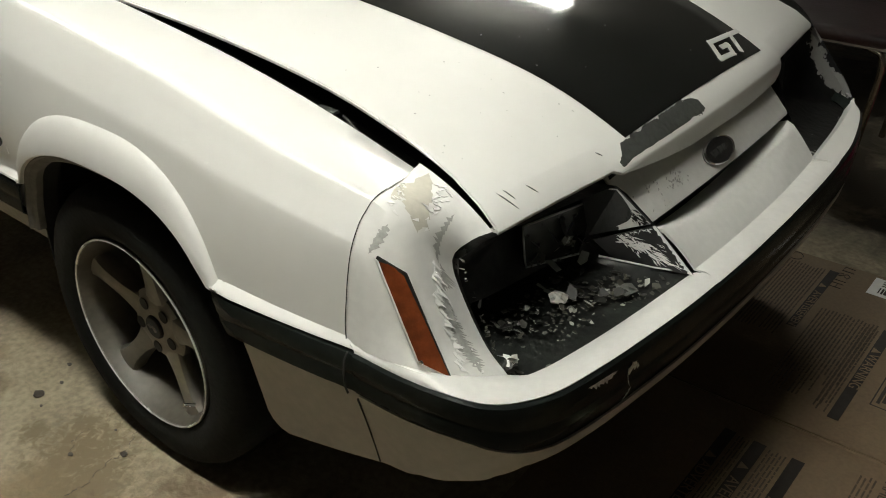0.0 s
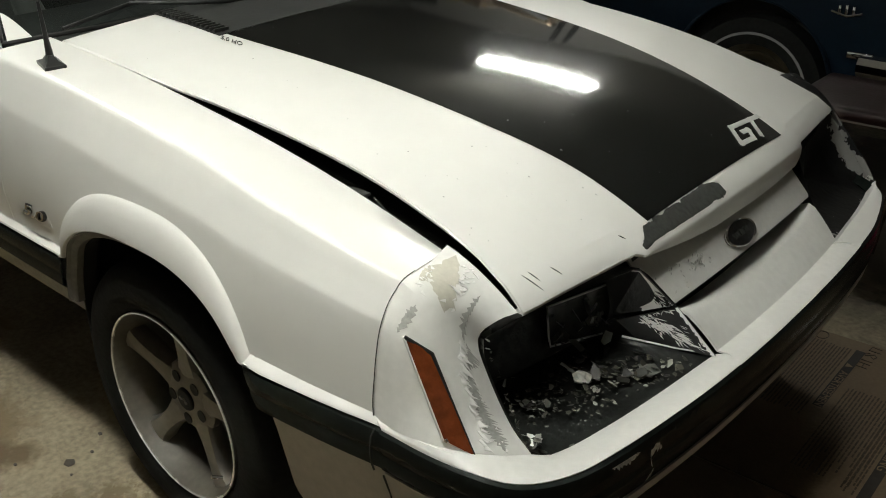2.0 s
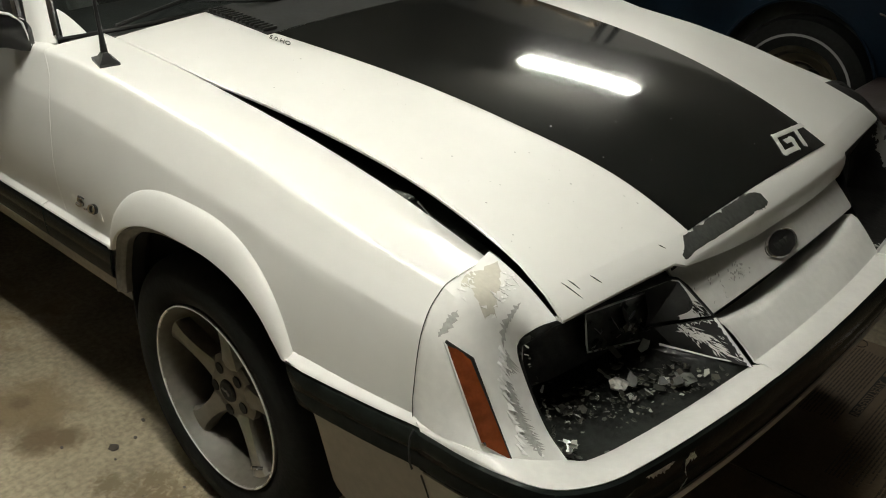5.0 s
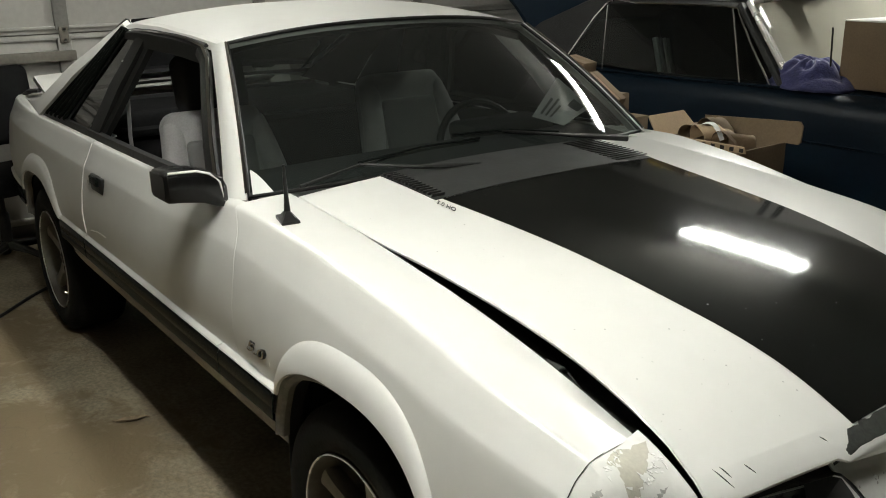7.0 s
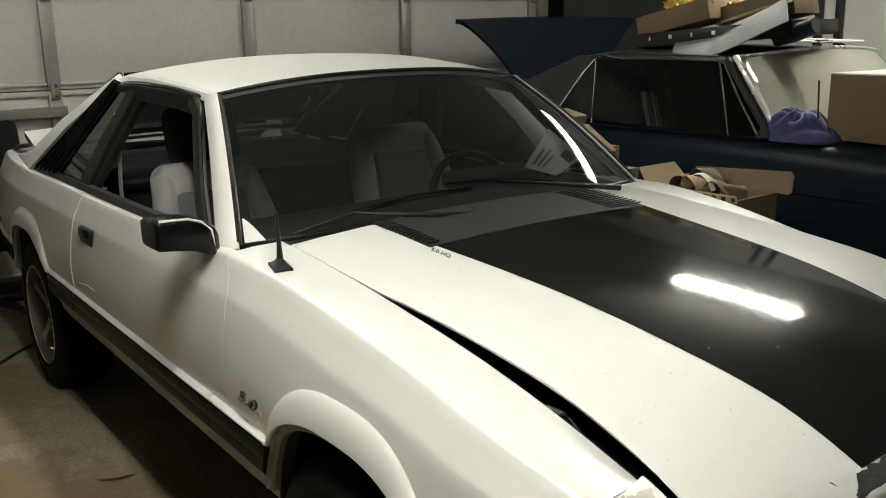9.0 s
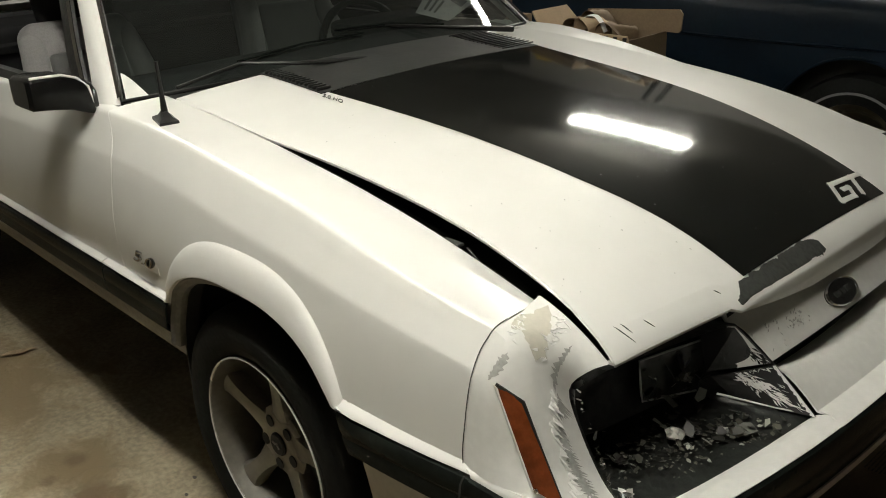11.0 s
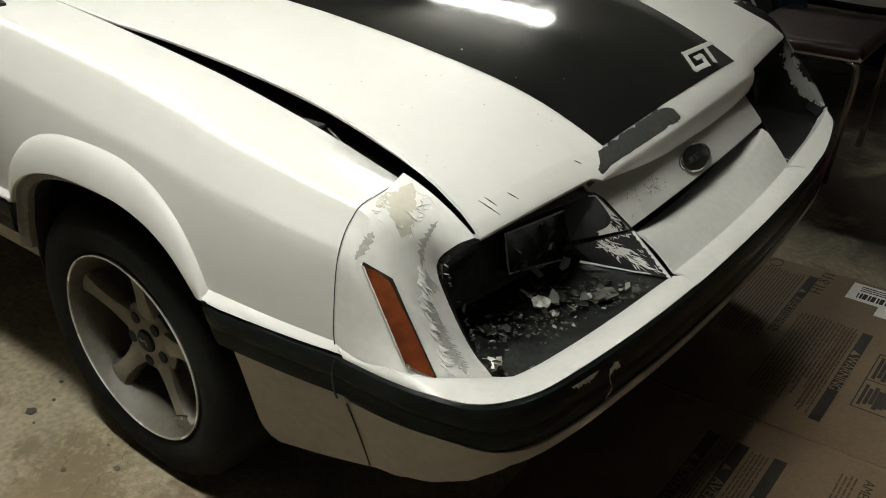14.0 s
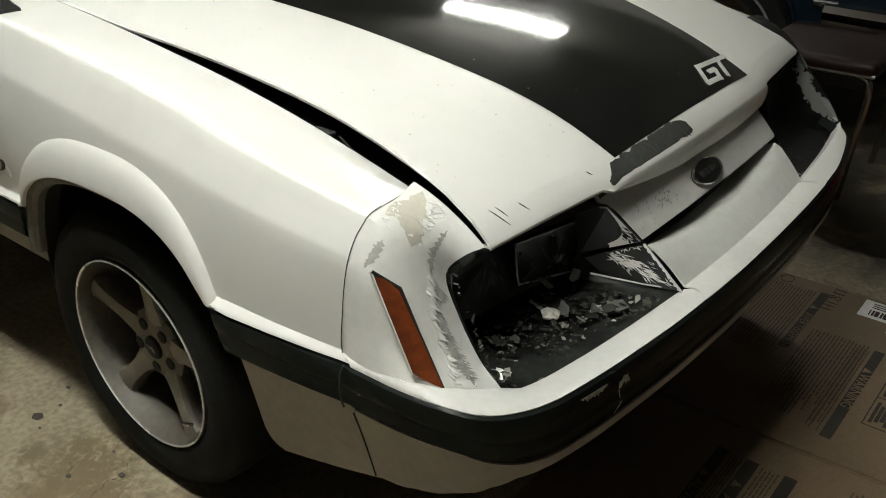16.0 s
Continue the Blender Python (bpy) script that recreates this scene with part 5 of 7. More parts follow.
rng = random.Random(4)
bm = bmesh.new()
for k in range(300):
    # most lie in a drift from the outer corner to the inner facet, the rest are scattered
    f = rng.random()
    x, y = 0.705 + 0.165 * f, -0.655 + 0.315 * f
    spread = 0.030 + 0.030 * f
    x, y = x + rng.gauss(0.0, spread), y + rng.gauss(0.0, spread * 0.6)
    if rng.random() < 0.14:
        f = rng.random()
        x, y = 0.74 + 0.12 * f + rng.uniform(-0.03, 0.06), -0.69 + 0.33 * f
    if x > 0.80 + (y + 0.70) * 0.24 + 0.005 or y < -0.69 or y > -0.325 or x < 0.655:
        continue
    r = min(0.011, 0.0022 * math.exp(abs(rng.gauss(0, 0.65))))
    flake(bm, rng, x, y, 0.5425, r)
for k in range(70):
    f = rng.random()
    x, y = 0.765 + 0.085 * f + rng.gauss(0, 0.018), -0.50 + 0.13 * f + rng.gauss(0, 0.018)
    flake(bm, rng, x, y, 0.5435, min(0.016, 0.005 * math.exp(abs(rng.gauss(0, 0.55)))), 0.35)
for k in range(18):
    flake(bm, rng, 0.752 + rng.gauss(0, 0.016), -0.610 + rng.gauss(0, 0.012), 0.5435, rng.uniform(0.003, 0.008), 0.4)
for k in range(34):
    f, h = rng.random(), abs(rng.gauss(0, 0.022))
    flake(bm, rng, 0.690 + 0.042 * f + 0.004, -0.478 + 0.148 * f, 0.566 - 0.018 * f + h, rng.uniform(0.003, 0.011), 0.9)
for k in range(16):
    flake(bm, rng, 0.800 + rng.gauss(0.004, 0.008), -0.696 + rng.gauss(0, 0.006), 0.545, rng.uniform(0.004, 0.010), 0.5)
for k in range(24):
    f = rng.random()
    flake(bm, rng, 0.716 + 0.07 * f, -0.697 + rng.gauss(0, 0.002), 0.69 - 0.145 * f, rng.uniform(0.0015, 0.004), 1.2)
bmesh.ops.recalc_face_normals(bm, faces=bm.faces[:])
fl = part("flake_debris", bm, M_FLAKE, buckets[0], "loose flakes of paint and broken plastic", angle=10)
fl["kind"] = "stuff"
for x, y, z, r in ((0.806, -0.694, 0.549, 0.012), (0.797, -0.688, 0.546, 0.008), (0.789, -0.697, 0.552, 0.006), (0.714, -0.694, 0.676, 0.006), (0.712, -0.690, 0.688, 0.005)):
    bm = bmesh.new()
    flake(bm, random.Random(int(r * 5000)), x, y, z, r, 0.6)
    part("paint_scrap", bm, M_EDGE, buckets[0], "white scrap of paint", angle=10)
bm = bmesh.new()
flake(bm, random.Random(9), 0.838, -0.405, 0.545, 0.026, 0.12)
part("broken_shard", bm, M_SHARD, buckets[0], "broken shard of grey plastic", angle=10)
for x, y, r in ((0.716, -0.44, 0.020), (0.735, -0.46, 0.014), (0.75, -0.40, 0.016), (0.70, -0.42, 0.012)):
    bm = bmesh.new()
    flake(bm, random.Random(int(x * 1000)), x, y, 0.548, r, 0.4)
    part("reflector_piece", bm, M_SHARD, buckets[0], "broken piece of reflector", angle=10)

# a crumpled scrap of foil lying among the flakes
foil = bmesh.new()
bmesh.ops.create_icosphere(foil, subdivisions=2, radius=1)
for v in foil.verts:
    d = v.co.normalized()
    v.co = Vector((d.x * 0.014, d.y * 0.015, d.z * 0.010)) * (1 + 0.7 * noise.noise(d * 2.7)) + Vector((0.766, -0.503, 0.553))
part("foil_scrap", foil, M_FOIL, buckets[0], "crumpled scrap of bright foil", angle=10)

# amber side marker, let into the cheek behind a raised slanting bezel
MK = [(0.654, -0.811, 0.737), (0.688, -0.790, 0.711), (0.774, -0.797, 0.575), (0.735, -0.820, 0.597)]


def marker_at(u, v, lift=0.0):
    """u across from the rear edge, v down, lift out of the cheek."""
    p = [Vector(q) for q in MK]
    nrm = (p[2] - p[0]).cross(p[1] - p[3]).normalized()
    if nrm.y > 0:
        nrm.negate()
    q = (1 - v) * ((1 - u) * p[0] + u * p[1]) + v * ((1 - u) * p[3] + u * p[2])
    return tuple(q + nrm * lift)


mk = part("side_marker", sheet([[marker_at(u, v, 0.003 + 0.003 * math.sin(math.pi * u)) for u in np.linspace(0.0, 1, 9)] for v in np.linspace(0, 1, 13)], 0.018, (0.6, 0, 0.65)), M_AMBER, car, "amber side marker lens")
part("marker_gasket", tube([marker_at(0, 0, 0.003), marker_at(1, 0, 0.002), marker_at(1, 0.5, 0.002), marker_at(1, 1, 0.002)], [0.0030, 0.0036, 0.0018, 0.0014], 8), M_BLACK, mk)
part("marker_bezel", sheet([[marker_at(u, v, h) for u, h in ((-0.13, -0.014), (-0.10, 0.002), (-0.06, 0.006), (-0.01, 0.006), (0.0, 0.0))] for v in np.linspace(0.03, 1.0, 10)], 0.003, (0.6, 0, 0.65)), M_PAINT, mk)
part("marker_bezel", sheet([[marker_at(u, v, h) for v, h in ((0.995, 0.0), (1.003, 0.005), (1.016, 0.004), (1.022, -0.006))] for u in np.linspace(-0.06, 1.0, 8)], 0.003, (0.6, 0, 0.65)), M_PAINT, mk)
part("marker_screw", lathe([(0, 0), (0.004, 0), (0.003, -0.003), (0, -0.003)], 8, "y"), M_CHROME, mk).location = marker_at(0.1, 0.98, 0.008)

# engine bay darkness under the hood, with a strip of loose tape in the gap
part("engine_bay", box((1.15, 1.22, 0.26), (-0.06, 0, 0.62), 0.0), M_DARK, car)
both("inner_fender_rail", [[(x, -0.632, spline(x, *ZG) - 0.026), (x, -0.610, spline(x, *ZG) - 0.034), (x, -0.575, spline(x, *ZG) - 0.040), (x, -0.560, spline(x, *ZG) - 0.075)] for x in np.linspace(-0.55, 0.56, 20)], M_BARE, 0.003)
part("hood_bumper_rod", tube([(0.41, -0.622, 0.826), (0.45, -0.614, 0.79)], 0.002, 6), M_BARE, car)
part("hood_stop", box((0.045, 0.016, 0.006), (0.372, -0.622, 0.826), 0.002), M_BARE, car)
part("underbody", box((3.6, 1.3, 0.2), (-1.3, 0, 0.33), 0.02), M_DARK, car)
part("front_crossmember", box((0.35, 1.1, 0.14), (0.60, 0, 0.42), 0.02), M_DARK, car)
part("bumper_core", box((0.14, 1.3, 0.09), (0.84, 0, 0.47), 0.02), M_DARK, car)


# wheels
def wheel(at, s):
    w = new("wheel")
    w.parent, w.location = car, at
    if s > 0:
        w.rotation_euler = (0, 0, math.pi)
    part("tyre", lathe([(0.205, 0.10), (0.225, 0.115), (0.27, 0.118), (0.30, 0.108), (0.314, 0.09), (0.318, 0.05), (0.318, -0.05), (0.314, -0.082), (0.303, -0.100), (0.28, -0.112), (0.25, -0.114), (0.225, -0.108), (0.212, -0.098)], 72, "y", True), M_TYRE, w)
    rim = part("rim", lathe([(0.2125, -0.098), (0.2135, -0.101), (0.2132, -0.106), (0.2085, -0.107), (0.206, -0.101), (0.200, -0.085), (0.196, -0.06), (0.188, 0.03), (0.185, 0.08), (0.20, 0.10), (0.2125, 0.098)], 72, "y", True), M_BARREL, w)
    part("rim_lip", lathe([(0.2125, -0.1045), (0.2132, -0.1085), (0.2105, -0.1095), (0.2078, -0.1055)], 72, "y", True), M_LIP, rim)
    part("brake_disc", lathe([(0.0, 0.02), (0.14, 0.02), (0.14, 0.032), (0, 0.032)], 32, "y"), M_BARE, w)
    part("barrel_back", lathe([(0.0, 0.06), (0.187, 0.06), (0.187, 0.065), (0, 0.065)], 32, "y"), M_DARK, w)
    spoke_rows = []
    for r, hw, y, drop in ((0.035, 0.030, -0.062, 0.006), (0.060, 0.036, -0.064, 0.008), (0.080, 0.030, -0.066, 0.012), (0.105, 0.0245, -0.069, 0.016), (0.135, 0.0225, -0.073, 0.018), (0.165, 0.0235, -0.077, 0.018), (0.185, 0.028, -0.079, 0.014), (0.199, 0.036, -0.080, 0.010)):
        spoke_rows.append([(r, y + drop + 0.025, -hw * 0.9), (r, y + drop, -hw), (r, y + 0.003, -hw * 0.78), (r, y, -hw * 0.3), (r, y, hw * 0.3), (r, y + 0.003, hw * 0.78), (r, y + drop, hw), (r, y + drop + 0.025, hw * 0.9)])
    for k in range(5):
        t = radians(72 * k + 90 + SPIN)
        m = Matrix.Rotation(-t, 4, "Y")
        sp = part("spoke", sheet(spoke_rows, 0.004, (0.1, 0.4, 0)), M_RIM, rim)
        sp.data.transform(m)
        m2 = Matrix.Rotation(-(t + radians(36)), 4, "Y")
        nut = part("lug_hole", lathe([(0, -0.0672), (0.0135, -0.0672), (0.0135, -0.0655), (0, -0.0655)], 20, "y"), M_DARK, rim)
        nut.data.transform(m2 @ Matrix.Translation((0.053, 0, 0)))
    part("hub_disc", lathe([(0.0, -0.055), (0.0, -0.066), (0.040, -0.066), (0.068, -0.063), (0.082, -0.055), (0.084, -0.04)], 48, "y"), M_RIM, rim)
    cap = part("centre_cap", lathe([(0.0, -0.05), (0.030, -0.05), (0.026, -0.070), (0.023, -0.0725), (0.0, -0.0735)], 32, "y"), M_COWL, rim, "dark centre cap")
    part("cap_mark", tube([(-0.012, -0.0745, 0.006), (-0.003, -0.0745, 0.002), (0.004, -0.0745, 0.005), (0.012, -0.0745, -0.005)], 0.0022, 6), M_RIM, cap)
    st = part("valve", tube([(0.178, -0.088, -0.02), (0.165, -0.108, -0.018)], 0.004, 8), M_CHROME, rim)
    st.data.transform(Matrix.Rotation(radians(38), 4, "Y"))
    return w


SPIN = -7
for x in (0.0, -2.553):
    for s in (-1, 1):
        wheel((x, s * 0.735, 0.318), s)

# bare grey patch where paint has come off the hood lip, with a ragged edge
rng = random.Random(11)
bm = bmesh.new()
grid = []
for i, y in enumerate(np.linspace(-0.338, -0.035, 90)):
    t = i / 89
    up = 0.7500 + 0.0050 * noise.noise(Vector((y * 48, 0, 0))) + 0.0032 * noise.noise(Vector((y * 170, 3, 0))) + (0.022 * max(0.0, 1 - t / 0.12)) + (-0.009 if 0.80 < t < 0.86 else 0) + 0.012 * max(0, t - 0.88) / 0.12
    xf = hood_front(y)
    dn = min(xf + 0.0025, 0.7900 + 0.005 * noise.noise(Vector((y * 55, 9, 0))) + 0.003 * noise.noise(Vector((y * 160, 5, 0))) + 0.004 * math.sin(3.1 * t) - 0.010 * max(0, t - 0.85) / 0.15)
    row = []
    for f in np.linspace(0, 1, 5):
        x = up + (dn - up) * f
        row.append(bm.verts.new((x, y, hood_z(min(x, xf), y) + 0.0009 - 0.006 * max(0, x - xf + 0.001) / 0.003)))
    grid.append(row)
for a, b in zip(grid, grid[1:]):
    for k in range(4):
        bm.faces.new([a[k], a[k + 1], b[k + 1], b[k]])
bmesh.ops.recalc_face_normals(bm, faces=bm.faces[:])
if sum(f.normal.z for f in bm.faces) < 0:
    bmesh.ops.reverse_faces(bm, faces=bm.faces[:])
part("bare_patch", bm, M_BARE, hood, "bare dark grey patch with ragged paint edge")
for (x0, y0), (x1, y1) in (((0.700, -0.592), (0.734, -0.579)), ((0.702, -0.578), (0.722, -0.571)), ((0.716, -0.535), (0.733, -0.526)), ((0.738, -0.365), (0.748, -0.357))):
    pts = [on_hood(x0 + (x1 - x0) * f, y0 + (y1 - y0) * f, 0.0002) for f in np.linspace(0, 1, 5)]
    part("scratch", tube(pts, [0.0004, 0.0011, 0.0013, 0.001, 0.0004], 5), M_BARE, hood)


rng = random.Random(52)
bm = bmesh.new()
for k in range(46):
    x, y = rng.uniform(-0.45, 0.72), -rng.uniform(0.30, 0.60)
    if k % 3 == 0:
        x = rng.uniform(0.45, 0.74)
    r = rng.choice((0.0006, 0.0008, 0.0011, 0.0017))
    if abs(y) < -stripe_y(x, -1) + 0.02 or abs(y) > hood_edge(x) - 0.02 or x > hood_front(y) - 0.01:
        continue
    bm.faces.new([bm.verts.new(on_hood(x + r * rng.uniform(0.6, 1.5) * math.cos(a), y + r * rng.uniform(0.6, 1.5) * math.sin(a), 0.0006)) for a in (0.3, 1.6, 2.8, 4.0, 5.3)])
part("paint_chip", bm, M_BAREGREY, hood, "tiny chips in white paint")["kind"] = "stuff"

# ---------- cabin ----------
def ws_point(u, v):
    """Windscreen: u from base to top, v from right to left."""
    w = 2 * v - 1
    base = Vector((-0.662 + 0.075 * (1 - abs(w) ** 2.6), 0.728 * w, 0.950 + 0.012 * (1 - w * w)))
    topp = Vector((-1.108 + 0.060 * (1 - abs(w) ** 2.6), 0.566 * w, 1.300 + 0.046 * (1 - abs(w) ** 2.5)))
    p = base.lerp(topp, u)
    bulge = 0.018 * math.sin(math.pi * u)
    return (p.x + bulge * 0.5, p.y, p.z + bulge * 0.8)


rows = [[ws_point(u, v) for v in np.linspace(0, 1, 21)] for u in np.linspace(0, 1, 11)]
wind = part("windscreen", sheet(rows, 0, (-1.6, 0, 0.9)), M_GLASS, car, "tinted windscreen glass")
wind.visible_shadow = False
edge = [ws_point(0, v) for v in np.linspace(0, 1, 21)] + [ws_point(u, 1) for u in np.linspace(0.1, 1, 10)] + [ws_point(1, v) for v in np.linspace(0.95, 0, 20)] + [ws_point(u, 0) for u in np.linspace(0.9, 0.1, 9)]
# white wedge standing in for the reflection of pillar and wing in the glass
part("corner_reflection", sheet([[tuple(Vector(ws_point(u, v)) + Vector((0.004, -0.001, 0.006))) for v in np.linspace(0.006, 0.008 + 0.034 * (1 - u / 0.13) ** 0.8 if u < 0.13 else 0.008, 4)] for u in np.linspace(0.0, 0.13, 7)], 0.001, (-1.6, 0, 0.9)), M_PAINT, wind)
part("windscreen_seal", tube(edge, 0.006, 8, closed=True), M_BLACK, wind)
for v0 in (0.0, 1.0):
    part("reveal_moulding", tube([(p[0] + 0.006, p[1] * 1.012, p[2] + 0.010) for p in (ws_point(u, v0) for u in np.linspace(0.0, 0.98, 12))], 0.0045, 6), M_CHROME, wind, "bright reveal moulding")


def roof_point(u, v):
    w = 2 * v - 1
    x = -1.108 + 0.060 * (1 - abs(w) ** 2.6) * (1 - u) - 0.92 * u
    hw = lerp(u, [0, 0.3, 0.7, 1], [0.566, 0.588, 0.590, 0.560])
    zc = lerp(u, [0, 0.15, 0.4, 0.7, 1], [1.348, 1.372, 1.392, 1.390, 1.360])
    ze = lerp(u, [0, 0.2, 0.5, 0.8, 1], [1.302, 1.322, 1.338, 1.338, 1.318])
    return (x, hw * w, ze + (zc - ze) * (1 - abs(w) ** 2.4))


rows = [[roof_point(u, v) for v in np.linspace(0, 1, 29)] for u in np.linspace(0, 1, 19)]
part("roof", sheet(rows, 0.02, (-1.5, 0, 0.8)), M_PAINT, car)
part("headliner", sheet([[(x, y * 0.97, z - 0.034) for x, y, z in row] for row in rows], 0.004, (-1.5, 0, 2.5)), M_LINING, car, "dark headliner")
# roof rails, screen pillars and rear pillars
rail = [[roof_point(u, 0), (roof_point(u, 0)[0], roof_point(u, 0)[1] - 0.016, roof_point(u, 0)[2] - 0.008), (roof_point(u, 0)[0], roof_point(u, 0)[1] - 0.026, roof_point(u, 0)[2] - 0.028)] for u in np.linspace(0, 1, 15)]
both("roof_rail", rail, M_PAINT, 0.012, inside=(-1.5, 0, 1.0))
pil = []
for u in np.linspace(-0.02, 1.0, 12):
    x, y, z = ws_point(u, 0)
    k = 1 - 0.25 * u
    pil.append([(x + 0.004, y - 0.008, z + 0.004), (x - 0.008, y - 0.028 * k, z + 0.003), (x - 0.030 * k, y - 0.041 * k, z - 0.006), (x - 0.055 * k, y - 0.045 * k, z - 0.018)])
both("screen_pillar", pil, M_PAINT, 0.02, inside=(-1.6, 0, 1.0))
TOP = [(-1.175, -0.607, 1.288), (-1.35, -0.616, 1.303), (-1.60, -0.620, 1.308), (-1.80, -0.614, 1.304), (-1.93, -0.600, 1.294)]
# black window surround: header, sill strip and the slatted rear quarter
both("window_header", [[(x, y + 0.004, z + 0.012), (x, y - 0.014, z - 0.002), (x, y - 0.010, z - 0.052)] for x, y, z in resample(TOP, 12)], M_COWL, 0.012, inside=(-1.5, 0, 1.0))
both("window_sill_strip", [[(x, -0.752, spline(x, *ZS) + 0.030), (x, -0.770, spline(x, *ZS) + 0.026), (x, -0.772, spline(x, *ZS) - 0.001)] for x in np.linspace(-2.62, -0.80, 20)], M_BLACK, 0.01, inside=(-1.5, 0, 0.95))
fr = [(-0.80, -0.762, 0.955), (-0.93, -0.716, 1.055), (-1.05, -0.664, 1.165), (-1.145, -0.620, 1.262), (-1.20, -0.612, 1.288)]
both("door_window_front_frame", [[(x + 0.024, y - 0.002, z + 0.006), (x + 0.004, y - 0.012, z - 0.002), (x - 0.034, y - 0.008, z - 0.022)] for x, y, z in resample(fr, 10)], M_BLACK, 0.014, inside=(-1.6, 0, 1.0))
both("drip_moulding", [[(x + 0.027, y - 0.004, z + 0.010), (x + 0.020, y - 0.010, z + 0.006)] for x, y, z in resample(fr + TOP[1:], 20)], M_CHROME, 0.003, inside=(-1.6, 0, 1.0))
both("centre_pillar", [[(-1.655, -0.622, 1.300), (-1.700, -0.624, 1.302), (-1.745, -0.622, 1.300)], [(-1.78, -0.700, 1.12), (-1.83, -0.702, 1.12), (-1.885, -0.700, 1.12)], [(-1.885, -0.768, 0.935), (-1.94, -0.770, 0.935), (-2.00, -0.768, 0.935)]], M_COWL, 0.02, inside=(-1.6, 0, 0.9))
both("inner_pillar_trim", [[(-1.60, -0.612, 1.30), (-1.64, -0.614, 1.30)], [(-1.83, -0.752, 0.95), (-1.875, -0.755, 0.95)]], M_COWL, 0.02, inside=(-1.6, 0, 0.9))
q0, q1, q2, q3 = (-1.90, -0.604, 1.306), (-1.985, -0.596, 1.308), (-2.67, -0.776, 0.922), (-2.30, -0.772, 0.930)
both("quarter_blank", [[q0, q1], [tuple(0.5 * (a + b) for a, b in zip(q0, q3)), tuple(0.5 * (a + b) for a, b in zip(q1, q2))], [q3, q2]], M_BLACK, 0.01, inside=(-2.0, 0, 0.9))
for s in (-1, 1):
    for k in range(5):
        t = 0.12 + 0.19 * k
        a = [q0[d] + (q1[d] - q0[d]) * t for d in range(3)]
        b = [q3[d] + (q2[d] - q3[d]) * t for d in range(3)]
        b = [a[d] + (b[d] - a[d]) * 0.945 for d in range(3)]
        part("quarter_slat", tube([(a[0], -s * (a[1] - 0.006), a[2]), ((a[0] + b[0]) / 2, -s * ((a[1] + b[1]) / 2 - 0.006), (a[2] + b[2]) / 2), (b[0], -s * (b[1] - 0.006), b[2])], 0.009, 6), M_TRIM, car)
both("quarter_glass", [[(-1.745, -0.618, 1.298), (-1.90, -0.600, 1.300)], [(-2.0, -0.764, 0.95), (-2.30, -0.768, 0.932)]], M_HATCH, 0, inside=(-2.0, 0, 0.9))
# the right window is wound down, the left one is up
g = part("door_glass", sheet(flip([[(-1.16, -0.612, 1.275), (-1.655, -0.618, 1.290)], [(-0.98, -0.69, 1.11), (-1.77, -0.695, 1.12)], [(-0.83, -0.758, 0.952), (-1.885, -0.764, 0.945)]]), 0, (-1.5, 0, 0.9)), M_SIDE, car)
g.visible_shadow = False
# rear pillars, hatch and tail
both("rear_pillar", [[(-1.93, -0.606, 1.312), (-2.03, -0.585, 1.322), (-2.06, -0.55, 1.335)], [(-2.36, -0.700, 1.115), (-2.50, -0.680, 1.135), (-2.56, -0.63, 1.150)], [(-2.67, -0.785, 0.930), (-2.90, -0.745, 0.955), (-2.99, -0.68, 0.975)], [(-2.75, -0.79, 0.90), (-3.15, -0.73, 0.935), (-3.22, -0.68, 0.945)]], M_PAINT, 0.02, inside=(-2.0, 0, 0.8))
both("pillar_lining", [[(-1.95, -0.570, 1.275), (-2.06, -0.510, 1.300)], [(-2.34, -0.660, 1.085), (-2.53, -0.585, 1.125)], [(-2.65, -0.740, 0.905), (-3.00, -0.630, 0.945)]], M_LINING, 0.004, inside=(-2.4, -1.5, 1.4))
hatch = part("hatch_glass", sheet([[(-2.03 - 0.93 * u, w * (0.55 + 0.11 * u), 1.335 - 0.355 * u + 0.012 * (1 - w * w)) for w in np.linspace(-1, 1, 9)] for u in np.linspace(0, 1, 8)], 0, (-2.2, 0, 0.8)), M_HATCH, car)
hatch.visible_shadow = False
part("hatch_edge", tube([(-2.05, -0.56, 1.325), (-2.5, -0.62, 1.155), (-2.96, -0.665, 0.985), (-2.97, 0, 1.0), (-2.96, 0.665, 0.985), (-2.5, 0.62, 1.155), (-2.05, 0.56, 1.325)], 0.014, 6), M_BLACK, hatch)
part("tail_deck", sheet([[(x, w * (0.70 - 0.03 * k), z) for w in np.linspace(-1, 1, 9)] for k, (x, z) in enumerate(((-2.97, 0.975), (-3.15, 0.955), (-3.33, 0.935), (-3.38, 0.90), (-3.40, 0.70), (-3.38, 0.50)))], 0.008, (-2.8, 0, 0.6)), M_PAINT, car)
part("tail_spoiler", sheet([[(-3.00 - 0.03 * abs(w), w * 0.67, 0.985 - 0.02 * abs(w)), (-3.10 - 0.03 * abs(w), w * 0.68, 1.045 - 0.03 * abs(w)), (-3.22 - 0.02 * abs(w), w * 0.67, 1.062 - 0.03 * abs(w)), (-3.26, w * 0.67, 1.040 - 0.03 * abs(w)), (-3.20, w * 0.66, 0.960)] for w in np.linspace(-1, 1, 13)], 0.01, (-3.25, 0, 0.97)), M_PAINT, car, "white rear spoiler")
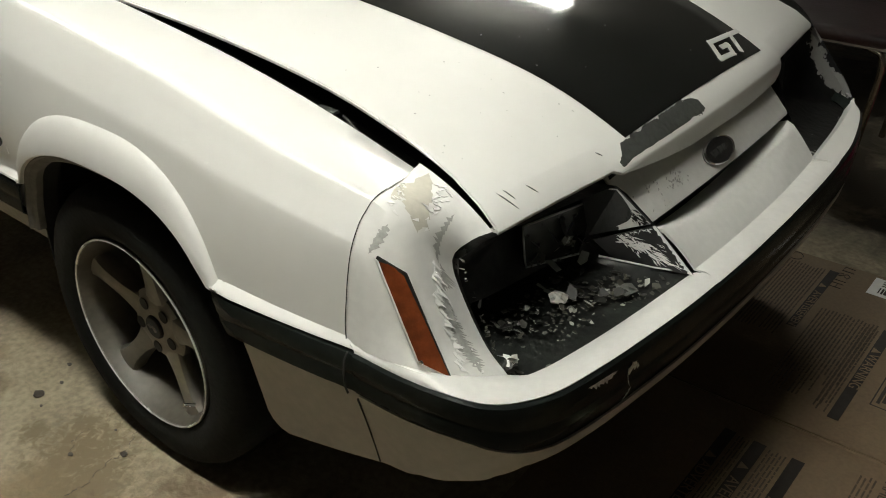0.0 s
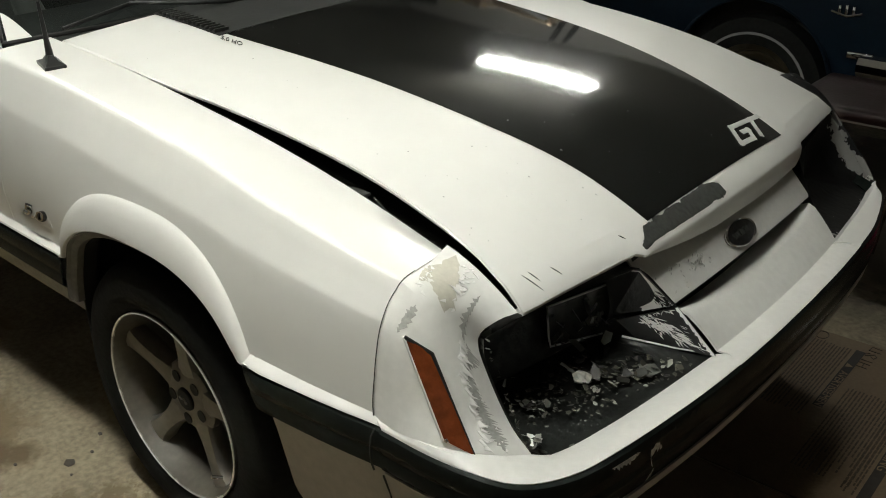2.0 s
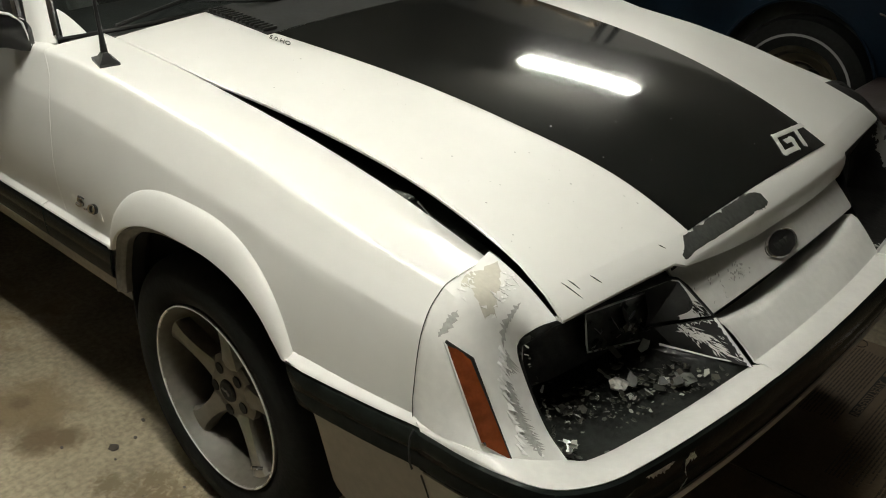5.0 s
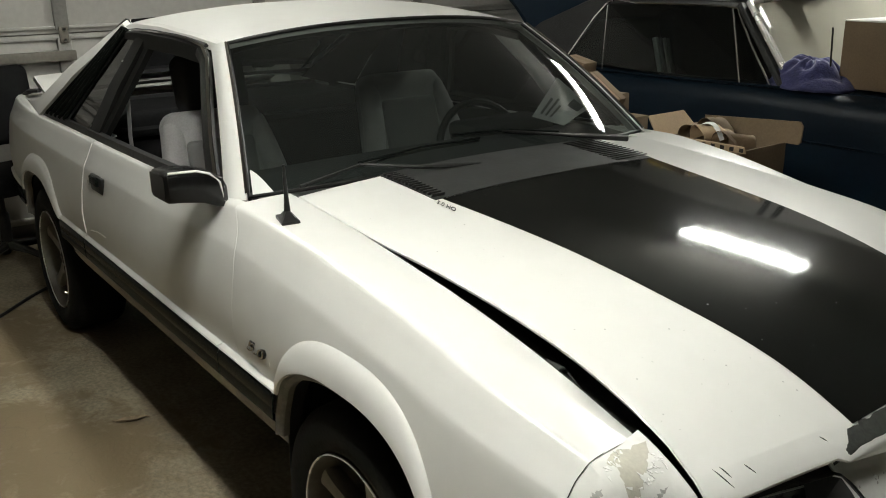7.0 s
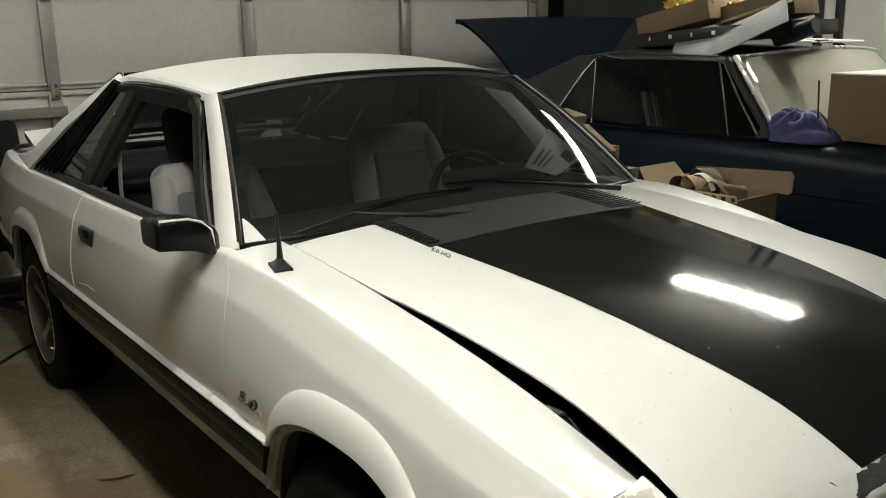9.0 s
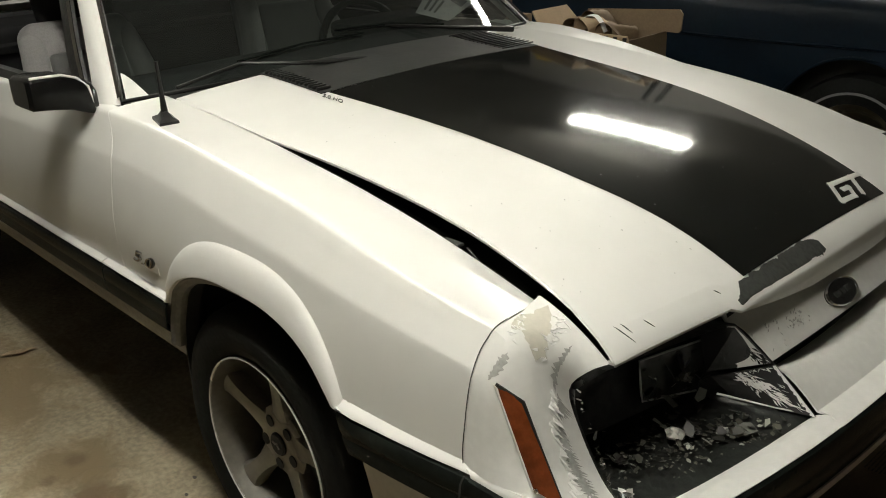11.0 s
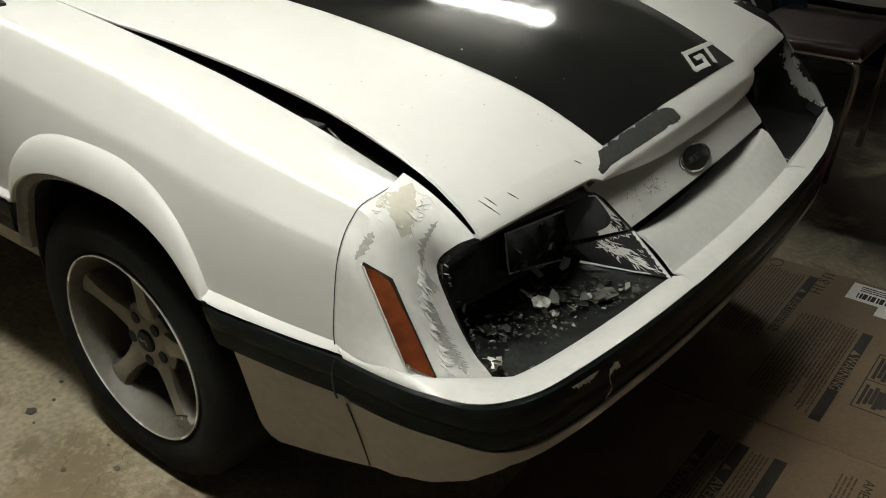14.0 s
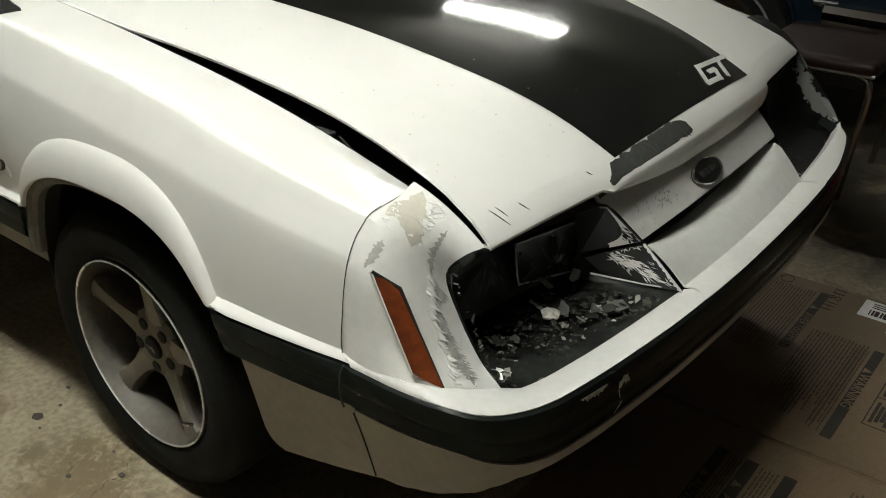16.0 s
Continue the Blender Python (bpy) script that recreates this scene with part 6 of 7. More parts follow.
for s in (-1, 1):
    part("spoiler_gasket", tube([(-3.04, s * 0.695, 0.985), (-3.22, s * 0.70, 0.965), (-3.42, s * 0.70, 0.925)], [0.010, 0.012, 0.008], 6), M_BLACK, car)
part("rear_bumper", box((0.14, 1.50, 0.12), (-3.40, 0, 0.54), 0.03), M_TRIM, car)

# mirror on the right door: a boxy black shell on a short foot
shell = []
for y, x0, x1, z0, z1 in ((-0.776, -0.740, -0.684, 0.926, 0.985), (-0.790, -0.765, -0.672, 0.930, 1.008), (-0.810, -0.780, -0.666, 0.936, 1.020), (-0.845, -0.790, -0.664, 0.950, 1.030), (-0.900, -0.790, -0.666, 0.958, 1.036), (-0.930, -0.786, -0.671, 0.960, 1.034), (-0.938, -0.776, -0.680, 0.966, 1.028)):
    ring = []
    for a in range(20):
        c, q = math.cos(2 * math.pi * a / 20), math.sin(2 * math.pi * a / 20)
        k = lambda v: math.copysign(abs(v) ** 0.22, v)
        ring.append(((x0 + x1) / 2 + (x1 - x0) / 2 * k(c), y, (z0 + z1) / 2 + (z1 - z0) / 2 * k(q)))
    shell.append(ring + ring[:1])
shell = [[(-0.71, -0.776, 0.955)] * 21] + shell + [[(-0.73, -0.939, 1.0)] * 21]
mb = sheet(shell, 0, (-0.735, -0.87, 1.0))
bmesh.ops.remove_doubles(mb, verts=mb.verts[:], dist=1e-5)
mirror = part("door_mirror", mb, M_GLOSSBLACK, car, "black door mirror")
part("mirror_plate", box((0.004, 0.10, 0.055), (-0.791, -0.885, 0.997), 0.0015), M_CHROME, mirror)
part("mirror_edge", tube([(-0.668, -0.93, 1.038), (-0.666, -0.86, 1.036), (-0.668, -0.825, 1.024), (-0.670, -0.800, 1.000), (-0.676, -0.790, 0.945)], 0.0032, 6), M_PAINT, mirror)
for s in (-1, 1):
    # flush door handle: recess and flap
    yh = side_y(-1.69, 0.81)
    h = part("door_handle", box((0.135, 0.016, 0.058), (-1.685, -s * yh, 0.812), 0.006), M_BLACK, car, "black flush door handle")
    part("handle_flap", box((0.085, 0.014, 0.030), (-1.69, -s * (yh - 0.010), 0.824), 0.004), M_TRIM, h)
    part("lock_cylinder", lathe([(0, 0), (0.010, 0), (0.009, 0.004), (0, 0.004)], 12, "y"), M_CHROME, h).location = (-1.79, -s * (yh - 0.006) , 0.80)

# highlight on the right door's rear edge, made as a white line, and a curled scratch beside it
part("door_edge_highlight", tube([(-1.871, side_y(-1.87, z) - 0.001, z) for z in np.linspace(0.60, 0.90, 12)], 0.0022, 6), M_EDGE, car)
part("door_scratch", tube(smooth_line([(-1.80, side_y(-1.80, 0.625) - 0.0005, 0.625), (-1.74, side_y(-1.74, 0.636) - 0.001, 0.634), (-1.68, side_y(-1.68, 0.640) - 0.001, 0.642), (-1.60, side_y(-1.60, 0.648) - 0.0005, 0.642)], 4), [0.0006] + [0.0022] * 11 + [0.0006], 6), M_EDGE, car)

# antenna on the right wing
ab = bmesh.new()
rings = []
for k, z in ((0.9, -0.012), (1.0, 0.002), (1.0, 0.007), (0.55, 0.013), (0.26, 0.024)):
    rings.append([ab.verts.new((-0.415 + k * dx, -0.742 + k * dy, 0.943 + z - 0.06 * k * dx)) for dx, dy in ((-0.036, -0.014), (-0.034, 0.028), (0.036, 0.014), (0.030, -0.030))])
for a, b in zip(rings, rings[1:]):
    for k in range(4):
        ab.faces.new([a[k], a[(k + 1) % 4], b[(k + 1) % 4], b[k]])
ab.faces.new(rings[-1])
ab.faces.new(rings[0])
bmesh.ops.recalc_face_normals(ab, faces=ab.faces[:])
part("antenna_base", ab, M_BLACK, car, "black antenna base")
part("antenna_mast", tube([(-0.415, -0.742, 0.950), (-0.418, -0.741, 1.00), (-0.425, -0.739, 1.075)], [0.009, 0.0055, 0.0035], 10), M_BLACK, car)

# wipers
for pts in ([(-0.585, -0.62, 0.975), (-0.635, -0.42, 0.992), (-0.655, -0.20, 1.004), (-0.640, 0.0, 1.008)], [(-0.56, 0.50, 0.974), (-0.60, 0.28, 1.000), (-0.655, 0.10, 1.020), (-0.665, -0.08, 1.024)]):
    wp = part("wiper_blade", tube(pts, 0.0045, 6), M_BLACK, car)
    part("wiper_frame", tube([(x + 0.008, y, z + 0.010) for x, y, z in pts[1:]], 0.003, 6), M_TRIM, wp)
part("wiper_arm", tube([(-0.50, -0.10, 0.972), (-0.53, -0.30, 0.990), (-0.625, -0.42, 0.998)], [0.009, 0.006, 0.004], 8), M_BLACK, car)
part("wiper_arm", tube([(-0.51, 0.50, 0.972), (-0.56, 0.34, 0.992), (-0.65, 0.10, 1.026)], [0.010, 0.006, 0.004], 8), M_BLACK, car)
part("cowl_grille", sheet([[(x, w * 0.70, 0.940 + 0.014 * (1 - w * w) - 0.25 * max(0, x + 0.60)) for w in np.linspace(-1, 1, 17)] for x in (-0.74, -0.66, -0.60, -0.565, -0.55)], 0.01, (-0.6, 0, 0.5)), M_BLACK, car, "black cowl grille")

# interior
part("cabin_floor", box((2.3, 1.42, 0.05), (-1.75, 0, 0.42), 0.0), M_INTERIOR, car)
part("firewall", box((0.05, 1.42, 0.50), (-0.66, 0, 0.68), 0.0), M_INTERIOR, car)
for s in (-1, 1):
    part("door_card", box((2.2, 0.03, 0.46), (-1.75, s * 0.725, 0.70), 0.01), M_INTERIOR, car)
part("cargo_cover", box((0.9, 1.36, 0.03), (-2.52, 0, 0.90), 0.01), M_LINING, car)
part("cargo_back", box((0.03, 1.36, 0.5), (-2.96, 0, 0.68), 0.0), M_INTERIOR, car)
dash = [[(x, w * 0.68, z + 0.008 * (1 - w * w)) for w in np.linspace(-1, 1, 9)] for x, z in ((-0.68, 0.945), (-0.80, 0.955), (-0.93, 0.95), (-0.98, 0.93), (-1.0, 0.85), (-0.97, 0.62))]
part("dashboard", sheet(dash, 0.02, (-0.75, 0, 0.7)), M_INTERIOR, car)
part("gauge_hood", box((0.16, 0.36, 0.06), (-0.98, 0.37, 0.965), 0.02), M_INTERIOR, car)
ring = [(-1.08 - 0.19 * math.cos(t) * 0.35, 0.37 + 0.19 * math.sin(t), 0.86 + 0.19 * math.cos(t) * 0.90) for t in np.linspace(0, 2 * math.pi, 33)[:-1]]
sw = part("steering_wheel", tube(ring, 0.014, 8, closed=True), M_BLACK, car)
part("steering_boss", box((0.05, 0.20, 0.09), (-1.07, 0.37, 0.85), 0.02), M_BLACK, sw)
part("steering_column", tube([(-1.06, 0.37, 0.85), (-0.85, 0.37, 0.78)], 0.03, 10), M_BLACK, sw)


def pillow(size, at, rot, puff=0.25):
    b = bmesh.new()
    bmesh.ops.create_cube(b, size=1)
    bmesh.ops.scale(b, vec=size, verts=b.verts[:])
    bmesh.ops.bevel(b, geom=b.edges[:], offset=min(size) * puff, segments=5, profile=0.5, clamp_overlap=True, affect="EDGES")
    bmesh.ops.transform(b, matrix=Matrix.Translation(at) @ rot.to_4x4(), verts=b.verts[:])
    return b


lean = Euler((0, radians(-16), 0)).to_matrix()
for s in (-1, 1):
    seat = new("seat")
    seat.parent = car
    seat["label"] = "grey velour high-back bucket seat"
    y, dz = (0.335, 0.0) if s > 0 else (-0.450, -0.065)
    part("cushion", pillow((0.52, 0.50, 0.16), (-1.24, y, 0.58), Euler((0, radians(-6), 0)).to_matrix()), M_SEAT, seat)
    back = pillow((0.12, 0.43, 0.64), (0, 0, 0), Matrix.Identity(3), 0.36)
    for v in back.verts:
        k = max(0.0, v.co.z / 0.32)
        v.co.y *= 1 - 0.20 * k
        v.co.x += 0.02 * k * k
    bmesh.ops.transform(back, matrix=Matrix.Translation((-1.53, y, 0.79 + dz)) @ lean.to_4x4(), verts=back.verts[:])
    part("backrest", back, M_SEAT, seat)
    part("backrest_insert", pillow((0.045, 0.25, 0.36), (-1.475, y, 0.84 + dz), lean, 0.45), M_SEATIN, seat)
    for k in (-1, 1):
        line = [(-1.572, y + k * 0.148, 1.055), (-1.535, y + k * 0.160, 1.00), (-1.485, y + k * 0.180, 0.90), (-1.445, y + k * 0.205, 0.78), (-1.42, y + k * 0.215, 0.66)]
        part("bolster", tube(smooth_line([(a, b, c + dz) for a, b, c in line], 5), 0.042, 12), M_SEAT, seat)
    if s < 0:
        part("headrest", pillow((0.10, 0.26, 0.22), (-1.66, -0.415, 1.12), lean, 0.45), M_INTERIOR, seat)
part("rear_bench", pillow((0.18, 1.20, 0.50), (-2.15, 0, 0.72), Euler((0, radians(-24), 0)).to_matrix(), 0.3), M_LINING, car)
part("seat_belt", sheet([[(-1.80, -0.655, 1.17), (-1.835, -0.655, 1.17)], [(-1.76, -0.68, 0.95), (-1.80, -0.68, 0.95)], [(-1.70, -0.69, 0.70), (-1.745, -0.69, 0.70)]], 0.002, (-1.7, 0, 0.9)), M_SEAT, car)
part("belt_anchor", box((0.04, 0.02, 0.07), (-1.815, -0.655, 1.175), 0.008), M_CHROME, car)
# printed sheet lying behind the screen
PAPER = [(-0.905, 0.445, 1.000), (-0.955, 0.606, 1.118), (-0.91, 0.735, 1.004), (-0.86, 0.555, 0.962)]
sheet_ob = part("windscreen_paper", sheet([[PAPER[0], PAPER[3]], [PAPER[1], PAPER[2]]], 0.0008, (-1.2, 0.5, 0.8)), M_PAPER)
for u0, u1, v0, v1 in ((0.12, 0.55, 0.15, 0.22), (0.12, 0.62, 0.30, 0.36), (0.12, 0.50, 0.44, 0.50), (0.60, 0.85, 0.60, 0.90)):
    def on_paper(u, v):
        return tuple((1 - v) * ((1 - u) * PAPER[0][d] + u * PAPER[1][d]) + v * ((1 - u) * PAPER[3][d] + u * PAPER[2][d]) + 0.0012 * (1, -0.5, 0.8)[d] for d in range(3))
    part("print_bar", sheet([[on_paper(u0, v0), on_paper(u0, v1)], [on_paper(u1, v0), on_paper(u1, v1)]], 0.0004, (-1.2, 0.5, 0.8)), M_GREYPAPER, sheet_ob)
tagged(sheet_ob, "white printed sheet propped behind the windscreen", "paper")

# side badge, hood lettering
badge = part("wing_badge", box((0.135, 0.003, 0.036), (-0.400, flank(-0.40) + 0.003, 0.648), 0.001), M_PAINT, car)
for dy, mat_ in ((0.0, M_BLACK), (-0.0022, M_CHROME)):
    lettering("5.0", 0.036 if dy else 0.040, Matrix.Translation((-0.402, flank(-0.40) - 0.0005 + dy, 0.650)) @ Matrix.Rotation(radians(90), 4, "X") @ Matrix.Diagonal((2.1, 1.0, 1, 1)), mat_, badge, "engine_badge", 0.0016, 0.3)
lettering("5.0 HO", 0.024, Matrix.Translation(on_hood(-0.250, -0.397, 0.0052)) @ Matrix.Rotation(radians(2.5), 4, "X") @ Matrix.Rotation(radians(5), 4, "Y") @ Matrix.Rotation(radians(3.5), 4, "Z"), M_BLACK, hood, "hood_lettering", 0.0006, -0.9)


# ---------- the dark blue car beyond ----------
blue = thing("blue_car", "dark blue classic coupe with black vinyl roof and chrome trim", "car", (0, 0, 0))


BF = 1.98
BARCH = [(-0.04, 0.345, 0.33, 0.37), (-2.78, 0.35, 0.33, 0.36)]


def blue_side(x0, x1):
    xs = set(np.linspace(x0, x1, 60).tolist())
    for c, a, z0, b in BARCH:
        xs |= {c + a * math.cos(radians(t)) for t in range(6, 175, 6)}
    rows = []
    for x in sorted(v for v in xs if x0 <= v <= x1):
        zb = 0.26
        for c, a, z0, b in BARCH:
            if abs(x - c) < a:
                zb = z0 + b * math.sqrt(1 - ((x - c) / a) ** 2)
        zt = lerp(x, [-3.7, -2.4, -1.1, 0.2, 0.75], [0.90, 0.93, 0.945, 0.915, 0.86])
        row = []
        for f in (0, 0.04, 0.12, 0.25, 0.42, 0.55, 0.62, 0.8, 1):
            z = zt + (zb - zt) * f
            d = (zt - z)
            y = BF + lerp(d, [0, 0.02, 0.08, 0.22, 0.32, 0.42, 0.7], [0.06, 0.03, 0.008, 0.0, -0.004, 0.012, 0.05])
            row.append((x, y, z))
        rows.append([(x, BF + 0.12, zt + 0.012)] + row)
    return rows


part("body_side", sheet(blue_side(-3.65, 0.72), 0.006, (-1, 3, 0.6)), M_BLUE, blue)
for c, a, z0, b in BARCH:
    part("arch_lip", tube([(c + a * math.cos(radians(t)), BF + 0.004, z0 + b * math.sin(radians(t))) for t in np.linspace(0, 180, 30)], 0.008, 8), M_BLUE, blue)
    part("wheel_well", sheet([[(c + (a + .01) * math.cos(radians(t)), y, z0 + (b + .01) * math.sin(radians(t))) for y in (BF + 0.02, BF + 0.3)] for t in np.linspace(-40, 220, 24)], 0.004, (c, BF, 2)), M_DARK, blue)
    w = new("wheel")
    w.parent, w.location = blue, (c, BF + 0.13, 0.312)
    part("tyre", lathe([(0.18, 0.09), (0.26, 0.10), (0.305, 0.08), (0.312, 0.03), (0.312, -0.05), (0.30, -0.082), (0.262, -0.098), (0.235, -0.099), (0.20, -0.088), (0.18, -0.08)], 48, "y", True), M_TYRE, w)
    part("tyre_line", lathe([(0.236, -0.1005), (0.246, -0.1015), (0.246, -0.096), (0.236, -0.096)], 48, "y", True), M_GREYPAPER, w)
    part("rim", lathe([(0.0, -0.05), (0.06, -0.075), (0.12, -0.055), (0.16, -0.06), (0.175, -0.085), (0.196, -0.092), (0.199, -0.085), (0.18, -0.02), (0.0, -0.02)], 48, "y"), M_CHROME, w, "chrome wheel")
part("hood_top", sheet([[(x, BF + 0.10 + 1.44 * v, lerp(x, [-0.95, 0.2, 0.72], [0.955, 0.93, 0.872]) + 0.03 * math.sin(math.pi * v)) for v in np.linspace(0, 1, 11)] for x in np.linspace(-1.0, 0.74, 10)], 0.008, (-0.2, 2.7, 0.5)), M_BLUE, blue)
part("nose", box((0.10, 1.5, 0.42), (0.71, BF + 0.82, 0.63), 0.04), M_BLUE, blue)
part("front_bumper", tube(smooth_line([(0.40, BF + 0.0, 0.50), (0.66, BF - 0.015, 0.50), (0.80, BF + 0.06, 0.50), (0.86, BF + 0.3, 0.50), (0.88, BF + 0.82, 0.50), (0.80, BF + 1.58, 0.50)], 5), 0.045, 10), M_CHROME, blue, "chrome front bumper")
part("body_core", box((4.2, 1.45, 0.5), (-1.5, BF + 0.85, 0.50), 0.02), M_DARK, blue)
part("side_lamp", box((0.10, 0.018, 0.028), (0.395, BF - 0.006, 0.535), 0.006), M_CHROME, blue)
for k in range(3):
    part("wing_emblem", box((0.012, 0.008, 0.045 - 0.008 * abs(k - 1)), (0.29 + 0.026 * k, BF - 0.004, 0.695), 0.003), M_CHROME, blue)
part("wing_emblem_bar", tube([(0.26, BF - 0.006, 0.69), (0.32, BF - 0.008, 0.675), (0.375, BF - 0.006, 0.69)], 0.004, 6), M_CHROME, blue)
part("body_crease", tube([(-1.2, BF - 0.004, 0.735), (-0.45, BF - 0.006, 0.735), (0.1, BF - 0.006, 0.742)], 0.006, 6), M_BLUE, blue)
# glasshouse
def blue_roof(u, v):
    x = lerp(u, [0, 0.12, 0.45, 0.65, 0.85, 1], [-1.27, -1.38, -2.07, -2.37, -2.76, -2.98])
    z = lerp(u, [0, 0.12, 0.45, 0.65, 0.85, 1], [1.325, 1.345, 1.357, 1.325, 1.185, 1.02])
    hw = lerp(u, [0, 0.5, 0.8, 1], [0.60, 0.62, 0.64, 0.68])
    w = 2 * v - 1
    return (x, BF + 0.80 + hw * w, z - 0.03 * abs(w) ** 3)


part("vinyl_roof", sheet([[blue_roof(u, v) for v in np.linspace(0, 1, 15)] for u in np.linspace(0, 1, 27)], 0.02, (-1.8, BF + 0.8, 0.8)), M_VINYL, blue, "black vinyl roof")
TOPS = [(-1.382, BF + 0.165, 1.291), (-1.7, BF + 0.16, 1.296), (-2.0, BF + 0.16, 1.296), (-2.217, BF + 0.16, 1.287)]
part("roof_side", sheet([[(x, BF + 0.215, z + 0.025), (x, BF + 0.175, z + 0.012), (x, BF + 0.165, z)] for x, y, z in resample([(-1.29, 0, 1.293)] + TOPS, 14)], 0.01, (-1.8, BF + 0.8, 0.9)), M_VINYL, blue)
part("sail_panel", sheet([[(-2.217, BF + 0.163, 1.285), (-2.30, BF + 0.17, 1.31), (-2.37, BF + 0.20, 1.31)], [(-2.33, BF + 0.10, 1.11), (-2.55, BF + 0.11, 1.16), (-2.76, BF + 0.16, 1.165)], [(-2.42, BF + 0.055, 0.985), (-2.75, BF + 0.07, 0.99), (-2.99, BF + 0.11, 1.0)], [(-2.45, BF + 0.05, 0.93), (-2.8, BF + 0.06, 0.93), (-3.1, BF + 0.08, 0.93)]], 0.02, (-2.2, BF + 0.8, 1.0)), M_VINYL, blue)
FRONT = [(-1.057, BF + 0.052, 0.950), (-1.225, BF + 0.11, 1.135), (-1.33, BF + 0.15, 1.258), (-1.382, BF + 0.163, 1.289)]
part("window_chrome", tube(smooth_line(FRONT + TOPS[1:] + [(-2.415, BF + 0.06, 0.996)], 3), 0.0055, 6), M_CHROME, blue)
part("belt_chrome", tube([(-1.0, BF + 0.045, 0.950), (-1.6, BF + 0.045, 0.942), (-2.5, BF + 0.05, 0.94)], 0.006, 6), M_BLUE, blue)
part("vent_pillar", tube([(-1.227, BF + 0.055, 0.948), (-1.372, BF + 0.158, 1.282)], 0.006, 6), M_CHROME, blue)
part("quarter_pillar", tube([(-2.132, BF + 0.055, 0.94), (-2.205, BF + 0.158, 1.28)], 0.004, 6), M_STILE, blue)
part("side_window", sheet([[(-1.06, BF + 0.058, 0.955), (-1.75, BF + 0.058, 0.948), (-2.42, BF + 0.062, 0.99)], [(-1.382, BF + 0.158, 1.287), (-1.8, BF + 0.156, 1.292), (-2.215, BF + 0.158, 1.283)]], 0, (-1.7, BF + 0.8, 1)), M_GLASSD, blue)
part("cabin_tub", box((1.6, 1.3, 0.1), (-1.8, BF + 0.8, 0.80), 0.02), M_INTERIOR, blue)
# added panel that shuts off the far window to keep the cabin dark
part("far_dark_panel", box((1.35, 0.03, 0.45), (-2.08, BF + 1.36, 1.06), 0.01), M_INTERIOR, blue)
for y in (0.45, 1.05):
    part("seat_back", pillow((0.14, 0.5, 0.5), (-1.78, BF + y, 1.02), Euler((0, radians(-14), 0)).to_matrix(), 0.35), M_INTERIOR, blue)
part("rear_seat", pillow((0.2, 1.2, 0.4), (-2.45, BF + 0.8, 0.98), Euler((0, radians(-20), 0)).to_matrix(), 0.35), M_INTERIOR, blue)
for x, w, m in ((-1.80, 0.030, M_PAPER), (-1.765, 0.012, M_GREYPAPER), (-1.74, 0.010, M_PAPER), (-1.715, 0.010, M_GREYPAPER)):
    part("bright_slat", box((w, 0.02, 0.20), (x, BF + 0.13, 1.03), 0.004, Euler((0, radians(-16), 0)).to_matrix()), m, blue, "pale slat leaning inside the window")


def bws(u, v):
    w = 2 * v - 1
    a = Vector((-0.955 + 0.11 * (1 - abs(w) ** 3.2), BF + 0.80 + 0.725 * w, 0.958))
    b = Vector((-1.285 + 0.06 * (1 - abs(w) ** 3.2), BF + 0.80 + 0.635 * w, 1.310 + 0.030 * (1 - w * w)))
    return tuple(a.lerp(b, u))


part("windscreen", sheet([[bws(u, v) for v in np.linspace(0, 1, 41)] for u in np.linspace(0, 1, 9)], 0, (-1.8, BF + 0.8, 1)), M_PALEGLASS, blue, "pale windscreen")
# chrome trim, thickened along the pillar in place of the tube's reflected streak
part("windscreen_chrome", tube([bws(u, 0) for u in np.linspace(0, 1, 8)] + [bws(1, v) for v in np.linspace(0.05, 1, 14)], [0.017] * 8 + [0.010] * 14, 10), M_LIP, blue)
part("screen_pillar", tube([(-1.00, BF + 0.06, 0.955), (-1.335, BF + 0.165, 1.30)], 0.020, 8), M_VINYL, blue)
part("radio_antenna", tube([(-0.803, 2.10, 0.915), (-0.818, 2.10, 1.22)], 0.004, 6), M_BLACK, blue)
# raised boot lid at the back, narrowing towards its hinges, with a rolled lip
lid = []
for t in np.linspace(0, 1, 10):
    y0, y1 = 2.60 - 0.46 * t ** 1.6, 3.42 + 0.42 * t ** 1.6
    lid.append([(-3.36 - 0.07 * t, y0 + (y1 - y0) * v, 1.02 + 0.50 * t + 0.012 * math.sin(math.pi * v)) for v in np.linspace(0, 1, 13)])
lid.append([(x - 0.07, y, z + 0.010) for x, y, z in lid[-1]])
part("boot_lid", sheet(lid, 0.03, (-4.5, BF + 0.9, 1)), M_BLUE, blue, "raised dark blue boot lid")
part("boot_top", sheet([[(x, BF + 0.1 + 1.4 * v, z) for v in np.linspace(0, 1, 5)] for x, z in ((-2.9, 0.99), (-3.2, 0.965), (-3.62, 0.93), (-3.66, 0.6))], 0.01, (-3, 2.8, 0.5)), M_BLUE, blue)


# ---------- clutter on and beside the blue car ----------
def carton(name, size, at, rz, label, opened=True, tilt=(0, 0), group="", mat=None, lid=None):
    """An open-topped cardboard box with real walls and folded flaps; at is the middle of its base."""
    ob = thing(name, label, "box", at, group)
    ob.rotation_euler = (radians(tilt[0]), radians(tilt[1]), radians(rz))
    sx, sy, sz = size
    t = 0.006
    mat = mat or M_CARD
    part("base", box((sx, sy, t), (0, 0, t / 2), 0.001), mat, ob)
    part("wall", box((t, sy, sz), (sx / 2 - t / 2, 0, sz / 2), 0.001), mat, ob)
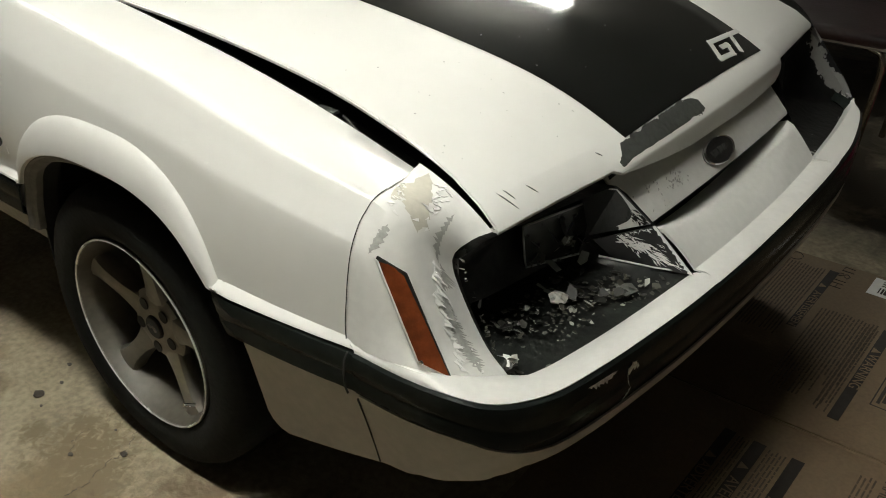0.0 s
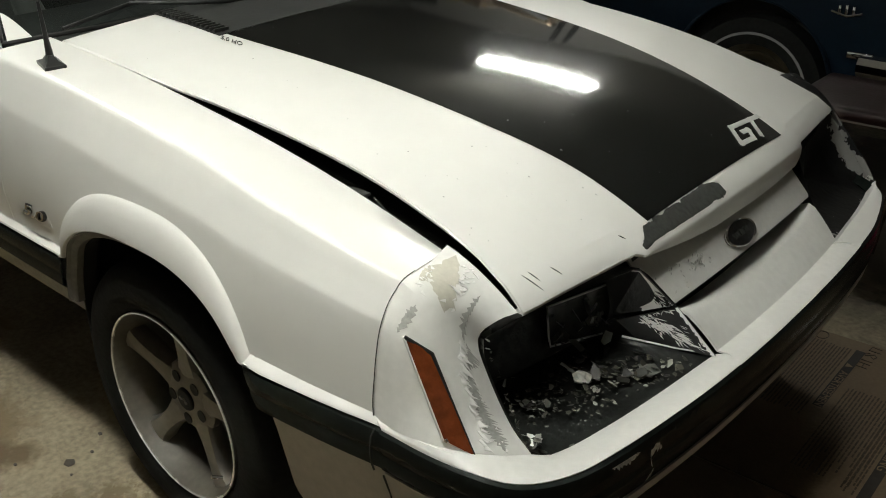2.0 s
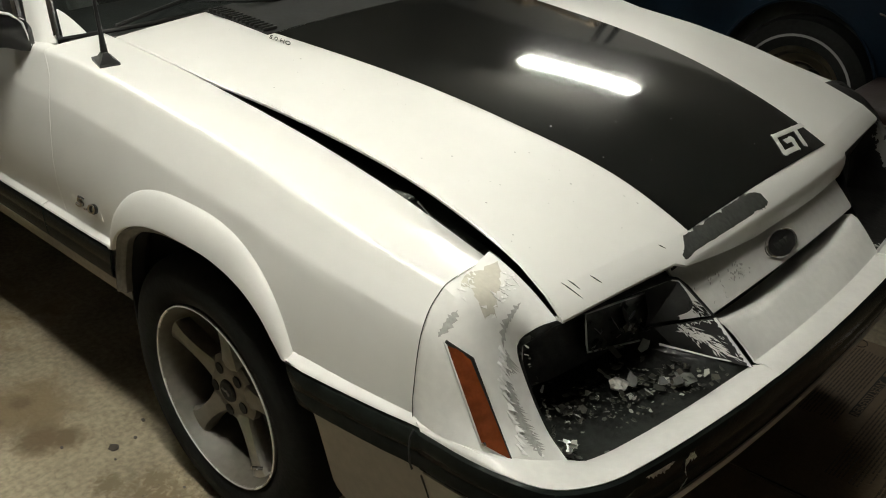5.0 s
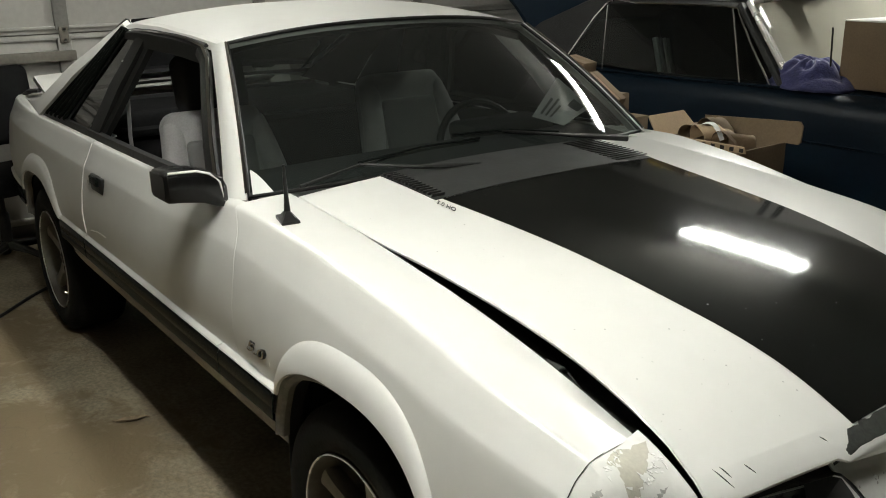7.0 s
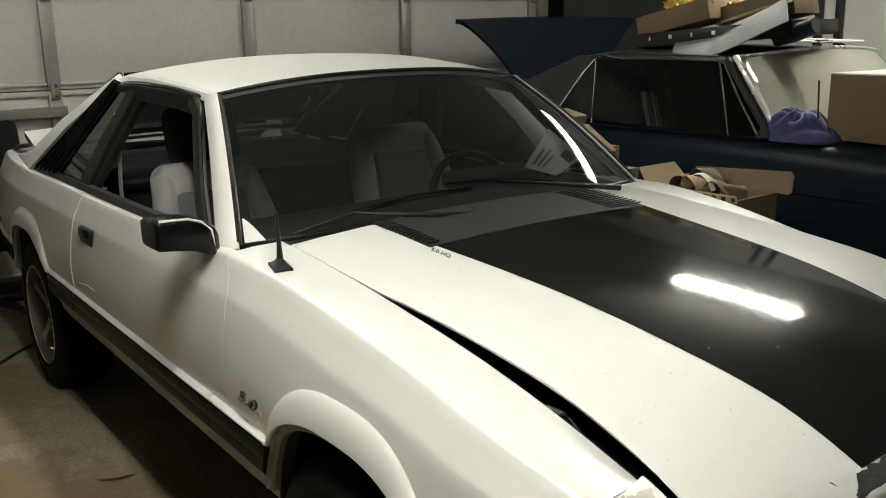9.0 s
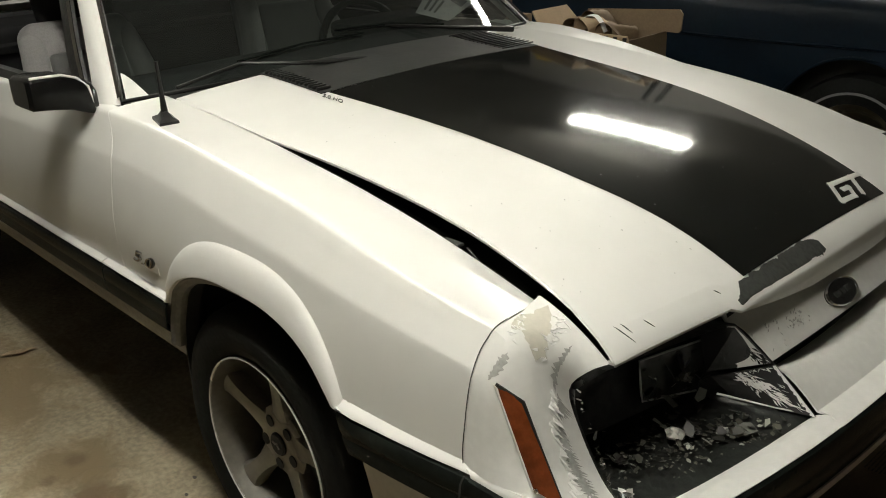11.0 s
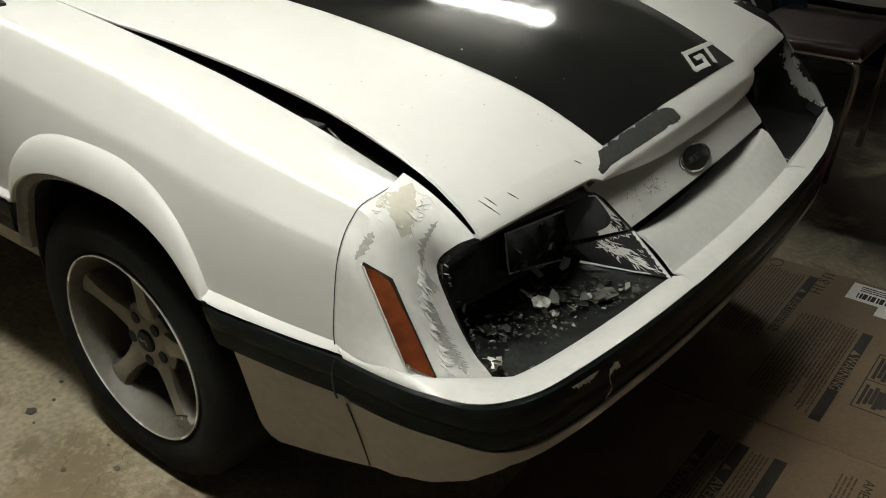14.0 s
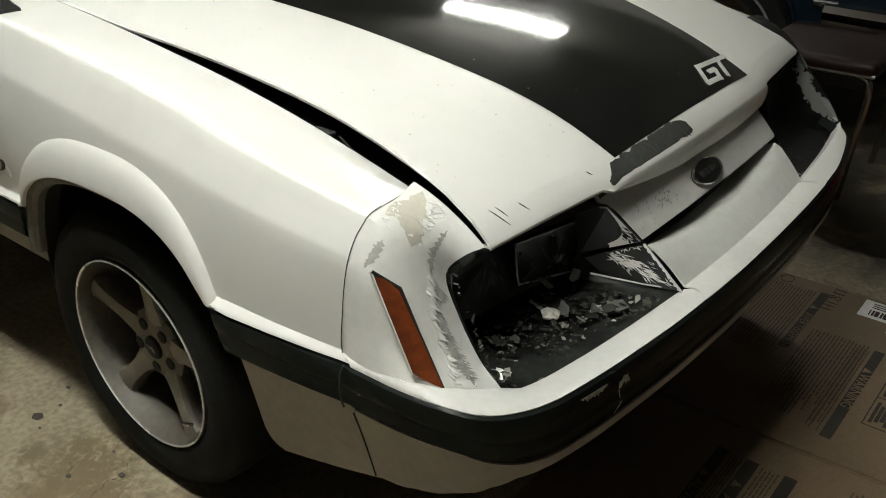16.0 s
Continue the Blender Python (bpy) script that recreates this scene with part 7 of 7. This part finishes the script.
    part("wall", box((t, sy, sz), (-sx / 2 + t / 2, 0, sz / 2), 0.001), mat, ob)
    part("wall", box((sx - 2 * t, t, sz), (0, sy / 2 - t / 2, sz / 2), 0.001), mat, ob)
    part("wall", box((sx - 2 * t, t, sz), (0, -sy / 2 + t / 2, sz / 2), 0.001), mat, ob)
    if not opened:
        part("flap", box((sx, sy / 2 - 0.002, t), (0, sy / 4, sz + t / 2), 0.001), lid or mat, ob)
        part("flap", box((sx, sy / 2 - 0.002, t), (0, -sy / 4, sz + t / 2), 0.001), lid or mat, ob)
    return ob


# brown cardboard too, but the lid is white for the lamp's glare on it
b = carton("cardboard_box", (0.44, 0.40, 0.285), (-0.545, 2.31, 0.962), -6, "closed brown cardboard box on the blue hood, its lid coloured as lit", False, lid=M_PAPER)
b = carton("cardboard_box", (0.44, 0.30, 0.11), (-1.84, 2.47, 1.45), 8, "shallow open cardboard tray of yellow flowers", True, (0, -13))
rng = random.Random(7)
bunch = thing("flower_bunch", "bunch of dry yellow flowers in the tray", "flowers", (-1.82, 2.47, 1.558))
petal = bmesh.new()
for k in range(7):
    a = 2 * math.pi * k / 7
    d, n = Vector((math.cos(a), math.sin(a), 0.5)), Vector((-math.sin(a), math.cos(a), 0))
    q = [petal.verts.new(p) for p in (Vector((0, 0, 0)), d * 0.012 + n * 0.005, d * 0.030, d * 0.012 - n * 0.005, d * 0.012 + Vector((0, 0, -0.004)))]
    for f in ((0, 1, 3), (1, 2, 3), (0, 4, 1), (0, 3, 4), (1, 4, 2), (3, 2, 4)):
        petal.faces.new([q[i] for i in f])
bmesh.ops.recalc_face_normals(petal, faces=petal.faces[:])
blossom = part("blossom", petal, M_YELLOW, bunch)
for k in range(54):
    p = blossom if k == 0 else new("blossom", blossom.data)
    p.parent = bunch
    p.location = (rng.gauss(0.02, 0.085), rng.uniform(-0.12, 0.10), rng.uniform(-0.02, 0.03) + 0.02 * rng.random())
    p.rotation_euler = (rng.gauss(0, 0.7), rng.gauss(0, 0.7), rng.uniform(0, 6))
    k_ = rng.uniform(0.7, 1.3)
    p.scale = (k_, k_, k_)

carton("cardboard_box", (0.42, 0.26, 0.12), (-1.44, 2.62, 1.47), 6, "flat cardboard box stacked on the roof", False, (0, -12))
lid = thing("cardboard_sheet", "pale folded cardboard sheet leaning on the stacked boxes", "cardboard sheet", (-1.44, 2.47, 1.515))
part("panel", box((0.44, 0.006, 0.22), (0, 0, 0.11), 0.001), M_CARDIN, lid)
part("fold", box((0.44, 0.05, 0.005), (0, 0.025, 0.223), 0.001), M_CARD, lid)
lid.rotation_euler = (radians(-48), radians(-14), radians(4))
part_ob = carton("plastic_crate", (0.9, 0.5, 0.075), (-1.62, 2.58, 1.378), 6, "low black crate with white marks", True, (0, -4), mat=M_BLACK)
for k in range(6):
    part("white_mark", box((0.010 + 0.012 * (k % 2), 0.004, 0.022), (-0.36 + 0.13 * k, -0.253, 0.045), 0.002), M_PAPER, part_ob)
low = smooth_line([(-1.72, 2.20, 1.330), (-1.587, 2.19, 1.318), (-1.465, 2.19, 1.318), (-1.30, 2.20, 1.380), (-1.14, 2.21, 1.450), (-1.07, 2.22, 1.480)], 4)
high = smooth_line([(-1.88, 2.44, 1.385), (-1.74, 2.44, 1.415), (-1.62, 2.44, 1.440), (-1.47, 2.44, 1.490), (-1.31, 2.44, 1.550), (-1.24, 2.44, 1.590)], 4)
mat_rows = [[tuple(a[k] + (b[k] - a[k]) * t + (0.02 * math.sin(math.pi * t) if k == 2 else 0) for k in range(3)) for t in np.linspace(0, 1, 9)] for a, b in zip(low, high)]
tagged(part("rubber_mat", sheet(mat_rows, 0.006, (-1.5, 2.4, 1.0)), M_MAT), "bent grey rubber mat lying on the vinyl roof", "mat")
ROLL = [(-1.27, 2.42, 1.392), (-1.17, 2.43, 1.418), (-1.06, 2.44, 1.458)]
roll = tube(ROLL, [0.038, 0.044, 0.040], 14)
for v in roll.verts:
    v.co += Vector((noise.noise(v.co * 22), noise.noise(v.co * 22 + Vector((9, 0, 0))), noise.noise(v.co * 22 + Vector((0, 9, 0))))) * 0.008
tagged(part("canvas_roll", roll, M_GREEN), "rolled dark green canvas on the vinyl roof", "canvas")
hang = thing("wire_hangers", "white wire hangers lying on the vinyl roof", "hangers", (-1.42, 3.02, 1.372))
for k in range(2):
    part("hanger", tube([(-0.16 + 0.03 * k, -0.06 + 0.05 * k, 0), (0.13, -0.16 + 0.1 * k, -0.006), (0.17, 0.12 + 0.08 * k, -0.008), (-0.12 + 0.03 * k, 0.10 + 0.05 * k, 0.004)], 0.005, 6, closed=True), M_PAPER, hang)
for pts in ([(-1.36, 2.93, 1.372), (-1.285, 2.98, 1.366), (-1.215, 3.03, 1.298), (-1.14, 3.12, 1.22)], [(-1.34, 2.98, 1.372), (-1.272, 3.03, 1.356), (-1.222, 3.12, 1.303), (-1.19, 3.21, 1.27)]):
    tagged(part("cable", tube(smooth_line(pts, 5), 0.005, 6), M_BLACK), "black cable trailing over the pale windscreen", "cable", "trailing cables")
# draped cloth by the screen
cl = bmesh.new()
grid = []
for a in np.linspace(0, 2 * math.pi, 97)[:-1]:
    ring = []
    for r in np.linspace(0.04, 1, 26):
        n = noise.noise(Vector((math.cos(a) * 1.4, math.sin(a) * 1.4, r * 1.1)))
        fold = abs(math.sin(a * 1.5 + 3.0 * r + 4.5 * n)) ** 0.6
        x = r * math.cos(a) * (0.222 + 0.05 * n)
        y = r * math.sin(a) * (0.125 + 0.04 * n)
        z = (0.122 - 0.16 * max(0.0, x)) * (1 - r ** 2.2) * (1 + 0.35 * noise.noise(Vector((x * 9, y * 9, 5)))) + 0.040 * fold * r * (1.05 - r) * 3 + 0.009 * noise.noise(Vector((x * 17, y * 17, 2)))
        ring.append(cl.verts.new((x - 0.905, y + 2.13, 0.942 + max(0.004, z))))
    grid.append(ring)
for i in range(96):
    a, b = grid[i], grid[(i + 1) % 96]
    for k in range(25):
        cl.faces.new([a[k], a[k + 1], b[k + 1], b[k]])
cl.faces.new([g[0] for g in grid])
cl.faces.new([g[-1] for g in grid])
bmesh.ops.recalc_face_normals(cl, faces=cl.faces[:])
tagged(part("cloth", cl, M_CLOTH, angle=180), "crumpled violet-blue cloth heaped by the blue windscreen", "cloth")

# boxes between the two cars
carton("cardboard_box", (0.56, 0.40, 0.555), (-0.74, 1.33, 0.0), 0, "large closed brown cardboard box on the floor", False)
b = carton("cardboard_box", (0.40, 0.30, 0.27), (-0.765, 1.30, 0.562), 1, "open cardboard box of packing between the cars", True)
flap = prism([(-0.21, 0.0), (0.225, 0.0), (0.235, 0.01), (0.235, 0.072), (0.220, 0.088), (-0.215, 0.064)], -0.003, 0.003, "y")
fl = part("tall_flap", flap, M_CARD, b)
fl.location, fl.rotation_euler = (0.03, 0.146, 0.268), (radians(-6), 0, 0)
side = prism([(0.0, -0.13), (0.10, -0.12), (0.10, 0.10), (0.0, 0.13)], -0.003, 0.003, "z")
fl = part("side_flap", side, M_CARDIN, b)
fl.location, fl.rotation_euler = (-0.198, 0.0, 0.268), (0, radians(-128), 0)
stripe = part("striped_flap", box((0.45, 0.005, 0.030), (0.0, 0.0, 0.015), 0.001), M_CARDIN, b)
stripe.location, stripe.rotation_euler = (0.005, -0.148, 0.268), (radians(24), 0, 0)
for k in range(11):
    part("ink_bar", prism([(-0.222 + 0.042 * k, 0.006), (-0.204 + 0.042 * k, 0.006), (-0.198 + 0.042 * k, 0.024), (-0.216 + 0.042 * k, 0.024)], -0.0036, -0.0022, "y"), M_INK, stripe)
part("paper_label", box((0.11, 0.002, 0.03), (0.135, -0.1515, 0.248), 0.0), M_PAPER, b)
for k in range(3):
    part("print_bar", box((0.022, 0.0012, 0.014), (0.105 + 0.03 * k, -0.1532, 0.246), 0.0), M_GREYPAPER, b)
for k, (x, y, r, turn, rise) in enumerate(((-0.87, 1.30, 0.055, 0.2, 0.0), (-0.80, 1.28, 0.048, -0.3, 0.008), (-0.74, 1.31, 0.050, 0.4, -0.012), (-0.84, 1.36, 0.060, 0.1, 0.010), (-0.70, 1.34, 0.040, -0.5, -0.016))):
    curl = []
    for a in np.linspace(-0.5, 3.4, 16):
        q = r * (1 + 0.12 * math.sin(3 * a + k))
        curl.append([(x + q * math.cos(a) * math.cos(turn) - w * math.sin(turn), y + w * math.cos(turn) + q * math.cos(a) * math.sin(turn), 0.838 + rise + 0.85 * q * math.sin(a) + 0.006 * math.sin(40 * w + 2 * a)) for w in np.linspace(-0.055, 0.055, 6)])
    tagged(part("packing_paper", sheet(curl, 0.0012, (x, y, 0.80)), M_CARDIN if k == 1 else M_CARD), "curled brown packing paper in the open box", "paper", "packing papers")
strap = smooth_line([(-0.87, 1.26, 0.84), (-0.84, 1.27, 0.885), (-0.79, 1.27, 0.895), (-0.75, 1.26, 0.875), (-0.72, 1.25, 0.84)], 5)
tagged(part("packing_strap", sheet([[p, (p[0], p[1] + 0.025, p[2] + 0.004)] for p in strap], 0.0012, (-0.8, 1.3, 0.7)), M_PAPER), "white plastic packing strap looped in the open box", "strap")
carton("cardboard_box", (0.40, 0.36, 0.82), (-1.56, 1.38, 0.0), 6, "tall brown cardboard box between the cars", False)
carton("cardboard_box", (0.20, 0.08, 0.06), (-1.42, 1.30, 0.932), 4, "small brown box tilted on a stack", False, (0, 32))
carton("cardboard_box", (0.13, 0.09, 0.055), (-1.575, 1.31, 1.03), 4, "small brown box leaning on another", False, (0, 12))
carton("cardboard_box", (0.30, 0.28, 0.10), (-1.56, 1.34, 0.828), 4, "flat brown box on a tall box", False)

# maroon chair with bent chrome legs
M_TUBING = material("tarnished_chrome", (0.36, 0.32, 0.27), 0.2, metal=1.0, vary=0.2, scale=20)
chair = thing("kitchen_chair", "chrome tube chair with maroon vinyl seat", "chair", (0.537, 1.66, 0.0))
part("seat", pillow((0.42, 0.42, 0.055), (0, 0, 0.465), Matrix.Identity(3), 0.45), M_MAROON, chair)
part("seat_band", tube([(0.20, -0.20, 0.447), (0.20, 0.20, 0.447), (-0.20, 0.20, 0.447), (-0.20, -0.20, 0.447)], 0.008, 6, closed=True), M_RIM, chair)
for sx in (-1, 1):
    for sy in (-1, 1):
        part("leg", tube(smooth_line([(sx * 0.06, sy * 0.15, 0.438), (sx * 0.15, sy * 0.18, 0.436), (sx * 0.195, sy * 0.195, 0.40), (sx * 0.185, sy * 0.20, 0.22), (sx * 0.165, sy * 0.20, 0.0)], 6), 0.0115, 12), M_TUBING, chair)
tagged(part("pink_tub", lathe([(0, 0), (0.13, 0), (0.16, 0.30), (0.165, 0.30), (0.135, 0.0)], 32, "z"), M_PINK), "pink plastic tub standing on the floor", "tub").location = (1.15, 1.75, 0)

# swivel chair beside the rear wheel
oc = thing("office_chair", "black fabric swivel chair on a five-star base", "office chair", (-3.62, -0.845, 0))
ob = part("backrest", pillow((0.10, 0.46, 0.40), (-0.06, 0.02, 0.85), Euler((0, radians(-8), radians(12))).to_matrix(), 0.45), M_LINING, oc)
part("seat", pillow((0.46, 0.48, 0.10), (0.06, 0.02, 0.49), Euler((0, 0, radians(20))).to_matrix(), 0.4), M_LINING, oc)
part("gas_column", lathe([(0, 0.10), (0.03, 0.10), (0.03, 0.30), (0.018, 0.31), (0.018, 0.46), (0, 0.46)], 16, "z"), M_BLACK, oc)
part("back_bar", tube([(-0.14, 0.03, 0.70), (-0.16, 0.03, 0.52), (0.0, 0.02, 0.46)], 0.018, 8), M_BLACK, oc)
for k in range(5):
    t = radians(72 * k + 30)
    part("base_leg", tube([(0, 0, 0.13), (0.15 * math.cos(t), 0.15 * math.sin(t), 0.115), (0.28 * math.cos(t), 0.28 * math.sin(t), 0.085)], [0.026, 0.02, 0.015], 8), M_BLACK, oc)
    cst = part("caster", lathe([(0, -0.022), (0.026, -0.022), (0.03, -0.012), (0.03, 0.012), (0.026, 0.022), (0, 0.022)], 16, "y"), M_BLACK, oc)
    cst.location, cst.rotation_euler = (0.28 * math.cos(t), 0.28 * math.sin(t), 0.03), (0, 0, t)

tagged(part("cable", tube(smooth_line([(-2.2, -1.78, 0.008), (-2.55, -1.35, 0.008), (-2.84, -1.063, 0.008), (-3.117, -0.797, 0.008), (-3.30, -0.50, 0.008)], 6), 0.008, 8), M_BLACK), "black cable lying on the concrete", "cable")

# ---------- flattened carton in front of the car ----------
carton_sheet = thing("flattened_carton", "flattened printed brown carton lying on the floor", "cardboard sheet")
TURN = Euler((0, 0, radians(2))).to_matrix()
part("carton_panel", box((1.30, 0.757, 0.005), (1.29, 0.482, 0.0035), 0.001, TURN), M_CARD, carton_sheet)
part("carton_panel", box((1.30, 0.80, 0.005), (1.30, -0.310, 0.0035), 0.001, TURN), M_CARD, carton_sheet)
part("carton_crease", tube([(0.66, 0.068, 0.0035), (1.2, 0.090, 0.0045), (1.94, 0.112, 0.0035)], 0.0045, 6), M_CARD, carton_sheet)
INK_Z = 0.0062


def ink(x0, x1, y0, y1, mat=M_INK, name="ink_bar", lift=0.0):
    return part(name, box((x1 - x0, y1 - y0, 0.0006), ((x0 + x1) / 2, (y0 + y1) / 2, INK_Z + 0.0003 + lift), 0.0, None), mat, carton_sheet)


def word(text, x, y, size, mat=M_CARD, lift=0.0008):
    m = Matrix.Translation((x, y, INK_Z + lift)) @ Matrix.Rotation(radians(-90), 4, "Z")
    lettering(text, size, m, mat, carton_sheet, "printed_word", 0.0003)


def warn_sign(x, y, s):
    bm = prism([(x - s * 0.45, y - s * 0.55), (x - s * 0.45, y + s * 0.55), (x + s * 0.5, y)], INK_Z + 0.0006, INK_Z + 0.0011)
    part("warning_triangle", bm, M_CARD, carton_sheet)


def text_block(x0, x1, y0, y1, lines, seed):
    """Rows of small print too fine to read, as broken bars."""
    r = random.Random(seed)
    bm = bmesh.new()
    step = (x1 - x0) / lines
    for k in range(lines):
        x = x0 + step * (k + 0.5)
        y = y1 - r.uniform(0, 0.01)
        end = y0 + (r.uniform(0, 0.35) * (y1 - y0) if r.random() < 0.3 else 0)
        while y > end + 0.01:
            w = min(r.uniform(0.008, 0.035), y - end)
            box((step * 0.42, w, 0.0005), (x, y - w / 2, INK_Z + 0.0003), 0.0, None, bm)
            y -= w + 0.004
    part("small_print", bm, M_FADED, carton_sheet)


M_FADED = material("faded_ink", (0.075, 0.054, 0.034), 0.85, vary=0.35, scale=50)
# upper panel
ink(0.880, 0.905, 0.462, 0.795)
word("AVERTISSEMENT", 0.8925, 0.555, 0.030)
warn_sign(0.8925, 0.700, 0.02)
ink(1.088, 1.114, 0.168, 0.590)
word("WARNING", 1.101, 0.385, 0.034)
warn_sign(1.101, 0.485, 0.022)
text_block(0.735, 0.872, 0.40, 0.79, 15, 1)
text_block(0.925, 1.075, 0.20, 0.60, 16, 2)
text_block(1.045, 1.082, 0.18, 0.58, 4, 12)
for y0, y1 in ((0.27, 0.52),):
    for a, b, c, d in ((1.150, 1.153, y0, y1), (1.235, 1.238, y0, y1), (1.150, 1.238, y0, y0 + 0.003), (1.150, 1.238, y1 - 0.003, y1), (1.150, 1.238, 0.393, 0.396)):
        ink(a, b, c, d)
    for k in range(6):
        ink(1.160 + 0.011 * k, 1.168 + 0.012 * k, 0.285 + 0.008 * (k % 3), 0.375 - 0.012 * (k % 2))
        ink(1.160 + 0.011 * k, 1.168 + 0.012 * k, 0.405 + 0.010 * (k % 2), 0.505 - 0.010 * (k % 3))
# marker scribbles
for pts in ([(0.905, 0.715), (0.935, 0.715), (0.92, 0.715), (0.92, 0.738), (0.905, 0.738), (0.936, 0.738)], [(0.905, 0.755), (0.937, 0.755)], [(0.922, 0.785), (0.932, 0.775), (0.937, 0.79), (0.928, 0.80), (0.918, 0.79), (0.908, 0.78), (0.905, 0.795), (0.916, 0.80)], [(0.94, 0.815), (0.908, 0.815), (0.91, 0.838), (0.938, 0.836)]):
    part("marker_scribble", tube([(x, y, INK_Z + 0.0002) for x, y in pts], 0.0012, 5), M_INK, carton_sheet)
for x0 in (0.735, 0.775):
    part("marker_scribble", tube([(x0 + 0.018 * math.cos(t), 0.815 + 0.022 * math.sin(t), INK_Z + 0.0002) for t in np.linspace(0, 6.0, 16)], 0.0012, 5), M_INK, carton_sheet)
ink(0.995, 1.110, 0.740, 0.835, M_PAPER, "shipping_label")
ink(1.085, 1.150, 0.690, 0.745, M_PAPER, "shipping_label")
for k in range(11):
    ink(1.020 + 0.0075 * k, 1.0235 + 0.0075 * k + 0.002 * (k % 3), 0.755, 0.785, M_INK, "barcode_bar", 0.0006)
for k in range(3):
    ink(1.02, 1.10, 0.797 + 0.011 * k, 0.801 + 0.011 * k, M_INK, "label_line", 0.0006)
# lower panel
for x0, x1, text, yw, size in ((0.925, 0.952, "ADVERTENCIA", -0.245, 0.034), (0.992, 1.021, "AVERTISSEMENT", -0.265, 0.034), (1.077, 1.105, "WARNING", -0.265, 0.036)):
    ink(x0, x1, -0.60, -0.010)
    word(text, (x0 + x1) / 2, yw, size)
    warn_sign((x0 + x1) / 2, yw + {"ADVERTENCIA": 0.135, "AVERTISSEMENT": 0.165, "WARNING": 0.105}[text], 0.022)
text_block(0.958, 0.988, -0.60, -0.015, 4, 3)
text_block(1.027, 1.070, -0.60, -0.015, 5, 4)
for a, b, c, d in ((1.130, 1.133, -0.43, -0.125), (1.197, 1.200, -0.43, -0.125), (1.130, 1.200, -0.128, -0.125), (1.130, 1.200, -0.205, -0.202), (1.130, 1.200, -0.285, -0.282)):
    ink(a, b, c, d)
for k in range(5):
    for y0 in (-0.195, -0.275, -0.36):
        ink(1.139 + 0.011 * k, 1.147 + 0.011 * k, y0 + 0.006 * (k % 2), y0 + 0.05 - 0.01 * (k % 3))
word("AMERICA", 1.263, -0.022, 0.030, M_INK)
text_block(1.205, 1.243, -0.075, 0.035, 4, 5)

# ---------- scraps on the concrete ----------
rng = random.Random(3)


def dry_leaf(x, y, s, rz):
    rows = [[(s * (u - 0.5), s * 0.11 * math.sin(math.pi * u) * w + s * 0.05 * math.sin(9 * u), 0.003 + 0.010 * s * 8 * abs(w) * math.sin(math.pi * u) + 0.002) for w in (-1, -0.4, 0, 0.4, 1)] for u in np.linspace(0.03, 0.97, 9)]
    ob = part("dry_leaf", sheet(rows, 0.0008, (0, 0, -1)), M_LEAF)
    ob.location, ob.rotation_euler = (x, y, 0.001), (0, 0, rz)
    return tagged(ob, "small dry brown leaf on the concrete", "leaf", "dry leaves")


M_LEAF = material("dry_leaf", (0.32, 0.24, 0.15), 0.8, vary=0.3, scale=40)
M_SPOT = material("oil_speck", (0.05, 0.04, 0.03), 0.5, vary=0.3)
dry_leaf(-1.495, -0.876, 0.125, 1.27)
dry_leaf(-1.512, -0.918, 0.055, 0.75)
for x, y, r in ((-0.405, -0.910, 0.012), (-0.067, -0.902, 0.007), (-0.450, -0.803, 0.005), (-0.400, -0.853, 0.004), (-0.159, -0.976, 0.005), (-0.149, -0.868, 0.003), (-0.36, -0.93, 0.003), (-0.50, -1.00, 0.004)):
    bm = bmesh.new()
    n = 14
    vs = []
    for k in range(n):
        q = r * rng.uniform(0.82, 1.15)
        vs.append(bm.verts.new((q * math.cos(6.283 * k / n) * 1.3, q * math.sin(6.283 * k / n), 0.0)))
    f = bm.faces.new(vs)
    ex = bmesh.ops.extrude_face_region(bm, geom=[f])
    bmesh.ops.translate(bm, vec=(0, 0, 0.002), verts=[v for v in ex["geom"] if isinstance(v, bmesh.types.BMVert)])
    bmesh.ops.recalc_face_normals(bm, faces=bm.faces[:])
    ob = part("dirt_speck", bm, M_SPOT)
    ob.location = (x, y, 0.0005)
    tagged(ob, "dark dirt speck on the concrete", "debris", "dirt specks")

# hairline cracks and pits in the concrete
CRACKS = [((-0.117, -0.831), (-0.066, -0.902), 0.0008), ((-0.066, -0.902), (-0.077, -0.932), 0.0012), ((-0.077, -0.932), (-0.053, -1.007), 0.0010), ((-0.053, -1.007), (-0.060, -1.05), 0.0012), ((-0.159, -0.976), (-0.195, -0.947), 0.0009), ((-0.195, -0.947), (-0.205, -0.905), 0.0006)]
for k, ((x0, y0), (x1, y1), r) in enumerate(CRACKS):
    pts = [(x0 + (x1 - x0) * f + 0.010 * noise.noise(Vector((f * 5, k, 0))), y0 + (y1 - y0) * f + 0.010 * noise.noise(Vector((f * 6, k, 7))), -0.0002) for f in np.linspace(0, 1, 16)]
    part("floor_crack", tube(pts, [r * (0.35 + 0.65 * abs(math.sin(1 + 2.3 * f))) for f in np.linspace(0, 3, 16)], 5), M_SPOT, floor)
